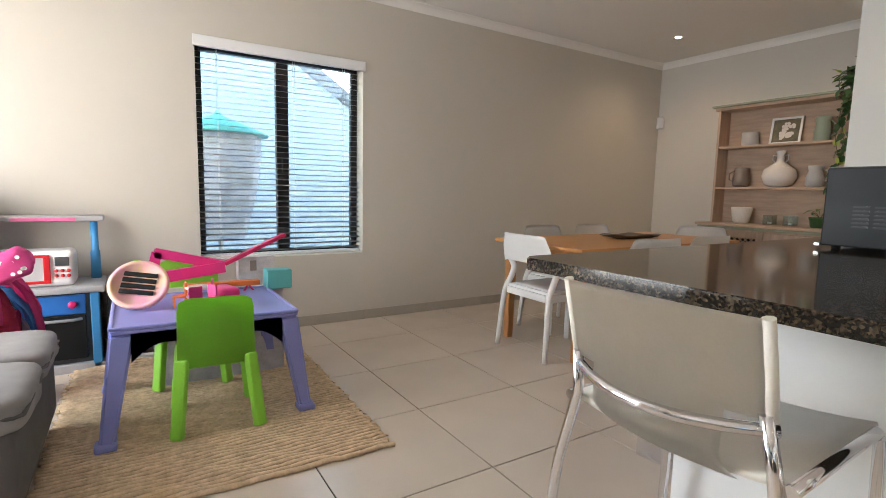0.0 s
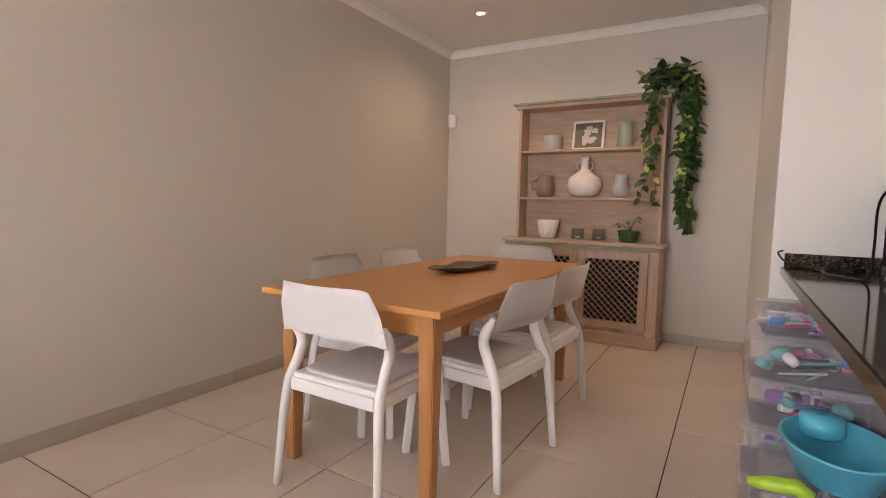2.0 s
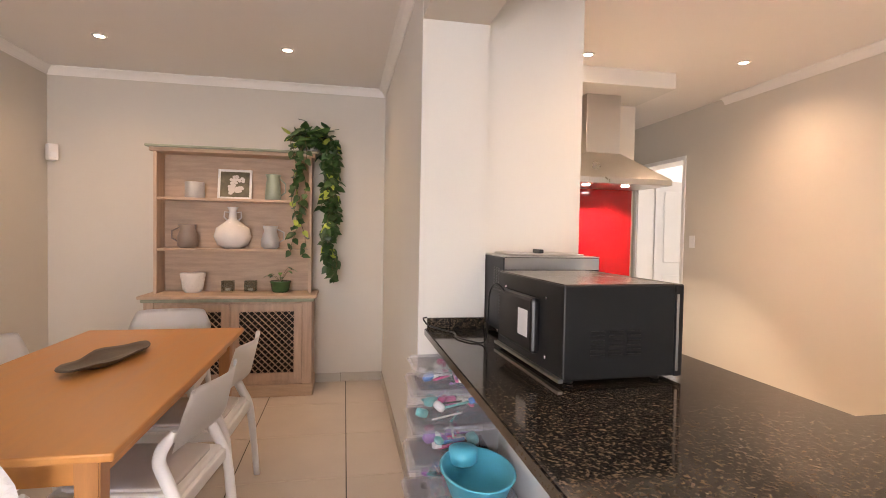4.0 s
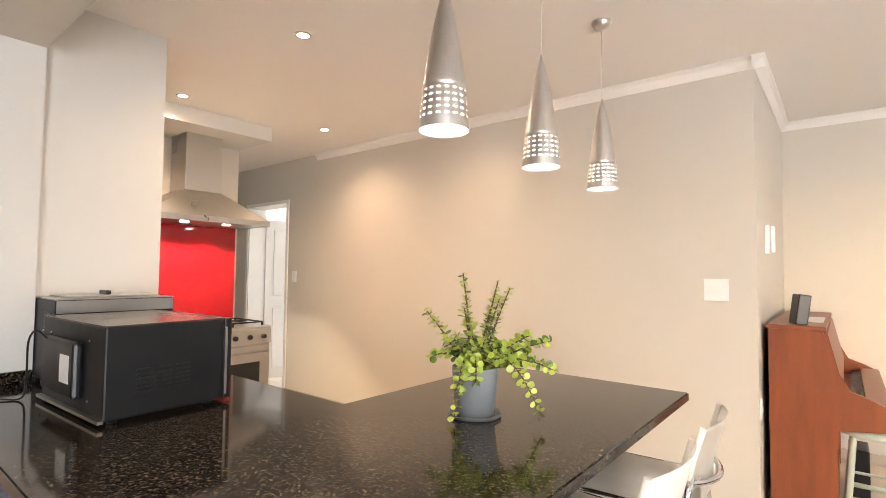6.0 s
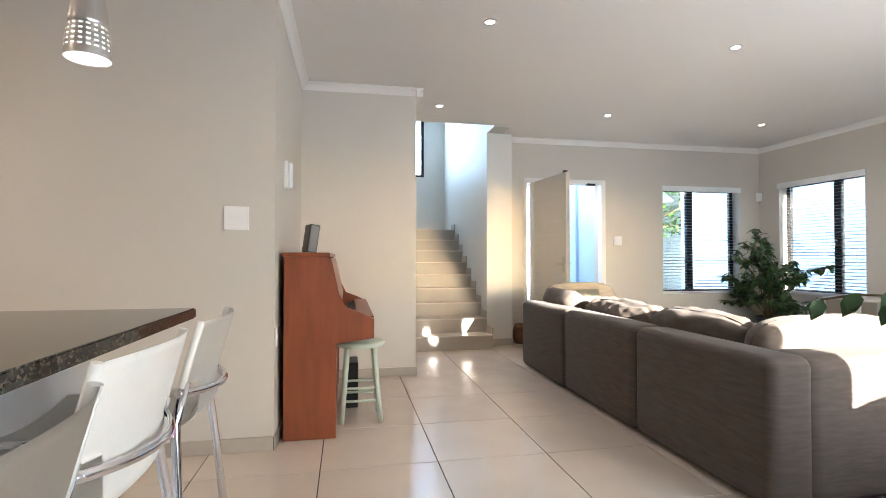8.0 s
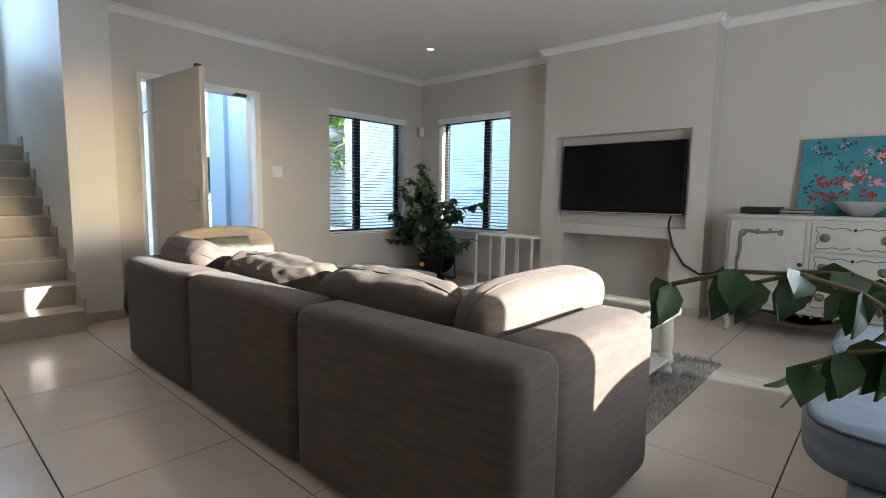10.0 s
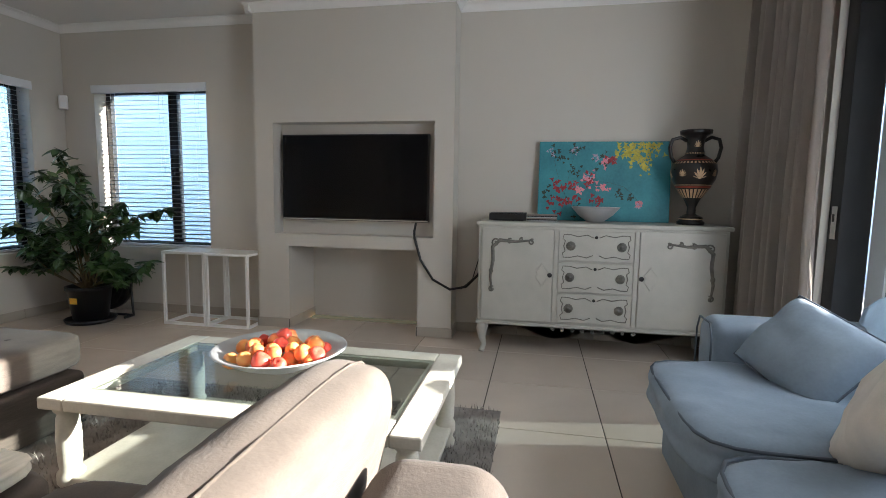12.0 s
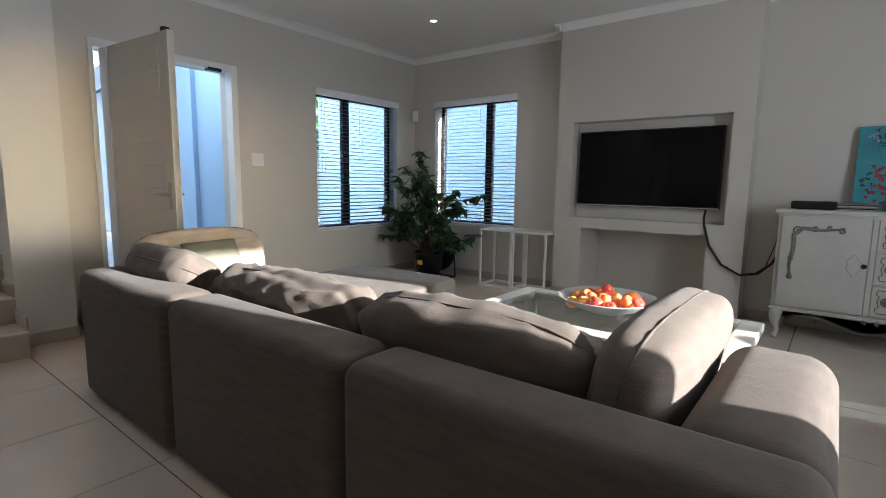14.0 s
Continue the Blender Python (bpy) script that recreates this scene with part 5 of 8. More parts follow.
def back_cushion(at, w, h, d, seed, label="plump grey back cushion leaning on the sofa", mat=None, name="back_cushion", wr=0.03):
    c = thing(name, at, label, "cushion", "sofa cushions")
    bm = bmesh.new()
    puff(bm, w, d, h, power=3.4, n=30, lump=wr, seed=seed)
    for v in bm.verts:
        v.co += Vector((0, 1, 0.4)) * noise.noise(Vector((v.co.x * 7, v.co.z * 9 + v.co.y * 5, seed * 3))) * 0.35 * wr
        v.co += Vector((0, 0.6, 1)) * noise.noise(Vector((v.co.x * 16, v.co.z * 12, seed))) * 0.16 * wr
        fold = 1 - abs(noise.noise(Vector((v.co.x * 9 + v.co.z * 5, v.co.z * 4 - v.co.x * 2 + v.co.y * 3, seed * 5)))) * 2
        v.co += Vector((0, max(-0.5, min(0.5, v.co.y * 8)), 0.8)) * max(0.0, fold) ** 3 * 0.16 * wr
    part("cover", bm, mat or GREY_TOP, c)
    bm = bmesh.new()
    n = 40
    pts = []
    for k in range(n):
        a = 2 * math.pi * k / n
        cx, cz = math.cos(a), math.sin(a)
        q = (abs(cx) ** 3.6 + abs(cz) ** 3.6) ** (-1 / 3.6)
        pts.append((cx * q * w / 2 * 0.995, 0.0, cz * q * h / 2 * 0.995))
    sweep(bm, pts, 0.004, 6, True)
    part("seam", bm, GREY, c)
    return c


back_cushion(pose(-1.555, -1.73, 0.585, 15, 0, 90), 0.80, 0.35, 0.22, 1.0, wr=0.045)
back_cushion(pose(-1.555, -2.60, 0.575, 16, 0, 91), 0.96, 0.34, 0.21, 2.0, "crumpled grey back cushion leaning on the sofa", wr=0.085)
back_cushion(pose(-1.47, -3.45, 0.665, 60, 0, 90), 0.66, 0.26, 0.19, 4.0, "grey bolster cushion lying along the sofa back", wr=0.028)
back_cushion(pose(-1.90, -1.265, 0.595, -10, 0, 0), 0.92, 0.36, 0.22, 5.0, "grey bolster cushion standing against the sofa arm", wr=0.013)
TAN = fabric("tan_linen", (0.36, 0.30, 0.235), 160)
back_cushion(pose(-1.79, -3.79, 0.625, 6, 0, 2), 0.78, 0.39, 0.14, 6.0, "tan fabric back cushion at the chaise end", TAN)


def scatter(name, at, w, h, d, mat, label, seed, piping=None, category="cushion"):
    c = thing(name, at, label, category)
    bm = bmesh.new()
    pillow(bm, w, h, d, seed=seed)
    part("cover", bm, mat, c)
    if piping:
        bm = bmesh.new()
        pts = []
        n = 12
        ring = [(i, 0) for i in range(n)] + [(n, j) for j in range(n)] + [(n - i, n) for i in range(n)] + [(0, n - j) for j in range(n)]
        for i, j in ring:
            u, v = 2 * i / n - 1, 2 * j / n - 1
            k = 1 - 0.06 * (u * u + v * v) * 0.5 + 0.03 * u * u * v * v
            pts.append((u * w / 2 * k, 0, v * h / 2 * k))
        sweep(bm, pts, 0.0045, 6, True)
        part("piping", bm, piping, c)
    return c


PRINT = material("leaf_print_fabric", (0.62, 0.57, 0.50), 0.9, tone=0.05, scale=14, fine=200, second=(0.06, 0.045, 0.035), bump=0.1)
GREEN_F = fabric("grey_green_fabric", (0.16, 0.16, 0.12), 160)
scatter("scatter_cushion", pose(-1.655, -1.47, 0.585, 20, 0, 70), 0.36, 0.30, 0.12, PRINT, "cream cushion with dark leaf print on the sofa", 3)
scatter("scatter_cushion", pose(-1.76, -2.85, 0.55, 40, 0, 92), 0.42, 0.40, 0.12, GREEN_F, "grey-green scatter cushion lying on the sofa", 5)
scatter("scatter_cushion", pose(-1.80, -3.66, 0.60, 20, 0, 10), 0.36, 0.34, 0.11, GREEN_F, "dark scatter cushion in the sofa corner", 8)
THROW = fabric("striped_cream_throw", (0.62, 0.57, 0.48), 120, None, (1, 9, 1))
tw = thing("folded_throw", pose(-1.88, -2.30, 0.452), "cream ribbed throw folded on the sofa seat", "throw")
bm = bmesh.new()
puff(bm, 0.58, 0.62, 0.045, power=8, n=12, lump=0.02, seed=9)
part("cloth", bm, THROW, tw, at=pose(0, 0, 0.022))

# ---- coffee table ----
LIMEWASH = material("chalk_white_wood", (0.66, 0.63, 0.55), 0.5, tone=0.08, scale=8, fine=90, bump=0.05, second=(0.50, 0.46, 0.38))
ct = thing("coffee_table", pose(0, 0, 0), "chalk white coffee table with a glass top and turned legs", "table")
cx0, cx1, cy0, cy1, cz = -3.39, -2.59, -2.535, -1.165, 0.41
w = 0.105
part("top_frame", B((cx0, cx1, cy0, cy0 + w, cz - 0.045, cz), (cx0, cx1, cy1 - w, cy1, cz - 0.045, cz), (cx0, cx0 + w, cy0 + w, cy1 - w, cz - 0.045, cz), (cx1 - w, cx1, cy0 + w, cy1 - w, cz - 0.045, cz), bevel=0.007), LIMEWASH, ct)
part("inner_lip", B((cx0 + w, cx1 - w, cy0 + w, cy0 + w + 0.018, cz - 0.02, cz - 0.006), (cx0 + w, cx1 - w, cy1 - w - 0.018, cy1 - w, cz - 0.02, cz - 0.006),
                    (cx0 + w, cx0 + w + 0.018, cy0 + w + 0.018, cy1 - w - 0.018, cz - 0.02, cz - 0.006), (cx1 - w - 0.018, cx1 - w, cy0 + w + 0.018, cy1 - w - 0.018, cz - 0.02, cz - 0.006)), LIMEWASH, ct)
g = part("glass_top", B((cx0 + w + 0.001, cx1 - w - 0.001, cy0 + w + 0.001, cy1 - w - 0.001, cz - 0.006, cz - 0.001)), TABLE_GLASS, ct, "clear glass top")
part("lower_shelf", B((cx0 + 0.03, cx1 - 0.03, cy0 + 0.03, cy1 - 0.03, 0.085, 0.108), bevel=0.005), LIMEWASH, ct)
for x in (cx0 + 0.06, cx1 - 0.06):
    for y in (cy0 + 0.06, cy1 - 0.06):
        bm = bmesh.new()
        lathe(bm, [(0.028, 0.0), (0.04, 0.01), (0.043, 0.03), (0.032, 0.05), (0.035, 0.066), (0.044, 0.08), (0.044, 0.115), (0.034, 0.13), (0.038, 0.16), (0.040, 0.25), (0.036, 0.32), (0.030, 0.335), (0.042, 0.348), (0.042, 0.366)], 20, (x, y, 0))
        part("leg", bm, LIMEWASH, ct)
fb = thing("fruit_bowl", pose(-3.06, -1.87, cz), "wide grey bowl full of red and yellow fruit", "bowl")
bm = bmesh.new()
lathe(bm, [(0.09, 0.0), (0.10, 0.006), (0.19, 0.04), (0.262, 0.082), (0.268, 0.086), (0.262, 0.09), (0.18, 0.052), (0.09, 0.018), (0.001, 0.016)], 40)
part("bowl", bm, STONE_G, fb)


def apple_mat(k):
    return material(f"fruit_skin_{k}", ((0.62, 0.05, 0.03), (0.72, 0.16, 0.05), (0.70, 0.09, 0.05))[k], 0.3, tone=0.3, scale=16, fine=60, second=((0.75, 0.42, 0.12), (0.78, 0.50, 0.14), (0.62, 0.06, 0.05))[k])


FRUIT = [apple_mat(k) for k in range(3)]
rng = random.Random(21)
bm = bmesh.new()
lathe(bm, [(0.008, 0.004), (0.018, 0.0), (0.030, 0.014), (0.035, 0.034), (0.028, 0.056), (0.012, 0.062), (0.002, 0.055)], 16)
apple = [mesh("fruit", bm.copy(), m) for m in FRUIT]
bm.free()
for layer, rr, n, z in ((0, 0.165, 13, 0.048), (0, 0.09, 8, 0.03), (1, 0.12, 8, 0.068), (1, 0.045, 4, 0.066)):
    for k in range(n):
        a = 2 * math.pi * k / n + layer + rng.uniform(-0.1, 0.1)
        piece("fruit", apple[rng.randrange(3)], fb, pose(rr * math.cos(a), rr * math.sin(a), z, rng.uniform(-60, 60), rng.uniform(-60, 60), rng.uniform(0, 360)) @ Matrix.Scale(rng.uniform(0.85, 1.05), 4))

# shaggy rug below the table
RUG = fabric("grey_shag", (0.27, 0.24, 0.215), 200, None, (1, 1, 1), 0.6, 0.25)
bm = bmesh.new()
box(bm, -3.73, -2.30, -3.30, -1.005, 0.0, 0.012)
rng = random.Random(8)
for k in range(9000):
    x, y = rng.uniform(-3.735, -2.35), rng.uniform(-2.98, -1.0)
    if y < -2.6 and x > -3.0 and rng.random() < 0.5:
        continue
    a = rng.uniform(0, 6.28)
    h, l = rng.uniform(0.015, 0.03), 0.012
    dx, dy = math.cos(a), math.sin(a)
    bm.faces.new([bm.verts.new(p) for p in ((x - dy * 0.003, y + dx * 0.003, 0.011), (x + dy * 0.003, y - dx * 0.003, 0.011), (x + dx * l, y + dy * l, 0.011 + h))])
tagged(part("shag_rug", bm, RUG), "grey shaggy rug under the coffee table", "rug")

# ---- blue slipcovered sofa ----
BLUE = fabric("blue_grey_cotton", (0.19, 0.235, 0.285), 90, None, (1, 1, 1), 0.3, 0.1)
BLUE_P = fabric("dark_blue_piping", (0.075, 0.095, 0.12), 380, None, (1, 1, 1), 0.05, 0.05)
bs = thing("blue_sofa", pose(0, 0, 0), "blue-grey slipcovered two-seat sofa with piped cushions", "sofa")
bx0, bx1, by0, by1 = -3.56, -1.62, -0.33, 0.53
part("skirt", slab(bx0 + 0.12, bx1 - 0.12, by0 + 0.04, by1 - 0.02, 0.015, 0.33, 0.03), BLUE, bs)
for x0, x1 in ((bx0, bx0 + 0.21), (bx1 - 0.21, bx1)):
    part("arm", slab(x0, x1, by0 + 0.19, by1 - 0.02, 0.015, 0.635, 0.06, 6), BLUE, bs)
bm = bmesh.new()
grid = []
for j in range(13):
    v = j / 12
    row = []
    for i in range(25):
        u = 2 * i / 24 - 1
        top = 0.84 - 0.15 * abs(u) ** 5
        row.append(bm.verts.new((-2.59 + u * 0.90, 0.30 + 0.16 * v + 0.02 * noise.noise(Vector((u * 3, v * 3, 1))), 0.3 + (top - 0.3) * v)))
    grid.append(row)
for j in range(12):
    for i in range(24):
        bm.faces.new((grid[j][i], grid[j][i + 1], grid[j + 1][i + 1], grid[j + 1][i])).smooth = True
bmesh.ops.solidify(bm, geom=list(bm.faces), thickness=-0.12)
part("backrest", bm, BLUE, bs)
for k, (x0, x1) in enumerate(((-3.36, -2.60), (-2.585, -1.82))):
    bm = bmesh.new()
    puff(bm, x1 - x0, 0.74, 0.18, power=5, n=26, lump=0.03, seed=3 + k)
    for v in bm.verts:
        crease = 1 - 2 * abs(noise.noise(Vector((v.co.x * 5 + v.co.y * 3, v.co.y * 6 - v.co.x * 2, 4 + k))))
        v.co.z += max(0.0, crease) ** 4 * 0.006 + 0.008 * noise.noise(Vector((v.co.x * 4, v.co.y * 4, k)))
    cu = part("seat_cushion", bm, BLUE, bs, at=pose((x0 + x1) / 2, -0.045, 0.40))
    bm = bmesh.new()
    pts = []
    for q in range(48):
        a = 2 * math.pi * q / 48
        c, s = math.cos(a), math.sin(a)
        f = (abs(c) ** 6 + abs(s) ** 6) ** (-1 / 6)
        pts.append((c * f * (x1 - x0) / 2 * 0.985, s * f * 0.36 * 0.985, 0.062))
    sweep(bm, pts, 0.0055, 6, True)
    part("piping", bm, BLUE_P, cu, "dark blue piping")
bm = bmesh.new()
sweep(bm, [(-3.55, -0.142, 0.06), (-3.55, -0.142, 0.56), (-3.52, -0.142, 0.622), (-3.39, -0.142, 0.622), (-3.36, -0.142, 0.56), (-3.36, -0.142, 0.45)], 0.0045, 6)
part("piping", bm, BLUE_P, bs)
scatter("scatter_cushion", pose(-3.12, 0.09, 0.60, -40, 16, 22), 0.38, 0.33, 0.15, BLUE, "blue-grey piped scatter cushion on the blue sofa", 2, BLUE_P)
FLORAL = material("faded_floral_linen", (0.60, 0.54, 0.47), 0.9, tone=0.04, scale=11, fine=240, second=(0.46, 0.42, 0.37), bump=0.08)
scatter("scatter_cushion", pose(-2.56, 0.04, 0.66, -32, -38, -12), 0.44, 0.42, 0.15, FLORAL, "pale linen cushion with faded flowers", 6)

# ---- sideboard ----
CHALK = material("chalk_grey_paint", (0.47, 0.455, 0.405), 0.55, tone=0.06, scale=7, fine=120, bump=0.05)
CHALK_D = material("rubbed_grey_carving", (0.17, 0.16, 0.14), 0.7, tone=0.2, scale=30, fine=120)
sb = thing("sideboard", pose(0, 0, 0), "distressed chalk-painted sideboard with carved ornaments and cabriole legs", "sideboard")
fx, y0, y1 = -4.745, -1.255, 0.385
part("body", B((-5.215, fx, y0, y1, 0.22, 0.918), bevel=0.004), CHALK, sb)
part("top", B((-5.225, fx + 0.03, y0 - 0.02, y1 + 0.02, 0.918, 0.948), bevel=0.008, seg=3), CHALK, sb)
bm = bmesh.new()
n = 48
up, lo = [], []
for k in range(n + 1):
    y = y0 + (y1 - y0) * k / n
    u = 2 * k / n - 1
    drop = 0.175 + 0.035 * math.cos(u * 9.0) * (1 - 0.2 * u * u) - 0.02 * (1 - abs(u))
    up.append(bm.verts.new((fx - 0.012, y, 0.222)))
    lo.append(bm.verts.new((fx - 0.012, y, drop)))
for k in range(n):
    bm.faces.new((up[k], up[k + 1], lo[k + 1], lo[k]))
bmesh.ops.solidify(bm, geom=list(bm.faces), thickness=0.022)
part("scalloped_apron", bm, CHALK, sb)
part("base_moulding", B((-5.21, fx + 0.012, y0 - 0.01, y1 + 0.01, 0.212, 0.236), bevel=0.006), CHALK, sb)
for x, sx in ((fx - 0.03, 1), (-5.18, -1)):
    for y, sy in ((y0 + 0.045, -1), (y1 - 0.045, 1)):
        bm = bmesh.new()
        sweep(bm, [(x, y, 0.215), (x + sx * 0.018, y + sy * 0.012, 0.17), (x + sx * 0.014, y + sy * 0.01, 0.11), (x - sx * 0.004, y - sy * 0.004, 0.05), (x + sx * 0.012, y + sy * 0.008, 0.015), (x + sx * 0.02, y + sy * 0.012, 0.0)],
              [0.042, 0.040, 0.028, 0.018, 0.020, 0.022], 12)
        part("leg", bm, CHALK, sb)


def curl(bm, y, z, r, turns, start, sgn, rad=0.006):
    sweep(bm, [(fx + 0.022, y + sgn * (r * (1 - 0.75 * k / 14)) * math.cos(start + turns * 6.28 * k / 14), z + (r * (1 - 0.75 * k / 14)) * math.sin(start + turns * 6.28 * k / 14)) for k in range(15)], rad, 6)


for k, (a, b) in enumerate(((y0 + 0.025, -0.735), (-0.17, y1 - 0.025))):
    door = part("door", B((fx, fx + 0.02, a, b, 0.25, 0.905), bevel=0.005), CHALK, sb)
    bm = bmesh.new()
    s = 1 if k == 0 else -1
    e = a + 0.075 if k == 0 else b - 0.075
    pts = [(fx + 0.022, e + s * 0.0, 0.46), (fx + 0.022, e - s * 0.012, 0.56), (fx + 0.022, e + s * 0.006, 0.68), (fx + 0.022, e, 0.77), (fx + 0.022, e + s * 0.05, 0.82), (fx + 0.022, e + s * 0.16, 0.812), (fx + 0.022, e + s * 0.28, 0.826)]
    sweep(bm, pts, [0.006, 0.010, 0.012, 0.014, 0.014, 0.010, 0.006], 8)
    for (yy, zz, r) in ((e, 0.47, 0.022), (e - s * 0.004, 0.60, 0.018), (e + s * 0.02, 0.80, 0.03), (e + s * 0.12, 0.815, 0.02), (e + s * 0.27, 0.812, 0.022), (e + s * 0.2, 0.826, 0.016)):
        curl(bm, yy, zz, r, 1.2, 1.0, s, 0.0055)
    part("carved_ornament", bm, CHALK_D, door, "rubbed grey carved scrollwork")
    yy = b - 0.075 if k == 0 else a + 0.075
    bm = bmesh.new()
    vs = [(0.0, 0.085), (0.02, 0.05), (0.042, 0.028), (0.03, 0.0), (0.042, -0.02), (0.02, -0.05), (0.0, -0.085), (-0.02, -0.05), (-0.042, -0.02), (-0.03, 0.0), (-0.042, 0.028), (-0.02, 0.05)]
    hub0, hub1 = bm.verts.new((fx + 0.021, yy, 0.585)), bm.verts.new((fx + 0.029, yy, 0.585))
    low = [bm.verts.new((fx + 0.021, yy + p, 0.585 + q)) for p, q in vs]
    top = [bm.verts.new((fx + 0.027, yy + p * 0.94, 0.585 + q * 0.94)) for p, q in vs]
    for i in range(len(vs)):
        j = (i + 1) % len(vs)
        bm.faces.new((low[i], low[j], top[j], top[i]))
        bm.faces.new((top[i], top[j], hub1))
        bm.faces.new((low[j], low[i], hub0))
    curl(bm, yy + 0.015, 0.60, 0.02, 1.0, 0, 1)
    curl(bm, yy - 0.015, 0.60, 0.02, 1.0, 0, -1)
    bmesh.ops.recalc_face_normals(bm, faces=list(bm.faces))
    part("escutcheon", bm, CHALK, door, "carved keyhole plate")
    bm = bmesh.new()
    lathe(bm, [(0.016, 0), (0.016, 0.004), (0.008, 0.006)], 14)
    part("keyhole", bm, BLACK, door, at=pose(fx + 0.02, yy + (0.055 if k == 0 else -0.055), 0.585, 0, 90, 0))
for k in range(3):
    z0 = 0.255 + k * 0.218
    dr = part("drawer", B((fx, fx + 0.018, -0.70, -0.205, z0, z0 + 0.205), bevel=0.005), CHALK, sb)
    bm = bmesh.new()
    for s in (1, -1):
        for t2 in (1, -1):
            zc = z0 + 0.1025
            sweep(bm, [(fx + 0.02, -0.4525 + s * y_, zc + t2 * z_) for y_, z_ in ((0.02, 0.06), (0.06, 0.078), (0.12, 0.066), (0.17, 0.078), (0.215, 0.078), (0.222, 0.05), (0.205, 0.035), (0.215, 0.0))], 0.0032, 6)
    part("carved_line", bm, CHALK_D, dr)
    for y in (-0.62, -0.285):
        bm = bmesh.new()
        lathe(bm, [(0.032, 0), (0.030, 0.008), (0.022, 0.006), (0.012, 0.02), (0.014, 0.026), (0.003, 0.03)], 18)
        part("knob", bm, CHALK_D, dr, at=pose(fx + 0.018, y, z0 + 0.1025, 0, 90, 0))
    bm = bmesh.new()
    lathe(bm, [(0.011, 0), (0.010, 0.004), (0.002, 0.005)], 12)
    part("keyhole", bm, BLACK, dr, at=pose(fx + 0.018, -0.4525, z0 + 0.165, 0, 90, 0))
for a in (-0.732, -0.202):
    part("stile", B((fx, fx + 0.014, a, a + 0.029, 0.25, 0.905), bevel=0.003), CHALK, sb)
bm = bmesh.new()
for k in range(9):
    curl(bm, -0.72 + 0.067 * k, 0.203, 0.013, 1.3, k, 1 if k % 2 else -1, 0.0045)
part("carved_apron", bm, CHALK_D, sb, "rubbed carved apron ornament")
# move the apron carving onto the apron's face
sb.children[-1].location.x = -0.02

# painting that leans on the wall
TEAL = material("teal_paint_ground", (0.045, 0.24, 0.275), 0.55, tone=0.25, scale=5, fine=60, second=(0.02, 0.15, 0.19), bump=0.1)
pa = thing("flower_painting", pose(-5.16, -0.375, 0.949, 0, -5, 0), "unframed teal canvas painted with pink and yellow flowers", "painting")
PW, PH = 0.955, 0.60
part("canvas", B((-0.012, 0.012, -PW / 2, PW / 2, 0.0, PH), bevel=0.002), TEAL, pa)
PINK = material("pink_paint", (0.52, 0.11, 0.16), 0.6, tone=0.3, scale=40, second=(0.7, 0.35, 0.38))
CRIM = material("crimson_paint", (0.33, 0.03, 0.04), 0.6, tone=0.3, scale=40)
YELL = material("yellow_paint", (0.52, 0.45, 0.06), 0.6, tone=0.3, scale=40, second=(0.20, 0.22, 0.03))
DKG = material("dark_green_paint", (0.03, 0.06, 0.045), 0.6, tone=0.3, scale=40)
LAV = material("lavender_paint", (0.42, 0.34, 0.46), 0.6, tone=0.3, scale=40)
rng = random.Random(14)


def strokes(name, mat, spots, size, count, seed):
    r = random.Random(seed)
    for (y, z, sp) in spots:
        bm = bmesh.new()
        for k in range(count):
            cy, cz_ = y + r.gauss(0, sp), z + r.gauss(0, sp)
            a, l, w_ = r.uniform(0, 6.28), size * r.uniform(0.6, 1.4), size * r.uniform(0.3, 0.6)
            cy, cz_ = max(-PW / 2 + 0.03, min(PW / 2 - 0.03, cy)), max(0.03, min(PH - 0.02, cz_))
            x = 0.0128 + 0.0003 * r.randrange(1, 9)
            bm.faces.new([bm.verts.new((x, cy + math.cos(a + b) * (l if q % 2 == 0 else w_), min(PH - 0.002, cz_ + math.sin(a + b) * (l if q % 2 == 0 else w_)))) for q, b in enumerate((0, 1.2, 2.2, 3.14, 4.3, 5.3))])
        part(name, bm, mat, pa)


strokes("painted_rose", PINK, [(-0.10, 0.31, 0.025), (-0.17, 0.24, 0.02), (0.0, 0.255, 0.02), (0.0, 0.45, 0.02), (0.27, 0.13, 0.012)], 0.016, 16, 1)
strokes("painted_dark_rose", CRIM, [(-0.34, 0.27, 0.028), (-0.24, 0.26, 0.022), (-0.10, 0.29, 0.03), (-0.34, 0.13, 0.04), (-0.22, 0.14, 0.03), (-0.03, 0.16, 0.03), (0.06, 0.46, 0.018)], 0.018, 14, 2)
strokes("painted_yellow_blossom", YELL, [(0.15, 0.55, 0.03), (0.22, 0.53, 0.03), (0.28, 0.55, 0.035), (0.25, 0.47, 0.03), (0.30, 0.42, 0.03), (0.37, 0.56, 0.03), (0.20, 0.50, 0.03)], 0.018, 22, 3)
strokes("painted_leaf", DKG, [(-0.36, 0.50, 0.03), (-0.30, 0.47, 0.03), (-0.20, 0.55, 0.025), (-0.22, 0.38, 0.03), (0.0, 0.47, 0.03), (-0.42, 0.22, 0.03), (0.12, 0.20, 0.02), (0.20, 0.18, 0.012), (-0.2, 0.1, 0.05)], 0.014, 11, 4)
strokes("painted_bud", LAV, [(-0.21, 0.54, 0.015), (-0.38, 0.51, 0.015), (0.26, 0.12, 0.01), (-0.06, 0.48, 0.015), (-0.12, 0.33, 0.015)], 0.013, 8, 5)
bm = bmesh.new()
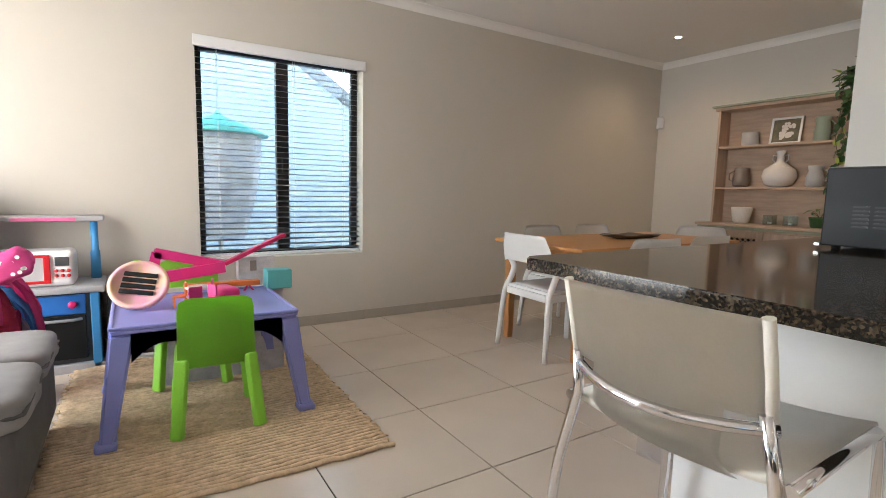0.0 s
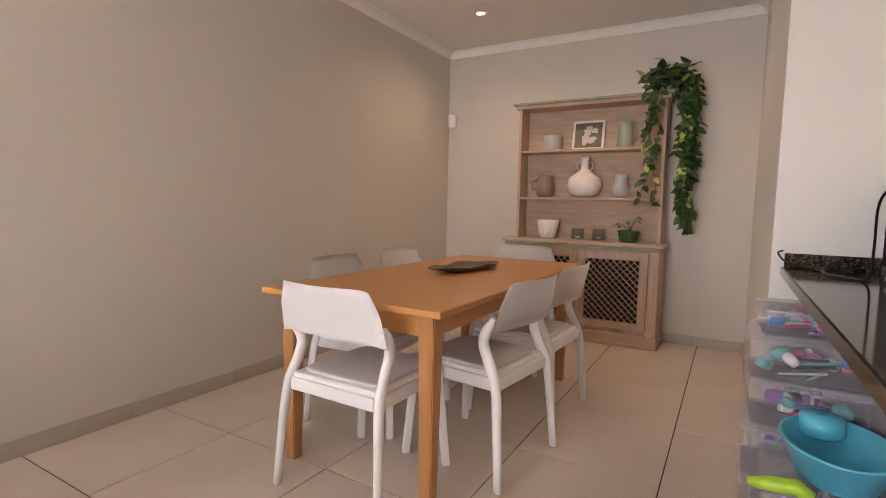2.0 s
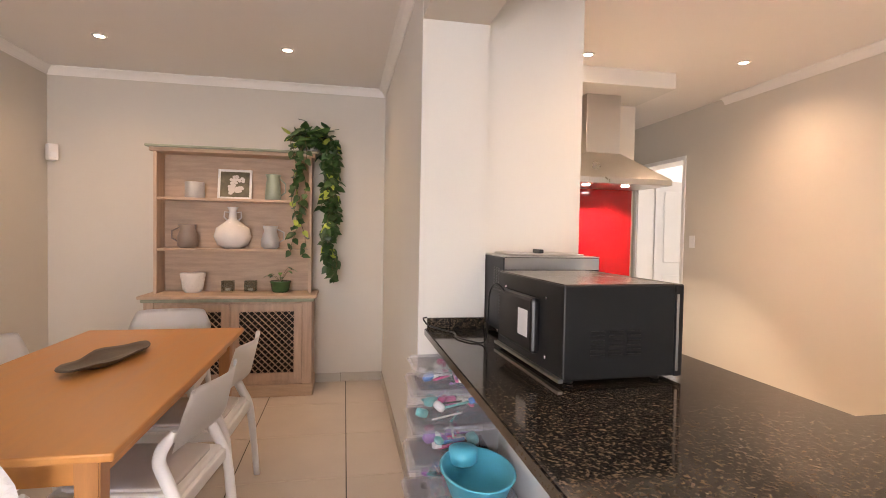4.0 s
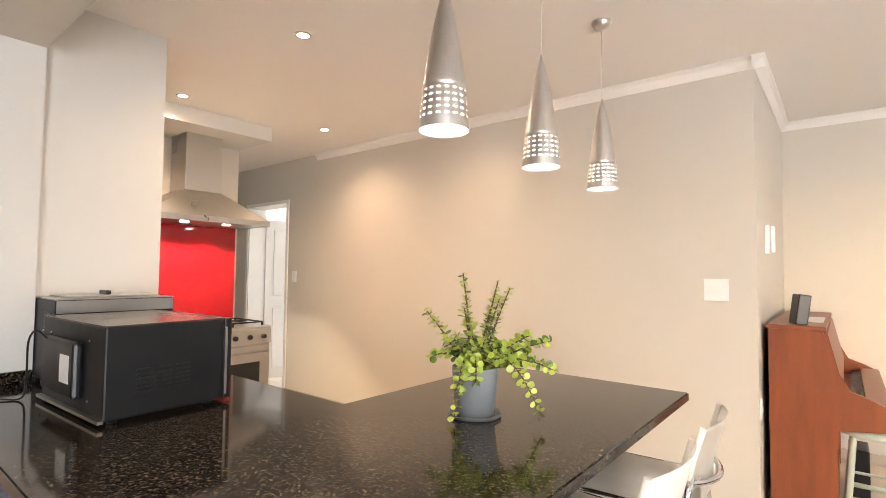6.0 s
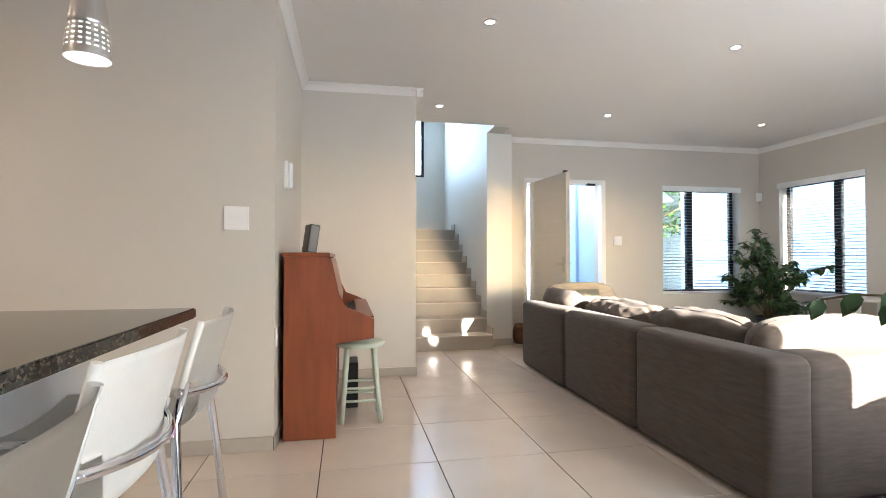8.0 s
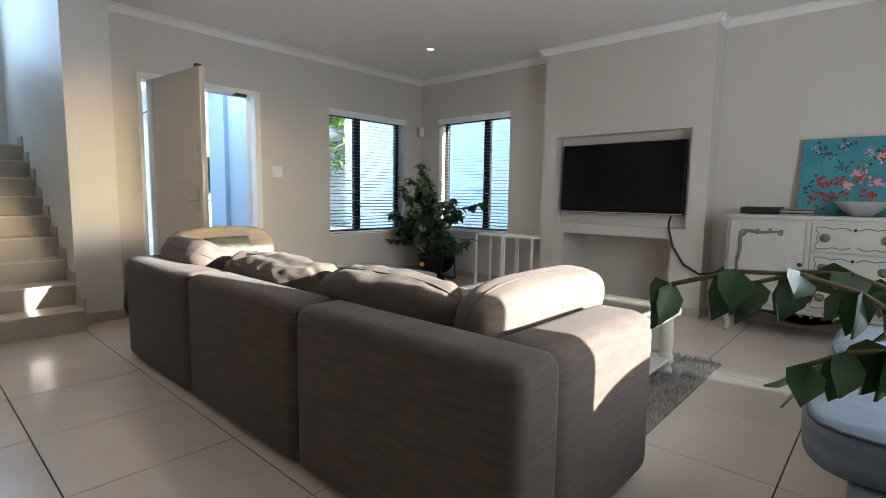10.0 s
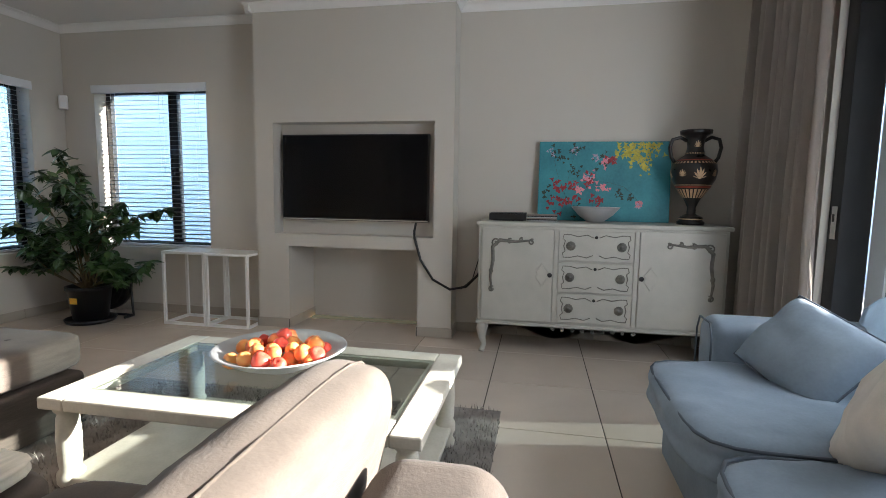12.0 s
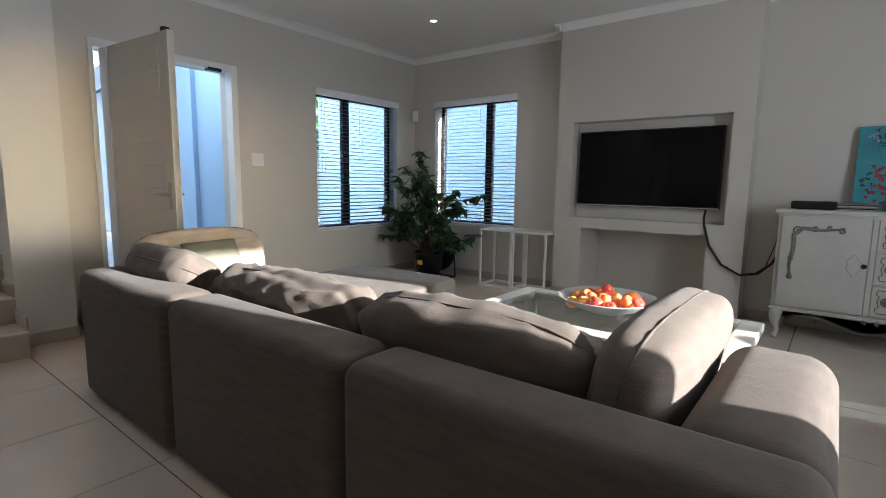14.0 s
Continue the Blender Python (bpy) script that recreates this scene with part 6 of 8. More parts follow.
for pts in (((-0.30, 0.02), (-0.28, 0.2), (-0.34, 0.36), (-0.37, 0.48)), ((-0.28, 0.2), (-0.24, 0.4), (-0.21, 0.53)), ((-0.08, 0.05), (-0.05, 0.25), (-0.06, 0.4), (-0.02, 0.46)), ((-0.05, 0.30), (0.05, 0.29), (0.15, 0.26), (0.22, 0.2), (0.27, 0.13)), ((0.13, 0.265), (0.12, 0.20))):
    for a, b in zip(pts, pts[1:]):
        bar(bm, (0.0135, a[0], a[1]), (0.0135, b[0], b[1]), 0.005, 0.001)
part("painted_stem", bm, DKG, pa)
jug("low_bowl", -4.99, -0.44, 0.9485, [(0.05, 0), (0.06, 0.006), (0.12, 0.05), (0.168, 0.105), (0.17, 0.11), (0.163, 0.108), (0.11, 0.055), (0.04, 0.02), (0.001, 0.018)], STONE_G, "pale grey ceramic bowl on the sideboard", None, "bowl")
stb = thing("set_top_box", pose(-5.0, -1.05, 0.9485), "black set-top box on the sideboard", "media box")
part("body", B((-0.12, 0.12, -0.15, 0.12, 0.004, 0.05), (-0.1, 0.1, -0.12, 0.1, 0.0, 0.004), bevel=0.004), BLACK, stb)
part("lid", B((-0.119, 0.119, -0.149, 0.119, 0.05, 0.056), bevel=0.001), BLACK_METAL, stb)
mg = thing("magazine_pile", pose(-5.02, -0.86, 0.9485), "flat pile of dark magazines beside the box", "magazines")
for k in range(6):
    part("magazine", B((-0.11, 0.11, -0.07, 0.15, k * 0.008, k * 0.008 + 0.007)), (STONE_G, BLACK, BROWN_G)[k % 3], mg, at=pose(0, 0, 0, 0, 0, (k * 37) % 9 - 4))

# amphora
VB = material("black_vase_glaze", (0.014, 0.011, 0.010), 0.3, tone=0.2, scale=20)
VO = material("ochre_vase_figures", (0.58, 0.40, 0.24), 0.45, tone=0.15, scale=30)
VR = material("red_vase_band", (0.28, 0.05, 0.03), 0.45, tone=0.15, scale=30)
am = thing("amphora", pose(-4.97, 0.20, 0.9485), "black and ochre two-handled Greek style amphora", "vase")
AP = [(0.088, 0.0), (0.09, 0.02), (0.075, 0.03), (0.078, 0.05), (0.062, 0.06), (0.03, 0.075), (0.028, 0.12), (0.05, 0.17), (0.095, 0.235), (0.138, 0.31), (0.15, 0.365), (0.142, 0.415), (0.10, 0.455), (0.062, 0.48), (0.052, 0.53), (0.058, 0.585), (0.068, 0.605), (0.10, 0.622), (0.104, 0.645), (0.09, 0.646), (0.05, 0.6), (0.001, 0.55)]
bm = bmesh.new()
lathe(bm, AP, 36)
part("body", bm, VB, am)


def prof_r(z):
    for (r0, a), (r1, b) in zip(AP, AP[1:]):
        if a <= z <= b and b > a:
            return r0 + (r1 - r0) * (z - a) / (b - a)
    return 0.05


for s in (-1, 1):
    bm = bmesh.new()
    sweep(bm, [(0, s * 0.055, 0.575), (0, s * 0.10, 0.60), (0, s * 0.15, 0.585), (0, s * 0.165, 0.53), (0, s * 0.15, 0.46), (0, s * 0.125, 0.425)], 0.0125, 10)
    part("handle", bm, VB, am)


def band(name, z0, z1, mat, teeth=0):
    bm = bmesh.new()
    seg = 72
    for k in range(seg):
        a, b = 2 * math.pi * k / seg, 2 * math.pi * (k + 1) / seg
        if teeth and (k % teeth == 0):
            continue
        zs = [z0 + (z1 - z0) * q / 4 for q in range(5)]
        for c, d in zip(zs, zs[1:]):
            bm.faces.new([bm.verts.new(((prof_r(z) + 0.0015) * math.cos(t_), (prof_r(z) + 0.0015) * math.sin(t_), z)) for t_, z in ((a, c), (b, c), (b, d), (a, d))])
    part(name, bm, mat, am)


band("tongue_band", 0.185, 0.245, VO, 3)
band("red_band", 0.252, 0.266, VR)
band("thin_band", 0.27, 0.275, VO)
band("shoulder_band", 0.418, 0.432, VO, 2)
band("red_shoulder", 0.438, 0.446, VR)
band("neck_band", 0.485, 0.495, VO, 2)
band("foot_band", 0.036, 0.044, VO)
for c0, zc, size in ((0.0, 0.345, 0.058), (0.0, 0.548, 0.034), (0.75, 0.35, 0.036), (-0.75, 0.35, 0.036), (1.6, 0.345, 0.05), (-1.6, 0.345, 0.05)):
    bm = bmesh.new()
    for p in range(-3, 4):
        aa = p * 0.42
        l = size * (1.0 - 0.08 * abs(p))
        for q in range(3):
            f0, f1 = q / 3, (q + 1) / 3
            def P(f, wdt):
                z = zc - size * 0.55 + l * f * 1.35 * math.cos(aa)
                r = prof_r(z) + 0.002
                th = c0 + (l * f * math.sin(aa) + wdt) / max(0.05, r)
                return (r * math.cos(th), r * math.sin(th), z)
            wa, wb = size * 0.11 * (0.5 + f0), size * 0.11 * ((0.5 + f1) if q < 2 else 0.3)
            bm.faces.new([bm.verts.new(P(f0, -wa)), bm.verts.new(P(f0, wa)), bm.verts.new(P(f1, wb)), bm.verts.new(P(f1, -wb))])
    part("palmette", bm, VO, am, "ochre painted palmette")

# ---- television ----
tv = thing("television", pose(-5.135, -2.331, 0.905, 0, -1.5, 0), "flat black television standing in the chimney recess", "television")
SCREEN = material("dark_screen", (0.003, 0.003, 0.004), 0.1, tone=0.05, spec=0.2)
part("housing", B((-0.012, 0.035, -0.625, 0.625, 0.0, 0.70), bevel=0.005), BLACK, tv)
part("screen", B((0.0352, 0.0372, -0.612, 0.612, 0.022, 0.688)), SCREEN, tv)
part("bottom_bezel", B((0.0352, 0.039, -0.624, 0.624, 0.004, 0.014)), STEEL, tv)
part("bracket", B((-0.030, -0.0125, -0.2, 0.2, 0.2, 0.5)), BLACK, tv)
bm = bmesh.new()
sweep(bm, [(-5.08, -1.80, 0.90), (-5.03, -1.80, 0.84), (-5.00, -1.79, 0.79), (-4.998, -1.74, 0.62), (-4.995, -1.64, 0.47), (-4.98, -1.50, 0.40), (-5.02, -1.38, 0.42), (-5.10, -1.30, 0.50), (-5.20, -1.25, 0.62)], 0.010, 8)
sweep(bm, [(-5.02, -1.42, 0.40), (-5.10, -1.34, 0.47), (-5.16, -1.29, 0.66), (-5.18, -1.27, 0.88), (-5.16, -1.20, 0.955)], 0.004, 8)
tagged(part("cable", bm, BLACK), "black cable bundle hanging from the television", "cable")

# ---- nesting side tables ----
for k, (ya, yb, h) in enumerate(((-3.95, -3.55, 0.625), (-3.545, -3.155, 0.622))):
    nt = thing("side_table", pose(0, 0, 0), "white metal frame side table below the window", "table", "white side tables")
    x0, x1, r = -5.18, -4.875, 0.011
    part("tabletop", B((x0, x1, ya, yb, h - 0.022, h), bevel=0.003), WHITE, nt)
    for x in (x0 + r, x1 - r):
        for y in (ya + r, yb - r):
            part("leg", B((x - r, x + r, y - r, y + r, 0.0, h - 0.022), bevel=0.002), WHITE, nt)
    part("base_rail", B((x0 + 2 * r, x1 - 2 * r, ya, ya + 2 * r, 0.0, 2 * r), (x0 + 2 * r, x1 - 2 * r, yb - 2 * r, yb, 0.0, 2 * r), (x1 - 2 * r, x1, ya + 2 * r, yb - 2 * r, 0.0, 2 * r), (x0, x0 + 2 * r, ya + 2 * r, yb - 2 * r, 0.0, 2 * r)), WHITE, nt)

# ---- large potted plant and fan ----
lp = thing("potted_ficus", pose(-4.80, -4.60, 0), "large dark green leafy plant in a black pot", "plant")
bm = bmesh.new()
lathe(bm, [(0.125, 0.03), (0.13, 0.035), (0.165, 0.28), (0.175, 0.285), (0.175, 0.315), (0.16, 0.315), (0.155, 0.29), (0.001, 0.285)], 28)
part("pot", bm, BLACK, lp)
bm = bmesh.new()
lathe(bm, [(0.14, 0.0), (0.18, 0.004), (0.195, 0.035), (0.188, 0.036), (0.17, 0.012), (0.001, 0.01)], 28)
part("saucer", bm, BLACK, lp)
part("label", B((0.158, 0.1605, -0.035, 0.035, 0.18, 0.23)), material("yellow_label", (0.75, 0.40, 0.03), 0.6, tone=0.1), lp, "yellow plant label")
bm = bmesh.new()
lathe(bm, [(0.0005, 0.292), (0.15, 0.288), (0.152, 0.28)], 20)
part("soil", bm, SOIL, lp)
rng = random.Random(17)
st, lv = bmesh.new(), bmesh.new()


def branch(p, d, length, rad, depth):
    pts = [p]
    q = p.copy()
    dd = d.normalized()
    n = 6
    for k in range(n):
        dd = (dd + Vector((rng.uniform(-0.2, 0.2), rng.uniform(-0.2, 0.2), rng.uniform(-0.12, 0.1)))).normalized()
        q = q + dd * length / n
        pts.append(q.copy())
    sweep(st, pts, [rad * (1 - 0.1 * k) for k in range(n + 1)], 5)
    if depth:
        for k in range(3, n + 1):
            if rng.random() < 0.8:
                side = Vector((rng.uniform(-1, 1), rng.uniform(-1, 1), rng.uniform(-0.1, 0.5)))
                branch(pts[k], dd * 0.5 + side, length * rng.uniform(0.3, 0.45), rad * 0.5, depth - 1)
    for k in range(2 if depth == 0 else 4, n + 1):
        for r in range(7 if depth == 0 else 5):
            leaf(lv, pts[k], Vector((rng.uniform(-1, 1), rng.uniform(-1, 1), rng.uniform(-0.7, 0.4))), (rng.uniform(-0.4, 0.4), rng.uniform(-0.4, 0.4), 1), rng.uniform(0.07, 0.115), rng.uniform(0.04, 0.058), 0.2)


for d, l in (((0.05, 0.12, 1), 0.98), ((-0.05, 0.22, 1), 0.92), ((0.1, -0.16, 1), 0.85), ((0.14, -0.35, 1), 0.72), ((0.3, -0.85, 0.8), 0.66), ((0.28, -0.75, 0.55), 0.62), ((0.05, 0.35, 1), 0.80), ((0.15, 0.85, 0.62), 0.55), ((0.2, 0.75, 0.42), 0.58), ((0.3, 0.02, 1), 0.72), ((-0.1, -0.1, 1), 0.9), ((0.35, -0.5, 0.9), 0.62), ((0.4, 0.3, 0.8), 0.6), ((0.2, 0.5, 0.9), 0.68), ((0.5, -0.6, 0.45), 0.5), ((0.1, 0.0, 1), 1.02), ((0.45, 0.0, 0.7), 0.5)):
    branch(Vector((rng.uniform(-0.05, 0.05), rng.uniform(-0.05, 0.05), 0.29)), Vector((d[0], d[1] * 1.25, d[2])), l * 0.93, 0.008, 1)
for v in list(lv.verts) + list(st.verts):
    v.co.x = max(v.co.x, -0.40)
    v.co.y = max(v.co.y, -0.58)
part("stem", st, STEM, lp)
part("foliage", lv, material("ficus_leaf", (0.055, 0.115, 0.035), 0.3, tone=0.35, scale=7, fine=40), lp)
fan = thing("floor_fan", pose(-5.03, -4.66, 0, 0, 0, 0), "black round floor fan standing behind the plant", "fan")
bm = bmesh.new()
for r in (0.06, 0.11, 0.16, 0.21, 0.245):
    sweep(bm, [(0.03 + 0.05 * (1 - r / 0.245), r * math.cos(2 * math.pi * k / 28), 0.30 + r * math.sin(2 * math.pi * k / 28)) for k in range(28)], 0.004, 5, True)
for k in range(14):
    a = 2 * math.pi * k / 14
    sweep(bm, [(0.085, 0.02 * math.cos(a), 0.30 + 0.02 * math.sin(a)), (0.03, 0.245 * math.cos(a), 0.30 + 0.245 * math.sin(a))], 0.002, 4)
part("grille", bm, BLACK, fan)
bm = bmesh.new()
lathe(bm, [(0.05, -0.08), (0.07, -0.05), (0.25, -0.03), (0.25, 0.02)], 26)
part("housing", bm, BLACK, fan, at=pose(0, 0, 0.30, 0, 90, 0))
bm = bmesh.new()
for s in (-1, 1):
    sweep(bm, [(0, s * 0.255, 0.30), (0, s * 0.265, 0.1), (0, s * 0.27, 0.012), (0.10, s * 0.27, 0.012)], 0.011, 8)
sweep(bm, [(0, -0.27, 0.012), (0, 0.27, 0.012)], 0.011, 8)
part("stand", bm, BLACK, fan)

# plant beside the blue sofa
hp = thing("rubber_plant", pose(-1.38, -0.02, 0), "leafy green houseplant on a dark stand beside the blue sofa", "plant")
bm = bmesh.new()
lathe(bm, [(0.13, 0.0), (0.14, 0.01), (0.12, 0.04), (0.12, 0.36), (0.15, 0.40)], 24)
part("stand", bm, BLACK_METAL, hp)
bm = bmesh.new()
lathe(bm, [(0.10, 0.40), (0.11, 0.405), (0.14, 0.58), (0.145, 0.60), (0.13, 0.60), (0.001, 0.57)], 24)
part("pot", bm, STONE_G, hp)
rng = random.Random(33)
st, lv = bmesh.new(), bmesh.new()
for tip in ((0.36, -0.48, 0.93), (0.17, -0.40, 0.92), (0.20, -0.32, 0.80), (-0.2, 0.1, 1.1), (0.0, 0.2, 1.15), (0.1, -0.05, 1.08), (0.22, 0.12, 1.0)):
    tip = Vector(tip)
    pts = []
    for k in range(8):
        u = k / 7
        pts.append(Vector((0, 0, 0.58)) * (1 - u) ** 2 + Vector((tip.x * 0.45, tip.y * 0.45, tip.z + 0.12)) * 2 * u * (1 - u) + tip * u * u)
    sweep(st, pts, 0.004, 6)
    for k in range(2, 8):
        for s in (-1, 1, -0.4):
            d = (pts[k] - pts[k - 1]).normalized()
            side = d.cross(Vector((0, 0, 1))).normalized() * s
            leaf(lv, pts[k], side * 0.8 + d * 0.4 + Vector((0, 0, rng.uniform(-1.3, -0.2))), (rng.uniform(-0.3, 0.8), rng.uniform(0.0, 1.2), 0.6), rng.uniform(0.065, 0.085), rng.uniform(0.048, 0.06), 0.25)
part("stem", st, STEM, hp)
part("foliage", lv, LEAF_D, hp)

# ---- curtain and sliding glass door ----
LINEN = fabric("taupe_curtain_linen", (0.46, 0.41, 0.365), 260, None, (1, 1, 0.3), 0.1, 0.08)


def curtain(x0, x1, y, label, folds=9, flare=0.0):
    c = thing("curtain", pose(0, 0, 0), label, "curtain", "curtains")
    bm = bmesh.new()
    n, rows = folds * 10, 22
    grid = []
    for j in range(rows + 1):
        v = j / rows
        z = 2.585 - (2.585 - 0.012) * v
        row = []
        for i in range(n + 1):
            u = i / n
            x = x0 + (x1 - x0) * u - flare * v * (1 - u) + 0.14 * max(0.0, v - 0.6) * u + 0.012 * math.sin(u * 31 + v * 2.5)
            ph = 2 * math.pi * folds * u
            amp = 0.032 + 0.022 * v + 0.012 * math.sin(u * 23)
            row.append(bm.verts.new((x, y + amp * math.sin(ph + 0.5 * math.sin(v * 2.0 + u * 9)), z)))
        grid.append(row)
    for j in range(rows):
        for i in range(n):
            bm.faces.new((grid[j][i], grid[j][i + 1], grid[j + 1][i + 1], grid[j + 1][i])).smooth = True
    bmesh.ops.solidify(bm, geom=list(bm.faces), thickness=0.0025)
    part("cloth", bm, LINEN, c)
    return c


curtain(-4.92, -3.98, 0.49, "taupe linen curtain gathered at the end of the glass door", 9, 0.10)
tr = thing("curtain_track", pose(0, 0, 0), "white curtain track below the ceiling", "curtain rail")
part("rail", B((-5.1, PLAY_W - 0.05, 0.505, 0.535, 2.586, 2.611), bevel=0.002), WHITE, tr)
sd = tagged(new("door_3"), "black framed sliding glass door to the patio, standing open", "door", kind="structure")
part("outer_frame", B((SLIDE[0], SLIDE[0] + 0.10, 0.66, 0.80, 0, 2.15), (SLIDE[1] - 0.06, SLIDE[1], 0.66, 0.80, 0, 2.15), (SLIDE[0] + 0.10, SLIDE[1] - 0.06, 0.66, 0.80, 2.09, 2.15), (SLIDE[0] + 0.10, SLIDE[1] - 0.06, 0.66, 0.80, -0.003, 0.02)), BLACK_FRAME, sd)
part("lock_plate", B((-4.158, -4.118, 0.654, 0.6605, 0.93, 1.10), bevel=0.002), STEEL, sd)
part("lock_slot", B((-4.146, -4.130, 0.652, 0.6545, 1.02, 1.06)), BLACK, sd)

ALU = material("pale_grey_aluminium", (0.60, 0.64, 0.66), 0.45, tone=0.03)
od = tagged(new("door_4"), "pale grey framed sliding door, pushed back, glass darkened for shade beyond", "door", kind="structure")
part("frame", B((-4.085, -3.955, 0.803, 0.835, 0.02, 2.08), (-3.62, -3.52, 0.803, 0.835, 0.02, 2.08), (-3.955, -3.62, 0.803, 0.835, 0.02, 0.14), (-3.955, -3.62, 0.803, 0.835, 1.99, 2.08), bevel=0.003), ALU, od)
# Grey tint paints the shaded patio beyond and weakens the sun strip indoors.
g = part("pane", B((-3.955, -3.62, 0.816, 0.822, 0.14, 1.99)), clear_glass("shade_grey_glass", (0.30, 0.34, 0.35)), od)

# ---- front door ----
fd = tagged(new("door_1"), "white horizontally grooved front door standing open", "door", kind="structure")
fd.matrix_basis = pose(-1.825, SOUTH - 0.02, 0, 0, 0, 95.5)
DOORW = material("white_door_enamel", (0.70, 0.67, 0.62), 0.4, tone=0.02, scale=3, fine=160)
part("core", B((0.0, 0.92, -0.017, 0.017, 0.012, 2.035)), DOORW, fd)
for k in range(12):
    z = 0.13 + k * 0.152
    part("plank", B((0.12, 0.80, -0.021, 0.021, z, z + 0.148), bevel=0.002, seg=1), DOORW, fd)
part("stile", B((0, 0.118, -0.022, 0.022, 0.012, 2.035), bevel=0.002), DOORW, fd)
part("stile", B((0.802, 0.92, -0.022, 0.022, 0.012, 2.035), bevel=0.002), DOORW, fd)
for s in (-1, 1):
    bm = bmesh.new()
    sweep(bm, [(0.86, s * 0.022, 1.0), (0.86, s * 0.065, 1.0), (0.75, s * 0.07, 1.0)], 0.008, 8)
    box(bm, 0.84, 0.88, s * 0.022, s * 0.027, 0.90, 1.08)
    part("door_handle", bm, STEEL, fd)
bm = bmesh.new()
for k in range(5):
    box(bm, 0.845 + 0.008 * (k % 2), 0.87 + 0.008 * (k % 2), 0.03 + 0.004 * k, 0.034 + 0.004 * k, 0.80 + 0.012 * k, 0.87 + 0.004 * k)
part("key_tag", bm, material("blue_key_tag", (0.02, 0.13, 0.32), 0.4, tone=0.1), fd, "blue key tag")
part("door_stop", B((0.84, 0.88, -0.02, 0.02, 2.035, 2.06)), BLACK, fd)
tagged(part("door_frame_1", B((DOOR[0] - 0.045, DOOR[0] + 0.014, SOUTH - 0.10, SOUTH + 0.006, 0, DOOR[3] + 0.045), (DOOR[1] - 0.004, DOOR[1] + 0.03, SOUTH - 0.10, SOUTH + 0.006, 0, DOOR[3] + 0.045), (DOOR[0] + 0.014, DOOR[1] - 0.004, SOUTH - 0.10, SOUTH + 0.006, DOOR[3] - 0.012, DOOR[3] + 0.045), bevel=0.003), WHITE), "white painted front door frame", "door frame", kind="structure")
part("closer", B((DOOR[0] + 0.10, DOOR[0] + 0.22, SOUTH - 0.05, SOUTH + 0.008, DOOR[3] - 0.03, DOOR[3] - 0.002)), BLACK, bpy.data.objects["door_frame_1"])

# ---- stairs ----
stairs = tagged(new("stairs"), "beige tiled stairs rising between two walls", "stairs", kind="structure")
RISE, GO, Y0 = 0.168, 0.26, -4.74
for k in range(9):
    ya = Y0 - k * GO
    part("riser", B((-1.16, -0.096, ya - 0.012, ya, k * RISE, (k + 1) * RISE - 0.016)), SKIRT, stairs)
    deep = GO + 0.012 if k < 8 else 1.1
    part("tread", B((-1.16, -0.096, ya - deep, ya + 0.008, (k + 1) * RISE - 0.016, (k + 1) * RISE), bevel=0.003), TILE, stairs)
    part("skirting_tile", B((-1.162, -1.148, ya - GO, ya, (k + 1) * RISE, (k + 1) * RISE + 0.085), bevel=0.001), SKIRT, stairs)
w4 = tagged(new("window_4"), "narrow black framed stair window", "window", kind="structure")
part("window_frame", B((-0.80, -0.75, -7.82, -7.72, 2.47, 3.9), (-0.37, -0.32, -7.82, -7.72, 2.47, 3.9), (-0.75, -0.37, -7.82, -7.72, 2.47, 2.51), (-0.75, -0.37, -7.82, -7.72, 3.86, 3.9)), BLACK_FRAME, w4)

# ---- piano alcove ----
MAHOG = material("red_brown_veneer", (0.235, 0.062, 0.022), 0.36, tone=0.16, scale=3, fine=50, grain=(6, 6, 1), bump=0.03)
pn = thing("upright_piano", pose(0, 0, 0), "red-brown upright piano with an open keyboard lid", "piano")
bm = bmesh.new()
py0, py1 = -3.52, -2.15


def side_panel(y):
    bm = bmesh.new()
    prof = [(0.885, 0.0), (0.585, 0.0), (0.585, 0.56), (0.36, 0.585), (0.36, 0.70), (0.44, 0.74), (0.53, 0.77), (0.575, 0.86), (0.635, 1.075), (0.885, 1.075)]
    a = [bm.verts.new((x, y, z)) for x, z in prof]
    b = [bm.verts.new((x, y - 0.03, z)) for x, z in prof]
    bm.faces.new(a)
    bm.faces.new(b[::-1])
    for i in range(len(prof)):
        j = (i + 1) % len(prof)
        bm.faces.new((a[i], a[j], b[j], b[i]))
    bmesh.ops.bevel(bm, geom=list(bm.edges), offset=0.003, segments=1, affect="EDGES")
    return bm


part("side_panel", side_panel(py1), MAHOG, pn)
part("side_panel", side_panel(py0 + 0.03), MAHOG, pn)
part("back", B((0.80, 0.88, py0 + 0.03, py1 - 0.03, 0.02, 1.06)), MAHOG, pn)
part("lid", B((0.62, 0.895, py0 - 0.01, py1 + 0.01, 1.075, 1.10), bevel=0.005), MAHOG, pn)
part("lower_panel", B((0.60, 0.62, py0 + 0.03, py1 - 0.03, 0.10, 0.57)), MAHOG, pn)
part("plinth", B((0.59, 0.63, py0 + 0.03, py1 - 0.03, 0.0, 0.10)), MAHOG, pn)
part("key_bed", B((0.365, 0.62, py0 + 0.03, py1 - 0.03, 0.58, 0.66)), MAHOG, pn)
part("keyboard", B((0.38, 0.52, py0 + 0.1, py1 - 0.1, 0.66, 0.685)), WHITE_PLASTIC, pn)
bm = bmesh.new()
for k in range(36):
    box(bm, 0.43, 0.52, py0 + 0.12 + k * 0.032, py0 + 0.134 + k * 0.032, 0.685, 0.698)
part("black_key_row", bm, BLACK, pn)
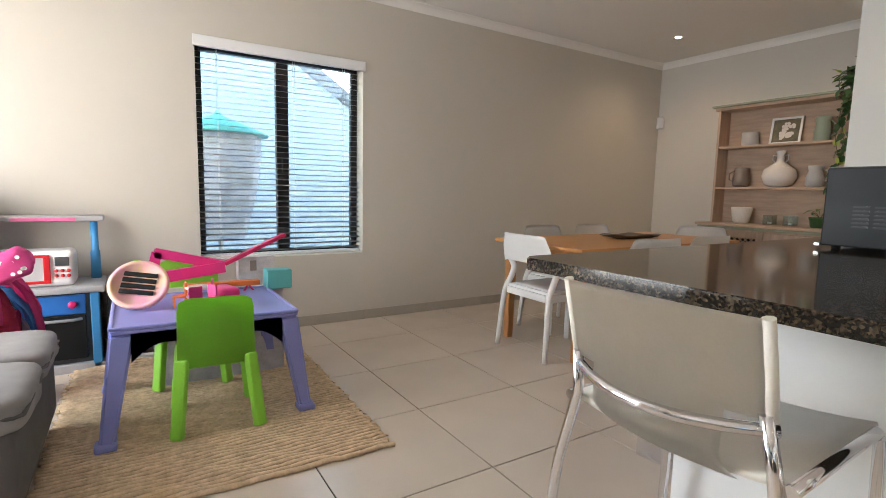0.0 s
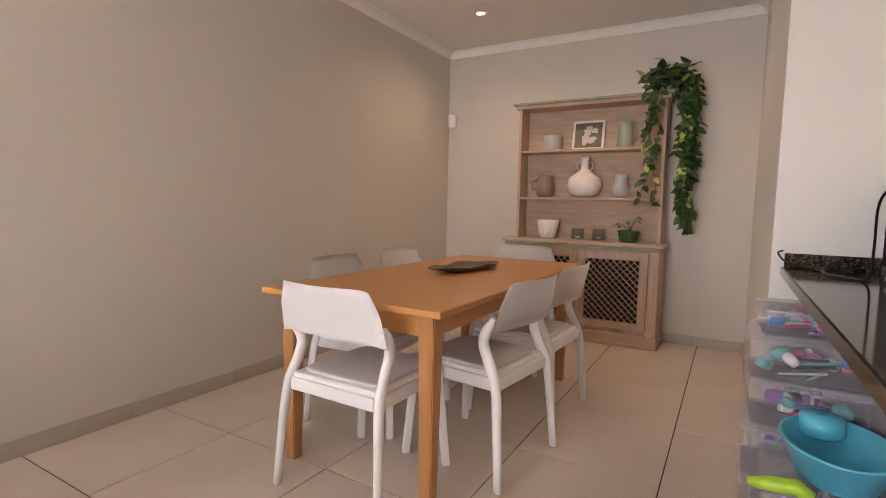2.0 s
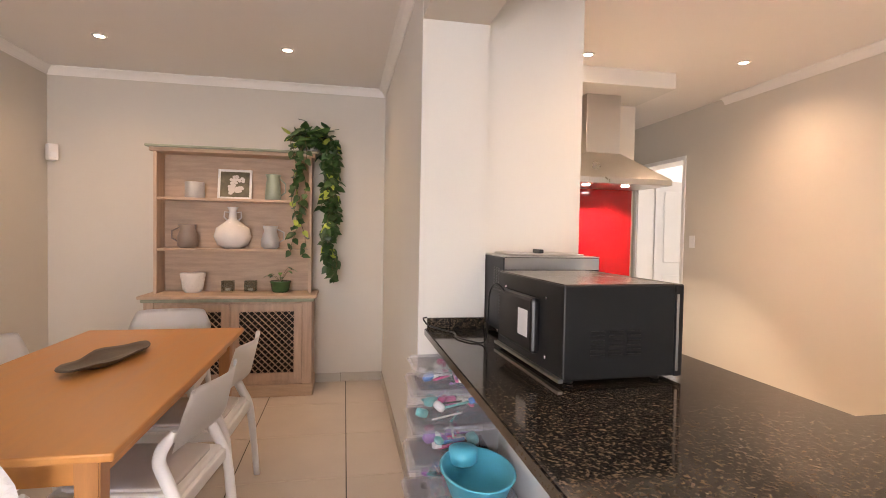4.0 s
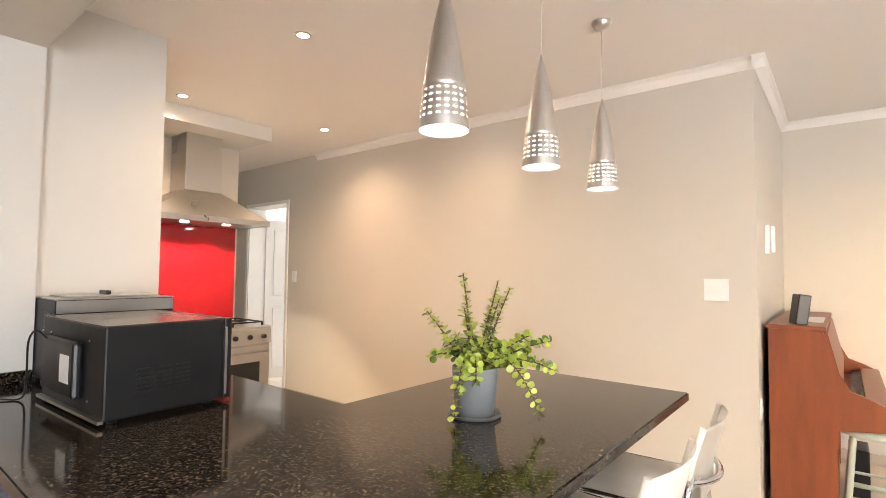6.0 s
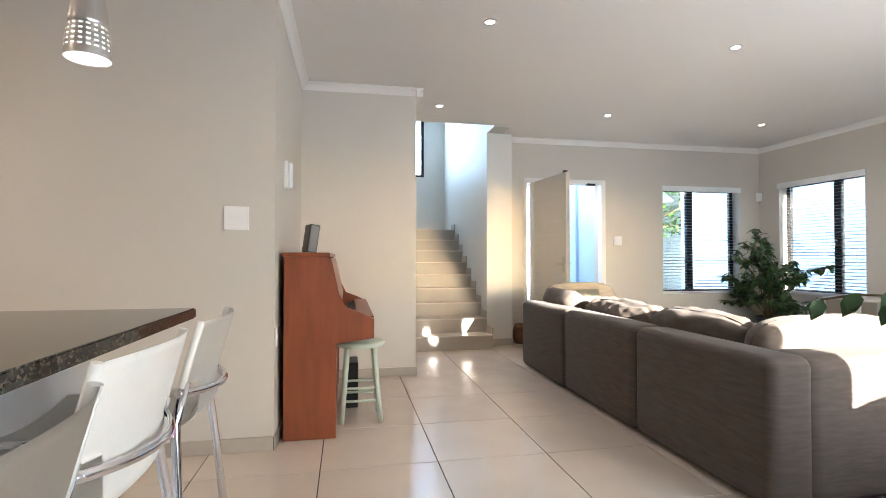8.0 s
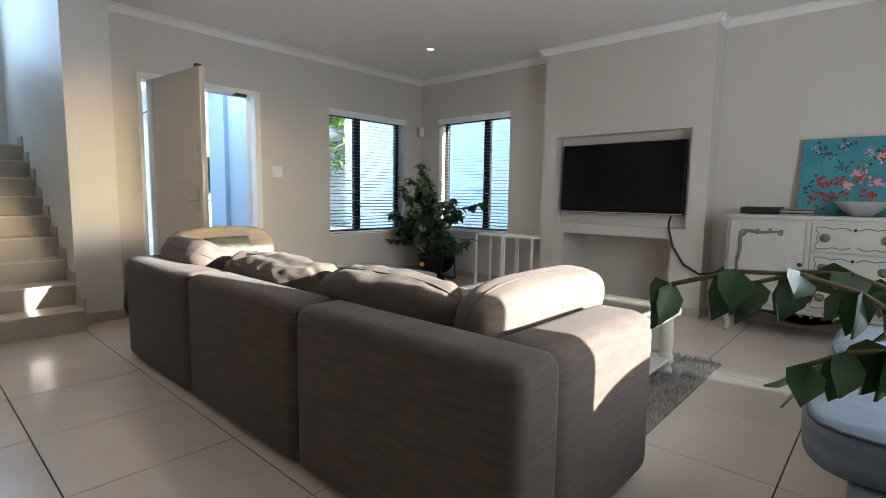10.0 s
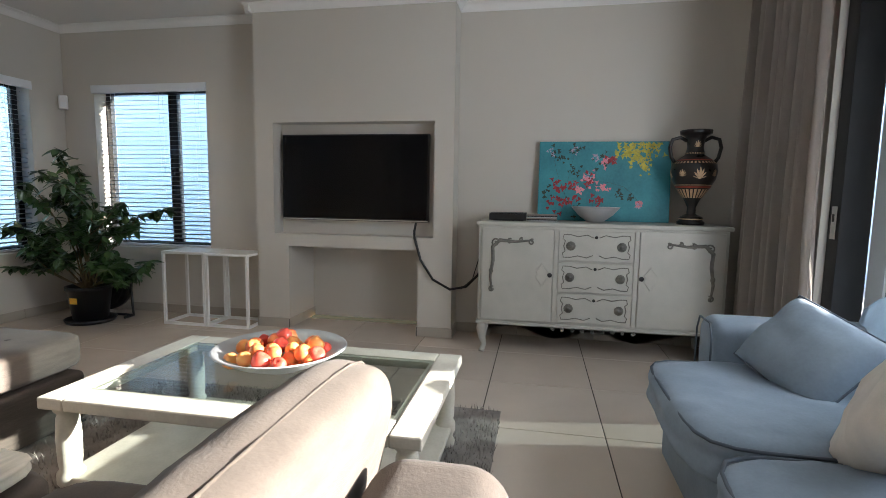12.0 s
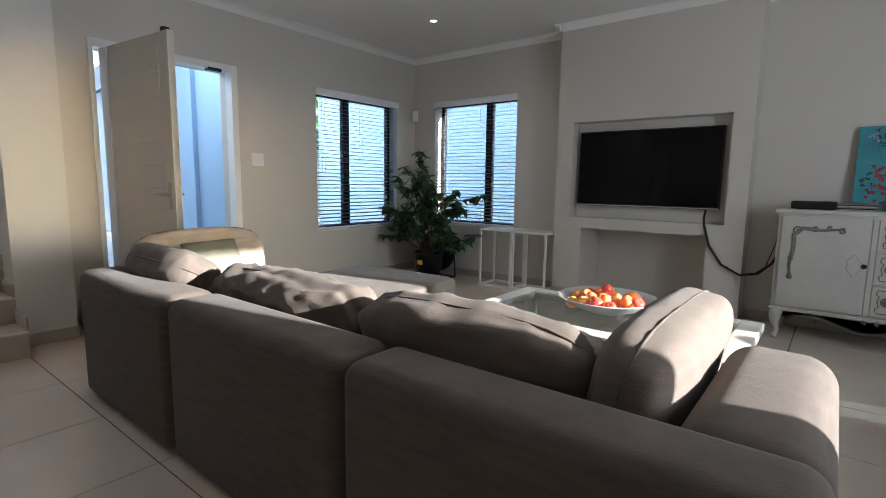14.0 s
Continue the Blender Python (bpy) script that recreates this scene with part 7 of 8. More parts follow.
part("fall_board", B((0.36, 0.46, py0 + 0.035, py1 - 0.035, 0.70, 0.715), bevel=0.003), MAHOG, pn)
bm = bmesh.new()
r = box(bm, 0.615, 0.635, py0 + 0.035, py1 - 0.035, 0.78, 1.065)
for v in r["verts"]:
    v.co.x += (v.co.z - 1.065) * 0.22
part("music_desk", bm, MAHOG, pn)
rd = thing("desk_radio", pose(0.75, -2.25, 1.10, 0, -8, 20), "small black radio standing on the piano", "radio")
part("body", B((-0.03, 0.03, -0.06, 0.06, 0.0, 0.17), bevel=0.006), BLACK, rd)
part("screen", B((-0.033, -0.0305, -0.045, 0.045, 0.06, 0.15)), SCREEN, rd)
tagged(part("sheet_music", B((0.64, 0.80, -2.85, -2.45, 1.1005, 1.106)), PAPER), "loose sheet music lying on the piano", "paper")
MINT = material("mint_painted_wood", (0.50, 0.56, 0.47), 0.5, tone=0.06, scale=10, fine=100)
sl = thing("wooden_stool", pose(0.43, -2.52, 0), "pale mint painted round wooden stool by the piano", "stool")
bm = bmesh.new()
lathe(bm, [(0.13, 0.478), (0.155, 0.482), (0.16, 0.495), (0.157, 0.508), (0.14, 0.514), (0.001, 0.512)], 28)
part("seat", bm, MINT, sl)
for sx in (-1, 1):
    for sy in (-1, 1):
        bm = bmesh.new()
        sweep(bm, [(sx * 0.085, sy * 0.085, 0.48), (sx * 0.125, sy * 0.125, 0.0)], [0.016, 0.018], 10)
        part("leg", bm, MINT, sl)
for z, k in ((0.14, 0.113), (0.22, 0.106)):
    for s in (-1, 1):
        bm = bmesh.new()
        sweep(bm, [(-k, s * k, z), (k, s * k, z)], 0.009, 8)
        sweep(bm, [(s * k, -k, z + 0.03), (s * k, k, z + 0.03)], 0.009, 8)
        part("rung", bm, MINT, sl)
bk = thing("dark_bag", pose(0.49, -2.86, 0), "dark folder standing on the floor behind the stool", "folder")
part("body", B((-0.05, 0.05, -0.12, 0.12, 0, 0.32), bevel=0.008), BLACK, bk)
WICK = material("brown_wicker", (0.17, 0.085, 0.04), 0.7, tone=0.3, scale=30, fine=200, bump=0.6)
bsk = thing("wicker_basket", pose(-1.62, -5.08, 0), "small round brown wicker basket on the floor", "basket")
bm = bmesh.new()
lathe(bm, [(0.07, 0), (0.09, 0.05), (0.098, 0.12), (0.085, 0.2), (0.075, 0.24), (0.07, 0.235), (0.001, 0.2)], 20)
part("body", bm, WICK, bsk)

# ---- storage boxes below the worktop ----
CLEAR_BOX = milky_plastic("clear_box_plastic", 0.07)
CLEAR_LID = milky_plastic("milky_lid_plastic", 0.26)
PURPLE = material("purple_plastic", (0.30, 0.13, 0.42), 0.4, tone=0.1)
HOT = material("hot_pink_plastic", (0.72, 0.03, 0.20), 0.35, tone=0.08)
PINKP = material("pink_plastic", (0.75, 0.16, 0.36), 0.35, tone=0.08)
CYAN = material("cyan_plastic", (0.07, 0.52, 0.70), 0.35, tone=0.06)
TURQ = material("turquoise_plastic", (0.10, 0.45, 0.45), 0.4, tone=0.06)
LIMEP = material("lime_plastic", (0.38, 0.62, 0.05), 0.4, tone=0.08)
cloth_red = material("red_card", (0.36, 0.02, 0.03), 0.5, tone=0.1)
ORANGE = material("orange_plastic", (0.75, 0.18, 0.03), 0.4, tone=0.06)
BLUEP = material("blue_plastic", (0.02, 0.16, 0.50), 0.4, tone=0.06)
TOYS = (PURPLE, HOT, PINKP, WHITE_PLASTIC, BLUEP, BLACK_METAL, WHITE_PLASTIC, TURQ)
rng = random.Random(40)


def clear_bin(x, y, z, rz, w, d, h):
    b = thing("storage_box", pose(x, y, z, 0, 0, rz), "clear plastic storage box full of small toys", "storage box", "clear toy boxes")
    t = 0.003
    part("tub", B((-w / 2, w / 2, -d / 2, d / 2, 0.0, t), (-w / 2, -w / 2 + t, -d / 2, d / 2, t, h), (w / 2 - t, w / 2, -d / 2, d / 2, t, h),
                  (-w / 2 + t, w / 2 - t, -d / 2, -d / 2 + t, t, h), (-w / 2 + t, w / 2 - t, d / 2 - t, d / 2, t, h)), CLEAR_BOX, b)
    part("lid", B((-w / 2 - 0.016, w / 2 + 0.016, -d / 2 - 0.016, d / 2 + 0.016, h - 0.012, h - 0.004), (-w / 2 - 0.006, w / 2 + 0.006, -d / 2 - 0.006, d / 2 + 0.006, h - 0.004, h + 0.012), bevel=0.003), CLEAR_LID, b, "milky clear lid")
    for k in range(26):
        bm = bmesh.new()
        if k % 2:
            L = rng.uniform(0.05, min(0.075, d / 2 - 0.06))
            r = rng.uniform(0.004, 0.008)
            sweep(bm, [(0, -L, 0), (0, L * 0.85, 0), (0, L, 0)], [r, r, r * 0.3], 7)
            m = pose(rng.uniform(-w / 2 + 0.04, w / 2 - 0.04), rng.uniform(-0.06, 0.06), 0.014 + rng.uniform(0.0, h * 0.45), rng.uniform(-8, 8), 0, rng.choice((0, 90)) * (0.9 if w < 0.3 else 1) + rng.uniform(-25, 25))
            name = "pencil"
        else:
            q = rng.uniform(0.016, 0.032)
            puff(bm, q * 2.2, q * 1.6, q * 1.5, power=rng.choice((2.2, 3.0, 5.0)), n=3)
            m = pose(rng.uniform(-w / 2 + 0.04, w / 2 - 0.04), rng.uniform(-d / 2 + 0.04, d / 2 - 0.04), 0.008 + q + rng.uniform(0.0, h * 0.35), rng.uniform(-30, 30), rng.uniform(-30, 30), rng.uniform(0, 360))
            name = "toy"
        part(name, bm, TOYS[rng.randrange(len(TOYS))], b, at=m)


for x, y, z, rz, w_, d_, h_ in ((3.105, 0.855, 0.0, 1, 0.28, 0.37, 0.17), (3.11, 0.86, 0.183, -2, 0.28, 0.36, 0.17), (3.11, 0.85, 0.366, 1, 0.28, 0.36, 0.15), (3.115, 0.855, 0.529, -1, 0.27, 0.36, 0.14),
                                (3.11, 0.855, 0.682, 2, 0.27, 0.32, 0.075), (2.74, 0.83, 0.0, 3, 0.38, 0.34, 0.16), (2.74, 0.83, 0.173, -2, 0.37, 0.32, 0.15)):
    clear_bin(x, y, z, rz, w_, d_, h_)
tub = thing("toy_basin", pose(2.76, 0.82, 0.336), "bright turquoise plastic basin on the toy boxes", "basin")
bm = bmesh.new()
lathe(bm, [(0.12, 0.0), (0.14, 0.005), (0.19, 0.10), (0.20, 0.105), (0.185, 0.108), (0.135, 0.012), (0.001, 0.01)], 28)
for v in bm.verts:
    v.co.y *= 0.72
part("bowl", bm, CYAN, tub)
bm = bmesh.new()
lathe(bm, [(0.05, 0.06), (0.06, 0.07), (0.06, 0.12), (0.02, 0.13)], 18, (0.15, 0.02, 0))
part("spout", bm, CYAN, tub)
cr = thing("open_toy_crate", pose(2.05, 0.955, 0, 0, 0, 4), "open milky plastic crate packed with toys and boxes", "storage box")
part("tub", B((-0.20, 0.20, -0.15, 0.15, 0.0, 0.004), (-0.20, -0.196, -0.15, 0.15, 0.004, 0.24), (0.196, 0.20, -0.15, 0.15, 0.004, 0.24), (-0.196, 0.196, -0.15, -0.146, 0.004, 0.24), (-0.196, 0.196, 0.146, 0.15, 0.004, 0.24)), CLEAR_BOX, cr)
bm = bmesh.new()
sweep(bm, [(-0.202, -0.152, 0.24), (0.202, -0.152, 0.24), (0.202, 0.152, 0.24), (-0.202, 0.152, 0.24)], 0.008, 8, True)
part("rim", bm, CLEAR_BOX, cr)
GOLDB = material("gold_patterned_card", (0.34, 0.22, 0.07), 0.45, tone=0.3, scale=60, second=(0.10, 0.06, 0.02))
part("gold_box", B((-0.15, -0.02, 0.02, 0.12, 0.10, 0.275), bevel=0.003), GOLDB, cr, "gold patterned card box", at=pose(0, 0, 0, 6, 0, -8))
part("red_box", B((-0.02, 0.07, 0.03, 0.12, 0.05, 0.25), bevel=0.003), cloth_red, cr, "red card box")
part("lilac_box", B((-0.18, -0.02, -0.12, 0.0, 0.004, 0.20), bevel=0.006), PURPLE, cr)
part("white_strip", B((-0.03, 0.19, 0.095, 0.115, 0.245, 0.262), bevel=0.003), WHITE_PLASTIC, cr, at=pose(0, 0, 0, 0, 0, -6))
part("filler", B((0.0, 0.19, -0.14, 0.02, 0.004, 0.19), bevel=0.01), HOT, cr)
car = thing("toy_car", pose(2.27, 0.93, 0.262, 0, -12, 158), "hot pink toy convertible lying on the toy crate", "toy car")
bm = bmesh.new()
vs = puff(bm, 0.36, 0.17, 0.105, power=4.5, n=12)
for v in vs:
    u = v.co.x / 0.18
    if v.co.z > 0:
        v.co.z *= 1.0 - 0.45 * max(0.0, u) ** 1.5
    v.co.y *= 1 - 0.16 * max(0.0, u) ** 2
    if -0.75 < u < 0.10 and v.co.z > 0.01 and abs(v.co.y) < 0.062:
        v.co.z = 0.012
part("body", bm, HOT, car)
part("cabin_floor", B((-0.115, 0.01, -0.055, 0.055, 0.0135, 0.020), bevel=0.002), BLACK, car, "black seat well")
bm = bmesh.new()
bar(bm, (0.03, -0.058, 0.045), (-0.005, -0.052, 0.085), 0.006, 0.006)
bar(bm, (0.03, 0.058, 0.045), (-0.005, 0.052, 0.085), 0.006, 0.006)
bar(bm, (-0.005, -0.055, 0.085), (-0.005, 0.055, 0.085), 0.006, 0.006)
part("windscreen_frame", bm, BLACK, car)
for sy in (-1, 1):
    part("headlight", B((0.125, 0.160, sy * 0.045, sy * 0.068, 0.005, 0.024), bevel=0.006), STONE_G, car, "silver headlight")
    for x in (-0.11, 0.11):
        bm = bmesh.new()
        lathe(bm, [(0.012, -0.013), (0.034, -0.013), (0.036, 0.0), (0.034, 0.013), (0.012, 0.013)], 18)
        part("wheel", bm, BLACK, car, at=pose(x, sy * 0.078, -0.035, 90, 0, 0))
part("grille", B((0.162, 0.172, -0.05, 0.05, -0.025, 0.0), bevel=0.004), BLACK, car)
bp = thing("blue_toy_case", pose(2.56, 0.88, 0), "blue plastic toy case standing beside the crate", "toy case")
part("case", B((-0.035, 0.035, -0.10, 0.10, 0.0, 0.31), bevel=0.012), BLUEP, bp)
lt = thing("lime_toy", pose(2.585, 0.95, 0.335), "lime green soft toy beside the basin", "toy")
bm = bmesh.new()
sweep(bm, [(0.0, -0.06, 0.0), (0.01, -0.02, 0.015), (0.0, 0.04, 0.012), (0.01, 0.09, 0.0)], [0.016, 0.024, 0.022, 0.012], 10)
part("body", bm, LIMEP, lt)

# ---- play corner ----
JUTE = material("braided_jute", (0.64, 0.49, 0.33), 0.95, tone=0.2, scale=30, fine=70, bump=0.6, second=(0.36, 0.26, 0.16))
jr = thing("jute_rug", pose(0.375, 2.50, 0, 0, 0, -1.0), "woven natural jute rug under the play table", "rug")
rng = random.Random(4)
bm = bmesh.new()
n = 66
for k in range(n):
    y = -0.84 + 1.70 * k / n
    pts = []
    for q in range(40):
        x = -0.62 + 1.24 * q / 39 + (0.012 * rng.uniform(-1, 1) if q in (0, 39) else 0)
        pts.append((x, y + 0.004 * math.sin(q * 0.9 + k) + 0.003 * rng.uniform(-1, 1), 0.009 + 0.0022 * math.sin(q * 3.14 + k * 3.14) + 0.0012 * rng.uniform(-1, 1) + (0.05 * max(0, (k - 58) / 8) * math.sin(q * 0.16) ** 2 * (1 if k < 64 else 0.5) if q < 20 else 0)))
    sweep(bm, pts, 0.0108, 6)
part("braid", bm, JUTE, jr)
bm = bmesh.new()
for k in range(50):
    y = -0.84 + 1.7 * rng.random()
    s = rng.choice((-1, 1))
    sweep(bm, [(s * 0.62, y, 0.010), (s * (0.63 + 0.015 * rng.random()), y + rng.uniform(-0.01, 0.01), 0.004)], 0.003, 5)
part("frayed_edge", bm, JUTE, jr)

LAVEN = material("lavender_plastic", (0.25, 0.27, 0.62), 0.42, tone=0.05, scale=5, fine=140, bump=0.03)
pt = thing("play_table", pose(0.36, 2.49, 0.018), "lavender moulded plastic play table with rounded legs", "table")
part("top", B((-0.375, 0.375, -0.335, 0.335, 0.455, 0.485), bevel=0.02, seg=3), LAVEN, pt)
part("rim", B((-0.375, 0.375, -0.335, -0.318, 0.478, 0.492), (-0.375, 0.375, 0.318, 0.335, 0.478, 0.492), (-0.375, -0.358, -0.318, 0.318, 0.478, 0.492), (0.358, 0.375, -0.318, 0.318, 0.478, 0.492), bevel=0.005), LAVEN, pt)
bm = bmesh.new()
for s in (-1, 1):
    for axis in (0, 1):
        n = 24
        L = 0.30 if axis == 0 else 0.27
        off = s * (0.328 if axis == 0 else 0.368)
        up, lo = [], []
        for k in range(n + 1):
            u = 2 * k / n - 1
            z = 0.455 - 0.045 - 0.07 * max(0, abs(u) - 0.62) ** 1.7 / 0.38 ** 1.7
            p = (u * L, off) if axis == 0 else (off, u * L)
            up.append(bm.verts.new((*p, 0.468)))
            lo.append(bm.verts.new((*p, z)))
        for k in range(n):
            bm.faces.new((up[k], up[k + 1], lo[k + 1], lo[k]))
bmesh.ops.solidify(bm, geom=list(bm.faces), thickness=0.008)
part("apron", bm, LAVEN, pt)
for sx in (-1, 1):
    for sy in (-1, 1):
        bm = bmesh.new()
        r = box(bm, -0.045, 0.045, -0.045, 0.045, 0.0, 0.46)
        for v in r["verts"]:
            low = v.co.z < 0.1
            k = 0.62 if low else 1.0
            v.co.x = v.co.x * k + sx * (0.40 if low else 0.33)
            v.co.y = v.co.y * k + sy * (0.335 if low else 0.285)
        bmesh.ops.bevel(bm, geom=list(bm.edges), offset=0.012, segments=3, affect="EDGES")
        part("leg", bm, LAVEN, pt)
        part("foot", B((sx * 0.40 - 0.04, sx * 0.40 + 0.04, sy * 0.335 - 0.04, sy * 0.335 + 0.04, 0.0, 0.032), bevel=0.01), LAVEN, pt)

GREENP = material("green_plastic", (0.27, 0.66, 0.06), 0.42, tone=0.06, scale=6, fine=140)


def play_chair(m):
    """Small moulded chair; it faces +y."""
    c = thing("play_chair", m, "bright green moulded plastic children's chair", "chair", "green play chairs")
    part("seat", B((-0.15, 0.15, -0.12, 0.15, 0.255, 0.285), bevel=0.012, seg=3), GREENP, c)
    bm = bmesh.new()
    outline = [(-0.155, 0.27), (0.155, 0.27), (0.15, 0.50), (0.142, 0.535), (0.11, 0.55), (-0.11, 0.55), (-0.142, 0.535), (-0.15, 0.50)]
    bm.faces.new([bm.verts.new((x, -0.135 - (z - 0.27) * 0.10, z)) for x, z in outline])
    bmesh.ops.solidify(bm, geom=list(bm.faces), thickness=0.02)
    bmesh.ops.bevel(bm, geom=list(bm.edges), offset=0.006, segments=2, affect="EDGES")
    part("backrest", bm, GREENP, c)
    bm = bmesh.new()
    outline = [(-0.10, 0.34), (0.10, 0.34), (0.098, 0.46), (0.08, 0.50), (0.04, 0.515), (-0.04, 0.515), (-0.08, 0.50), (-0.098, 0.46)]
    bm.faces.new([bm.verts.new((x, -0.157 - (z - 0.27) * 0.10, z)) for x, z in outline])
    bmesh.ops.solidify(bm, geom=list(bm.faces), thickness=0.01)
    part("back_panel", bm, GREENP, c)
    for sx in (-1, 1):
        for y0, y1 in ((-0.13, -0.185), (0.13, 0.165)):
            bm = bmesh.new()
            bar(bm, (sx * 0.165, y1, 0.0), (sx * 0.135, y0, 0.30), 0.05, 0.04, 0.009)
            part("leg", bm, GREENP, c)
    return c


pc = play_chair(pose(0.385, 2.275, 0.018, 0, 0, -4) @ Matrix.Diagonal((1, 1, 1.08, 1)))
copy_thing(pc, pose(0.34, 2.86, 0.018, 0, 0, 176) @ Matrix.Diagonal((1, 1, 1.08, 1)))

# toys on the play table
PZ = 0.018 + 0.492
bd = thing("toy_drawing_board", pose(0.10, 2.52, PZ + 0.105, 52, 8, -14), "round drawing toy with a rainbow rim", "toy")
bm = bmesh.new()
lathe(bm, [(0.115, -0.008), (0.125, -0.004), (0.125, 0.008), (0.105, 0.012), (0.105, 0.006), (0.001, 0.006)], 32)
part("rim", bm, material("rainbow_rim", (0.75, 0.20, 0.45), 0.4, tone=0.4, scale=7, second=(0.70, 0.62, 0.10)), bd, "pink and yellow rainbow rim")
bm = bmesh.new()
for k in range(4):
    box(bm, -0.07, 0.07, -0.055 + k * 0.03, -0.032 + k * 0.03, 0.0065, 0.015, bevel=0.004)
part("dark_roller", bm, BLACK_METAL, bd)
ts = thing("doll_table_set", pose(0.34, 2.42, PZ), "pink doll's house table with little chairs", "toy")
bm = bmesh.new()
lathe(bm, [(0.03, 0), (0.008, 0.012), (0.008, 0.085), (0.06, 0.088), (0.06, 0.095), (0.001, 0.096)], 22)
part("table", bm, WHITE_PLASTIC, ts)
for k, (x, y, a, m_) in enumerate(((-0.08, 0.03, 90, ORANGE), (-0.03, -0.09, 10, HOT), (0.07, -0.07, -60, HOT), (0.09, 0.05, -100, PINKP))):
    bm = B((-0.028, 0.028, -0.025, 0.028, 0.045, 0.053), (-0.028, 0.028, -0.03, -0.022, 0.053, 0.115), (-0.028, -0.02, -0.03, -0.022, 0, 0.045), (0.02, 0.028, -0.03, -0.022, 0, 0.045), (-0.028, -0.02, 0.02, 0.028, 0, 0.045), (0.02, 0.028, 0.02, 0.028, 0, 0.045))
    part("chair", bm, m_, ts, at=pose(x, y, 0, 0, 0, a))
bm = bmesh.new()
puff(bm, 0.09, 0.16, 0.09, power=5, n=6)
part("sofa", bm, HOT, ts, at=pose(0.11, -0.01, 0.046, 0, 0, 20))
dh = thing("doll_house", pose(0.46, 2.93, 0), "pink and grey folding doll's house on the floor", "toy house")
part("base", B((-0.30, 0.36, -0.15, 0.16, 0.0, 0.50), bevel=0.004), material("grey_print_panel", (0.50, 0.48, 0.50), 0.5, tone=0.25, scale=14, second=(0.32, 0.30, 0.36)), dh)
bm = bmesh.new()
bar(bm, (-0.33, -0.05, 0.50), (-0.27, -0.05, 0.72), 0.03, 0.05)
bar(bm, (-0.28, -0.05, 0.72), (0.06, -0.05, 0.63), 0.03, 0.05)
bar(bm, (-0.28, -0.08, 0.585), (0.06, -0.06, 0.625), 0.03, 0.06)
bar(bm, (-0.28, 0.10, 0.70), (0.06, 0.10, 0.62), 0.03, 0.05)
part("pink_roof", bm, HOT, dh)
bm = bmesh.new()
bar(bm, (0.06, -0.05, 0.64), (0.40, -0.05, 0.80), 0.05, 0.022, 0.004)
part("red_roof", bm, material("dark_pink_roof", (0.50, 0.01, 0.09), 0.4, tone=0.1), dh)
part("gable_wall", B((0.14, 0.34, -0.04, 0.06, 0.50, 0.67)), material("printed_wall", (0.60, 0.57, 0.56), 0.5, tone=0.15, scale=20, second=(0.42, 0.38, 0.40)), dh)
part("window", B((0.20, 0.235, -0.045, -0.041, 0.59, 0.65)), BROWN_G, dh)
part("balcony", B((-0.16, 0.22, -0.21, -0.15, 0.535, 0.56), bevel=0.003), ORANGE, dh)
bm = bmesh.new()
for x in (-0.12, 0.16):
    bar(bm, (x - 0.02, -0.18, 0.50), (x, -0.18, 0.54), 0.01, 0.01)
    bar(bm, (x + 0.03, -0.18, 0.50), (x, -0.18, 0.54), 0.01, 0.01)
part("balcony_strut", bm, HOT, dh)
part("teal_cupboard", B((0.26, 0.40, -0.20, -0.09, 0.50, 0.61), bevel=0.006), TURQ, dh, "turquoise toy cupboard")

# toy kitchen
GREYP = material("grey_plastic", (0.40, 0.40, 0.41), 0.45, tone=0.06)
DGREY = material("dark_grey_plastic", (0.055, 0.057, 0.06), 0.5, tone=0.1)
SKYB = material("sky_blue_plastic", (0.05, 0.30, 0.62), 0.4, tone=0.05)
tk = thing("toy_kitchen", pose(0, 0, 0), "grey and blue plastic toy kitchen against the wall", "toy kitchen")
part("body", B((-0.56, -0.10, 3.30, 3.62, 0.05, 0.46), bevel=0.01), DGREY, tk)
part("worktop", B((-0.60, -0.06, 3.26, 3.64, 0.46, 0.50), bevel=0.012), GREYP, tk)
part("side_unit", B((-0.06, 0.22, 3.34, 3.63, 0.0, 0.46), bevel=0.01), DGREY, tk)
part("side_top", B((-0.06, 0.24, 3.32, 3.64, 0.461, 0.50), bevel=0.012), GREYP, tk)
part("oven_panel", B((-0.50, -0.16, 3.285, 3.30, 0.34, 0.45), bevel=0.004), BLUEP, tk)
part("oven_door", B((-0.50, -0.16, 3.28, 3.30, 0.08, 0.33), bevel=0.006), BLACK_METAL, tk)
bm = bmesh.new()
sweep(bm, [(-0.48, 3.285, 0.31), (-0.46, 3.255, 0.312), (-0.22, 3.255, 0.312), (-0.18, 3.285, 0.31)], 0.009, 8)
part("oven_handle", bm, GREYP, tk)
for x in (-0.22,):
    bm = bmesh.new()
    lathe(bm, [(0.022, 0), (0.02, 0.014), (0.004, 0.016)], 16)
    part("knob", bm, HOT, tk, at=pose(x, 3.285, 0.395, 90, 0, 0))
for x in (-0.115, -0.58):
    part("blue_post", B((x - 0.022, x + 0.022, 3.27, 3.32, 0.02, 0.46), bevel=0.006), SKYB, tk)
    bm = bmesh.new()
    sweep(bm, [(x, 3.56, 0.50), (x, 3.56, 0.66), (x, 3.56, 0.68), (x, 3.56, 0.85)], [0.028, 0.026, 0.02, 0.02], 12)
    part("upper_post", bm, SKYB, tk)
part("top_shelf", B((-0.66, -0.06, 3.50, 3.64, 0.85, 0.885), bevel=0.01), GREYP, tk)
part("shelf_strip", B((-0.50, -0.20, 3.496, 3.50, 0.855, 0.872)), PINKP, tk)
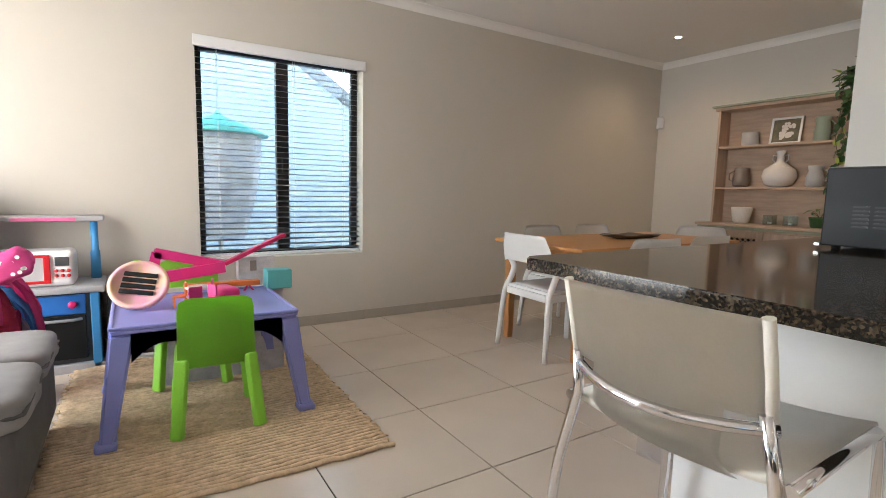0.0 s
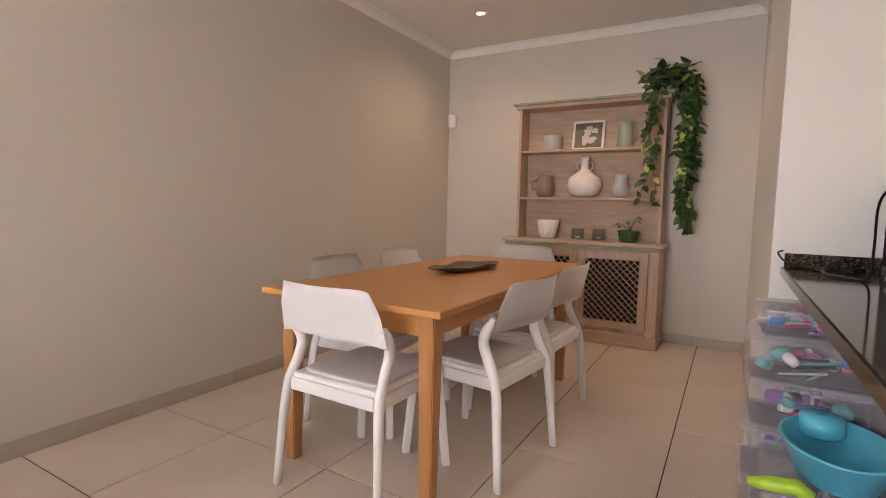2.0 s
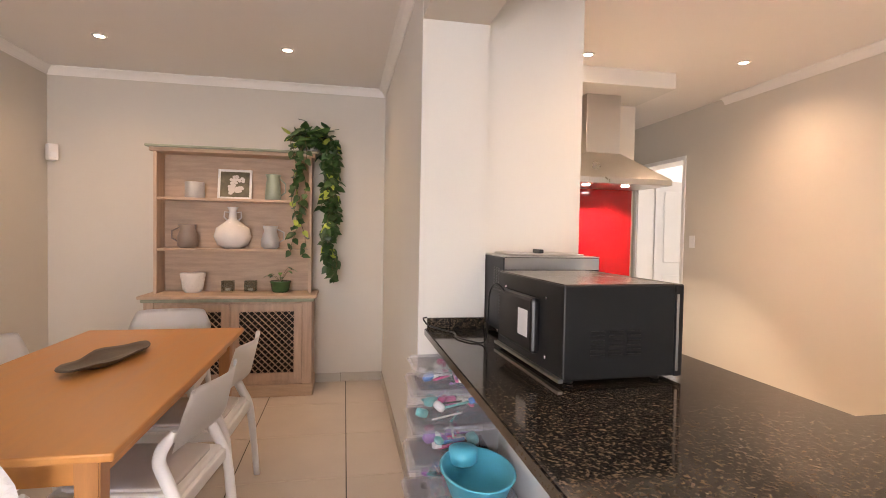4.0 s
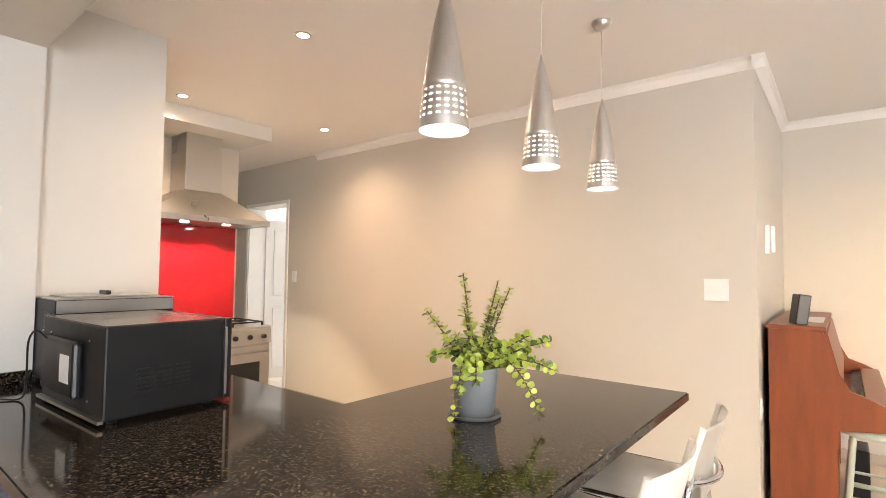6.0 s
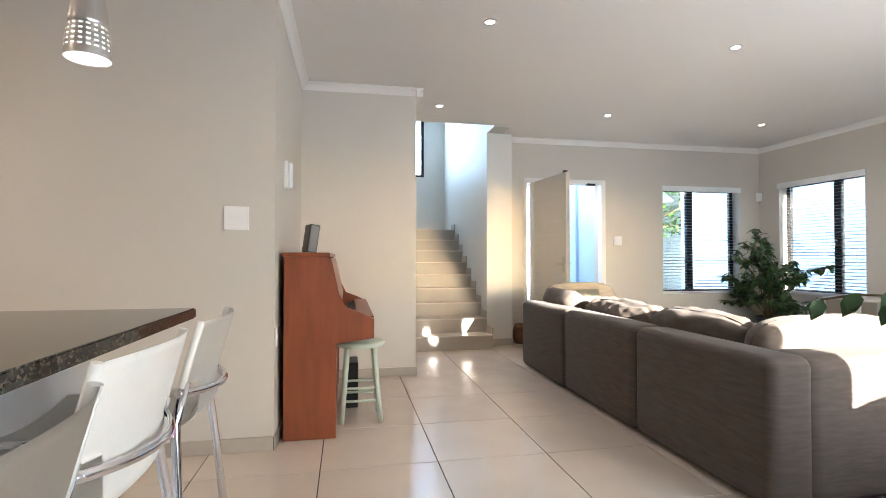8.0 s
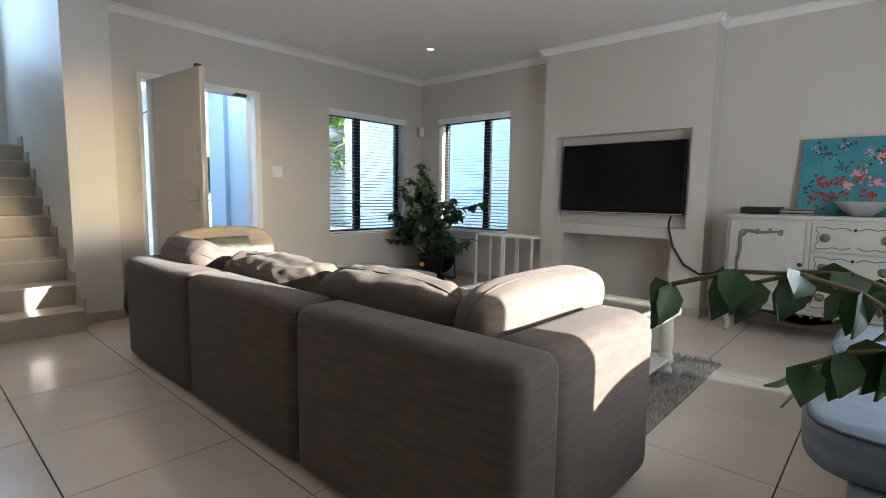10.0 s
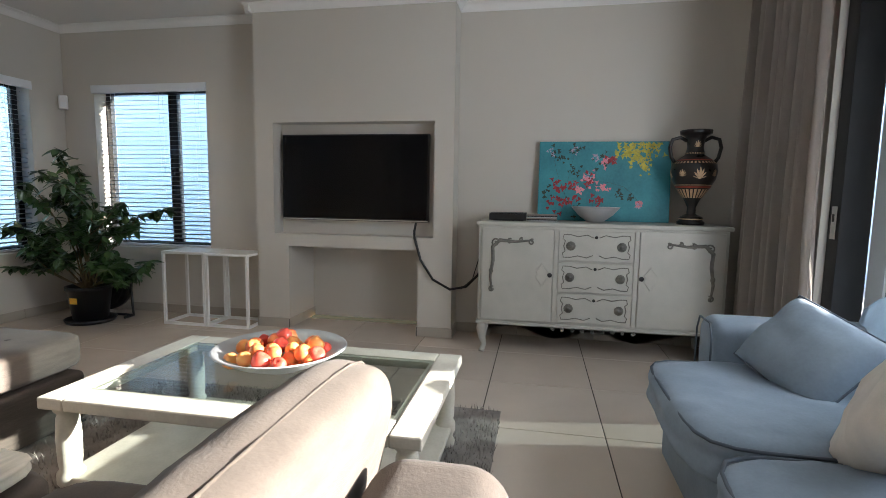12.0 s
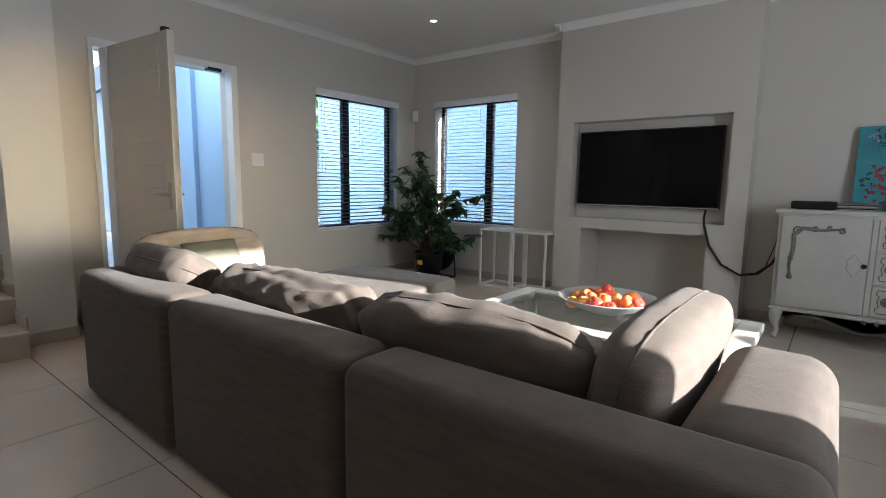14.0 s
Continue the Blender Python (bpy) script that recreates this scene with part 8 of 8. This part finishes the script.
part("plinth", B((-0.58, 0.2, 3.27, 3.33, 0.0, 0.05), bevel=0.006), GREYP, tk)
mw = thing("toy_microwave", pose(-0.37, 3.40, 0.50), "white and red toy microwave on the toy kitchen", "toy")
part("body", B((-0.19, 0.17, -0.09, 0.11, 0.0, 0.20), bevel=0.03, seg=4), WHITE_PLASTIC, mw)
bm = B((-0.16, 0.06, -0.098, -0.088, 0.02, 0.035), (-0.16, 0.06, -0.098, -0.088, 0.165, 0.18), (-0.16, -0.145, -0.098, -0.088, 0.035, 0.165), (0.03, 0.06, -0.104, -0.088, 0.035, 0.165), bevel=0.003)
part("door_rim", bm, material("red_plastic", (0.55, 0.015, 0.02), 0.35, tone=0.05), mw, "red door rim")
part("door_window", B((-0.145, 0.03, -0.094, -0.089, 0.035, 0.165)), GREYP, mw)
part("display", B((0.08, 0.145, -0.096, -0.088, 0.115, 0.165), bevel=0.003), DGREY, mw)
for k in range(6):
    bm = bmesh.new()
    lathe(bm, [(0.010, 0.0), (0.009, 0.008), (0.001, 0.009)], 10)
    part("button", bm, bpy.data.materials["red_plastic"], mw, at=pose(0.085 + (k % 3) * 0.028, -0.089, 0.06 + (k // 3) * 0.028, 90, 0, 0))
tu = thing("toy_washer", pose(-0.88, 3.45, 0), "blue and white toy appliance tower", "toy")
part("body", B((-0.24, 0.20, -0.14, 0.16, 0.0, 0.98), bevel=0.02), WHITE_PLASTIC, tu)
part("blue_side", B((0.205, 0.25, -0.15, 0.16, 0.02, 0.97), bevel=0.012), SKYB, tu)
part("blue_top", B((-0.25, 0.25, -0.15, 0.17, 0.98, 1.02), bevel=0.012), SKYB, tu)
part("drum_panel", B((-0.2, 0.19, -0.152, -0.14, 0.70, 0.94), bevel=0.004), GREYP, tu)
bm = bmesh.new()
lathe(bm, [(0.09, 0), (0.088, 0.012), (0.07, 0.014), (0.066, 0.006), (0.001, 0.006)], 24)
part("drum_door", bm, DGREY, tu, at=pose(0.08, -0.152, 0.82, 90, 0, 0))
sm = thing("small_toys", pose(0.10, 3.44, 0.50), "small coloured toys on the toy kitchen top", "toys")
part("mat", B((-0.08, 0.16, -0.09, 0.10, 0.0, 0.012), bevel=0.004), PURPLE, sm)
bm = bmesh.new()
sweep(bm, [(0.045 * math.cos(2 * math.pi * k / 16), 0, 0.06 + 0.04 * math.sin(2 * math.pi * k / 16)) for k in range(16)], 0.013, 8, True)
part("green_ring", bm, LIMEP, sm)
part("orange_block", B((0.07, 0.13, -0.03, 0.02, 0.012, 0.09), bevel=0.008), ORANGE, sm)
part("pink_block", B((0.0, 0.06, -0.06, -0.02, 0.012, 0.05), bevel=0.006), HOT, sm)

# doll's pram bundle in front of the kitchen
bu = thing("dressing_up_bundle", pose(-0.52, 2.92, 0), "pink spotted bow and bright dressing-up cloths over a stand", "toy clothes")
rng = random.Random(77)
cloths = [material("spotted_pink_cloth", (0.66, 0.06, 0.24), 0.8, tone=0.1, scale=9), material("red_cloth", (0.42, 0.02, 0.07), 0.8, tone=0.2), material("blue_cloth", (0.10, 0.33, 0.62), 0.8, tone=0.2), material("white_net", (0.72, 0.70, 0.72), 0.9, tone=0.1)]
part("post", B((-0.12, 0.12, -0.10, 0.10, 0.0, 0.46), bevel=0.03), cloths[1], bu)
for k in range(16):
    bm = bmesh.new()
    a = rng.uniform(0, 6.28)
    n = 8
    L, W_ = rng.uniform(0.18, 0.36), rng.uniform(0.06, 0.12)
    grid = []
    for i in range(n + 1):
        u = i / n
        row = []
        for j in range(5):
            v = j / 4 - 0.5
            r0 = 0.08 + 0.12 * math.sin(u * 1.8) + 0.02 * math.sin(v * 9 + k)
            ang = a + v * W_ * 7
            row.append(bm.verts.new((r0 * math.cos(ang), r0 * math.sin(ang) * 0.8, 0.66 - 0.04 * (k % 4) - L * u + 0.012 * math.sin(u * 9 + k))))
        grid.append(row)
    for i in range(n):
        for j in range(4):
            bm.faces.new((grid[i][j], grid[i][j + 1], grid[i + 1][j + 1], grid[i + 1][j])).smooth = True
    bmesh.ops.solidify(bm, geom=list(bm.faces), thickness=0.003)
    part("cloth", bm, cloths[k % 4], bu)
for s in (-1, 1):
    bm = bmesh.new()
    puff(bm, 0.20, 0.10, 0.14, power=3, n=8, lump=0.15, seed=3 + s)
    bow = part("bow_loop", bm, cloths[0], bu, "pink bow with white spots", at=pose(0.02 + s * 0.09, -0.10, 0.64 + 0.05 * s, 0, -25 * s, 0))
    bm = bmesh.new()
    for q in range(14):
        u, v = rng.uniform(-0.07, 0.07), rng.uniform(-0.045, 0.045)
        lathe(bm, [(0.009, 0), (0.009, 0.003)], 10, (u, v, 0))
    part("spot_pattern", bm, WHITE_PLASTIC, bow, at=pose(0, -0.047, 0, 90, 0, 0))

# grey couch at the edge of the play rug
# One weave in two tones: dark on the frame, paler on the pads.
CO = fabric("dark_couch_weave", (0.105, 0.098, 0.10), 300, None, (1, 1, 1), 0.2)
CO_T = fabric("pale_couch_weave", (0.27, 0.255, 0.255), 300, None, (1, 1, 1), 0.2)
cc = thing("grey_couch", pose(0, 0, 0), "grey upholstered low couch with cushioned seat on wooden feet", "sofa")
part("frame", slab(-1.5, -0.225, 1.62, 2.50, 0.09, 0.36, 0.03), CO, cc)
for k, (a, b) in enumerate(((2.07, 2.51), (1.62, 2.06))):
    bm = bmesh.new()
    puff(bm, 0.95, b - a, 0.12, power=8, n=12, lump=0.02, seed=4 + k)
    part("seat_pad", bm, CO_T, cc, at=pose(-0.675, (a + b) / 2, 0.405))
    bm = bmesh.new()
    sweep(bm, [(-1.13, a + 0.02, 0.405), (-0.225, a + 0.02, 0.405), (-0.205, a + 0.04, 0.405), (-0.205, b - 0.04, 0.405), (-0.225, b - 0.02, 0.405), (-1.13, b - 0.02, 0.405)], 0.006, 6)
    part("seat_seam", bm, CO, cc)
for x in (-0.30, -1.42):
    for y in (1.68, 2.44):
        part("foot", B((x - 0.03, x + 0.03, y - 0.03, y + 0.03, 0, 0.09)), LIMED_V, cc)

# ---- outside ----
PAVE = material("pale_paving", (0.40, 0.38, 0.35), 0.85, tone=0.12, scale=2, fine=60, bump=0.2)
bm = bmesh.new()
S = 400.0
for x0, x1, y0_, y1_ in ((-S, S, NORTH + WT + 0.001, S), (-S, S, -S, -7.95), (-S, WEST - WT - 0.35, -7.95, NORTH + WT), (7.5, S, -7.95, NORTH + WT), (WEST - WT - 0.35, PLAY_W - WT, 0.85, NORTH + WT), (WEST - WT - 0.35, -1.5, -7.95, SOUTH - WT)):
    bm.faces.new([bm.verts.new(p) for p in ((x0, y0_, -0.05), (x1, y0_, -0.05), (x1, y1_, -0.05), (x0, y1_, -0.05))])
structure("ground", bm, PAVE, "pale paved ground around the house", "ground")
OUTW = material("outside_white_plaster", (0.82, 0.83, 0.84), 0.8, tone=0.04, scale=1.5, fine=60, bump=0.1)
ROOF = material("grey_roof_tile", (0.50, 0.54, 0.59), 0.7, tone=0.15, scale=3, fine=40, grain=(1, 8, 1), bump=0.2)
# White boundary plaster with the blue of its shade put into the colour.
BLUE_SHADE = material("outside_shade_blue_plaster", (0.62, 0.74, 0.88), 0.8, tone=0.04, scale=1.5, fine=60)
# Unseen overhang, added only to stop high sun reaching the stair pier.
structure("ceiling_patio", B((-5.3, -2.15, 0.842, 3.1, 2.45, 2.57)), OUTW, "unseen slab added to cut high sun at the glass door", "ceiling")
# Unseen blocker, added so low sun misses the play corner's opening.
structure("wall_patio", B((-2.02, PLAY_W - WT, NORTH, NORTH + WT, -0.04, 2.3)), OUTW, "unseen slab added to keep low sun off the hall floor", "wall")


# Darker, bluer copy of the white plaster; house shade is in the colour.
SHADE_W = material("shaded_white_plaster", (0.50, 0.56, 0.62), 0.8, tone=0.04, scale=1.5, fine=60, bump=0.1)


def house(x0, x1, y0, y1, h, ridge, label, wins=(), along="x", paint=None):
    hs = thing("neighbour_house", pose(0, 0, 0), label, "house", "houses across the way")
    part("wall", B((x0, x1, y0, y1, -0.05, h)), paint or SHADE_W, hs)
    bm = bmesh.new()
    e = 0.3
    if along == "x":
        m_ = (y0 + y1) / 2
        pr = [(y0 - e, h - 0.1), (m_, ridge), (y1 + e, h - 0.1)]
        vs = [[bm.verts.new((x, a, b)) for a, b in pr] for x in (x0 - e, x1 + e)]
    else:
        m_ = (x0 + x1) / 2
        pr = [(x0 - e, h - 0.1), (m_, ridge), (x1 + e, h - 0.1)]
        vs = [[bm.verts.new((a, y, b)) for a, b in pr] for y in (y0 - e, y1 + e)]
    for k in range(2):
        bm.faces.new((vs[0][k], vs[0][k + 1], vs[1][k + 1], vs[1][k]))
    bmesh.ops.solidify(bm, geom=list(bm.faces), thickness=0.15)
    part("roof", bm, ROOF, hs)
    bm = bmesh.new()
    if along == "x":
        for x in (x0, x1):
            bm.faces.new([bm.verts.new((x, a, b)) for a, b in ((y0, h), (y1, h), (m_, ridge - 0.1))])
    else:
        for y in (y0, y1):
            bm.faces.new([bm.verts.new((a, y, b)) for a, b in ((x0, h), (x1, h), (m_, ridge - 0.1))])
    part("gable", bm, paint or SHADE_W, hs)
    for a, b, c, d, face in wins:
        if face[0] == "y":
            v = face[1]
            w_ = part("window", B((a, b, v - 0.02, v + 0.02, c, d)), BLACK_FRAME, hs)
            part("pane", B((a + 0.06, (a + b) / 2 - 0.03, v - 0.03, v + 0.03, c + 0.06, d - 0.06), ((a + b) / 2 + 0.03, b - 0.06, v - 0.03, v + 0.03, c + 0.06, d - 0.06)), SCREEN, w_)
        else:
            v = face[1]
            w_ = part("window", B((v - 0.02, v + 0.02, a, b, c, d)), BLACK_FRAME, hs)
            part("pane", B((v - 0.03, v + 0.03, a + 0.06, (a + b) / 2 - 0.03, c + 0.06, d - 0.06), (v - 0.03, v + 0.03, (a + b) / 2 + 0.03, b - 0.06, c + 0.06, d - 0.06)), SCREEN, w_)
    return hs


# This gable faces away from the sun; its base colour carries that shade.
house(-3.4, 5.2, 7.4, 14.0, 0.85, 3.85, "plastered gable of the house beyond the patio, coloured shade-blue", (), "y",
      material("shade_blue_gable_plaster", (0.33, 0.42, 0.50), 0.8, tone=0.05, scale=1.5, fine=60, bump=0.1))
house(-9.0, -4.4, -20.0, -13.0, 2.9, 4.8, "white house with gable and small windows", ((-5.9, -5.1, 1.0, 2.0, ("y", -13.0)), (-8.2, -7.4, 1.0, 2.0, ("y", -13.0))), "y")
house(-16.5, -11.0, -19.0, -12.0, 3.0, 5.0, "white house with gable and small windows", ((-13.6, -12.6, 1.0, 2.1, ("y", -12.0)),), "y")
house(-3.2, 3.5, -22.0, -15.0, 3.0, 4.6, "white house seen through the open front door", ((-2.8, -2.0, 1.0, 2.0, ("y", -15.0)),), "x")
bw = thing("boundary_wall", pose(0, 0, 0), "white plastered boundary wall outside the living room", "wall")
part("wall", B((-9.2, -9.0, -12.0, 8.0, -0.05, 3.4)), BLUE_SHADE, bw)
part("pier", B((-8.98, -8.7, -4.2, -3.7, -0.05, 2.05)), OUTW, bw)
part("coping", B((-9.24, -8.96, -12.0, 8.0, 3.4, 3.46)), OUTW, bw)
po = thing("porch_wall", pose(0, 0, 0), "porch wall outside the front door, shade-blue in its colour", "wall")
# Deep blue here paints the porch's shade into the plaster.
PORCH = material("shade_blue_porch_plaster", (0.36, 0.52, 0.70), 0.8, tone=0.04, scale=1.5, fine=60)
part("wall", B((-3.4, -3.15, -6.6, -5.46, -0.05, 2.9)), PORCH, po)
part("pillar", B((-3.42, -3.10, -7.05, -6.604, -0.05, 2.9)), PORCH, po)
um = thing("patio_umbrella", pose(0.84, 5.3, -0.05), "closed grey patio umbrella with a turquoise cap", "umbrella")
bm = bmesh.new()
sweep(bm, [(0, 0, 0), (0, 0, 1.8)], 0.024, 10)
part("pole", bm, STEEL, um)
bm = bmesh.new()
lathe(bm, [(0.25, 0), (0.25, 0.06), (0.06, 0.09)], 24)
part("base", bm, BLACK, um)
bm = bmesh.new()
seg, rows = 48, 8
grid = []
for j in range(rows + 1):
    v = j / rows
    z = 0.60 + 1.05 * v
    r = 0.22 + 0.17 * v + 0.04 * math.sin(v * 3.1)
    grid.append([bm.verts.new((r * (1 + 0.06 * math.cos(8 * 2 * math.pi * k / seg)) * math.cos(2 * math.pi * k / seg), r * (1 + 0.06 * math.cos(8 * 2 * math.pi * k / seg)) * math.sin(2 * math.pi * k / seg), z)) for k in range(seg)])
for a, b in zip(grid, grid[1:]):
    for k in range(seg):
        bm.faces.new((a[k], a[(k + 1) % seg], b[(k + 1) % seg], b[k])).smooth = True
part("folded_canopy", bm, material("marbled_grey_canvas", (0.36, 0.38, 0.44), 0.8, tone=0.2, scale=5, second=(0.22, 0.24, 0.30)), um)
bm = bmesh.new()
lathe(bm, [(0.47, 1.63), (0.475, 1.65), (0.05, 1.82), (0.01, 1.87)], 32)
part("cap", bm, TURQ, um, "turquoise cap")


def tree(x, y, h, seed):
    t = thing("garden_tree", pose(x, y, -0.05), "leafy green garden tree behind the houses", "tree", "garden trees")
    r = random.Random(seed)
    tr_, lv_ = bmesh.new(), bmesh.new()
    sweep(tr_, [(0, 0, 0), (0.05, 0.03, h * 0.3), (-0.04, 0.05, h * 0.6), (0.02, 0, h * 0.9)], [0.16, 0.12, 0.07, 0.02], 8)
    for k in range(16):
        a, z = r.uniform(0, 6.28), h * r.uniform(0.4, 0.9)
        L = h * r.uniform(0.18, 0.34)
        p0, p1 = Vector((0, 0, z)), Vector((L * math.cos(a), L * math.sin(a), z + L * r.uniform(0.1, 0.6)))
        sweep(tr_, [p0, (p0 + p1) / 2 + Vector((0, 0, 0.05)), p1], [0.05, 0.03, 0.012], 6)
        for q in range(70):
            c = p0.lerp(p1, r.uniform(0.4, 1.1)) + Vector((r.gauss(0, 0.25), r.gauss(0, 0.25), r.gauss(0, 0.2)))
            leaf(lv_, c, (r.uniform(-1, 1), r.uniform(-1, 1), r.uniform(-0.8, 0.6)), (r.uniform(-0.5, 0.5), r.uniform(-0.5, 0.5), 1), 0.22, 0.12, 0.2)
    part("trunk", tr_, STEM, t)
    part("crown", lv_, LEAF_M, t)


tree(-9.8, -14.5, 5.2, 1)
tree(-10.6, -16.0, 6.0, 2)
tree(-12.5, -8.6, 3.8, 3)
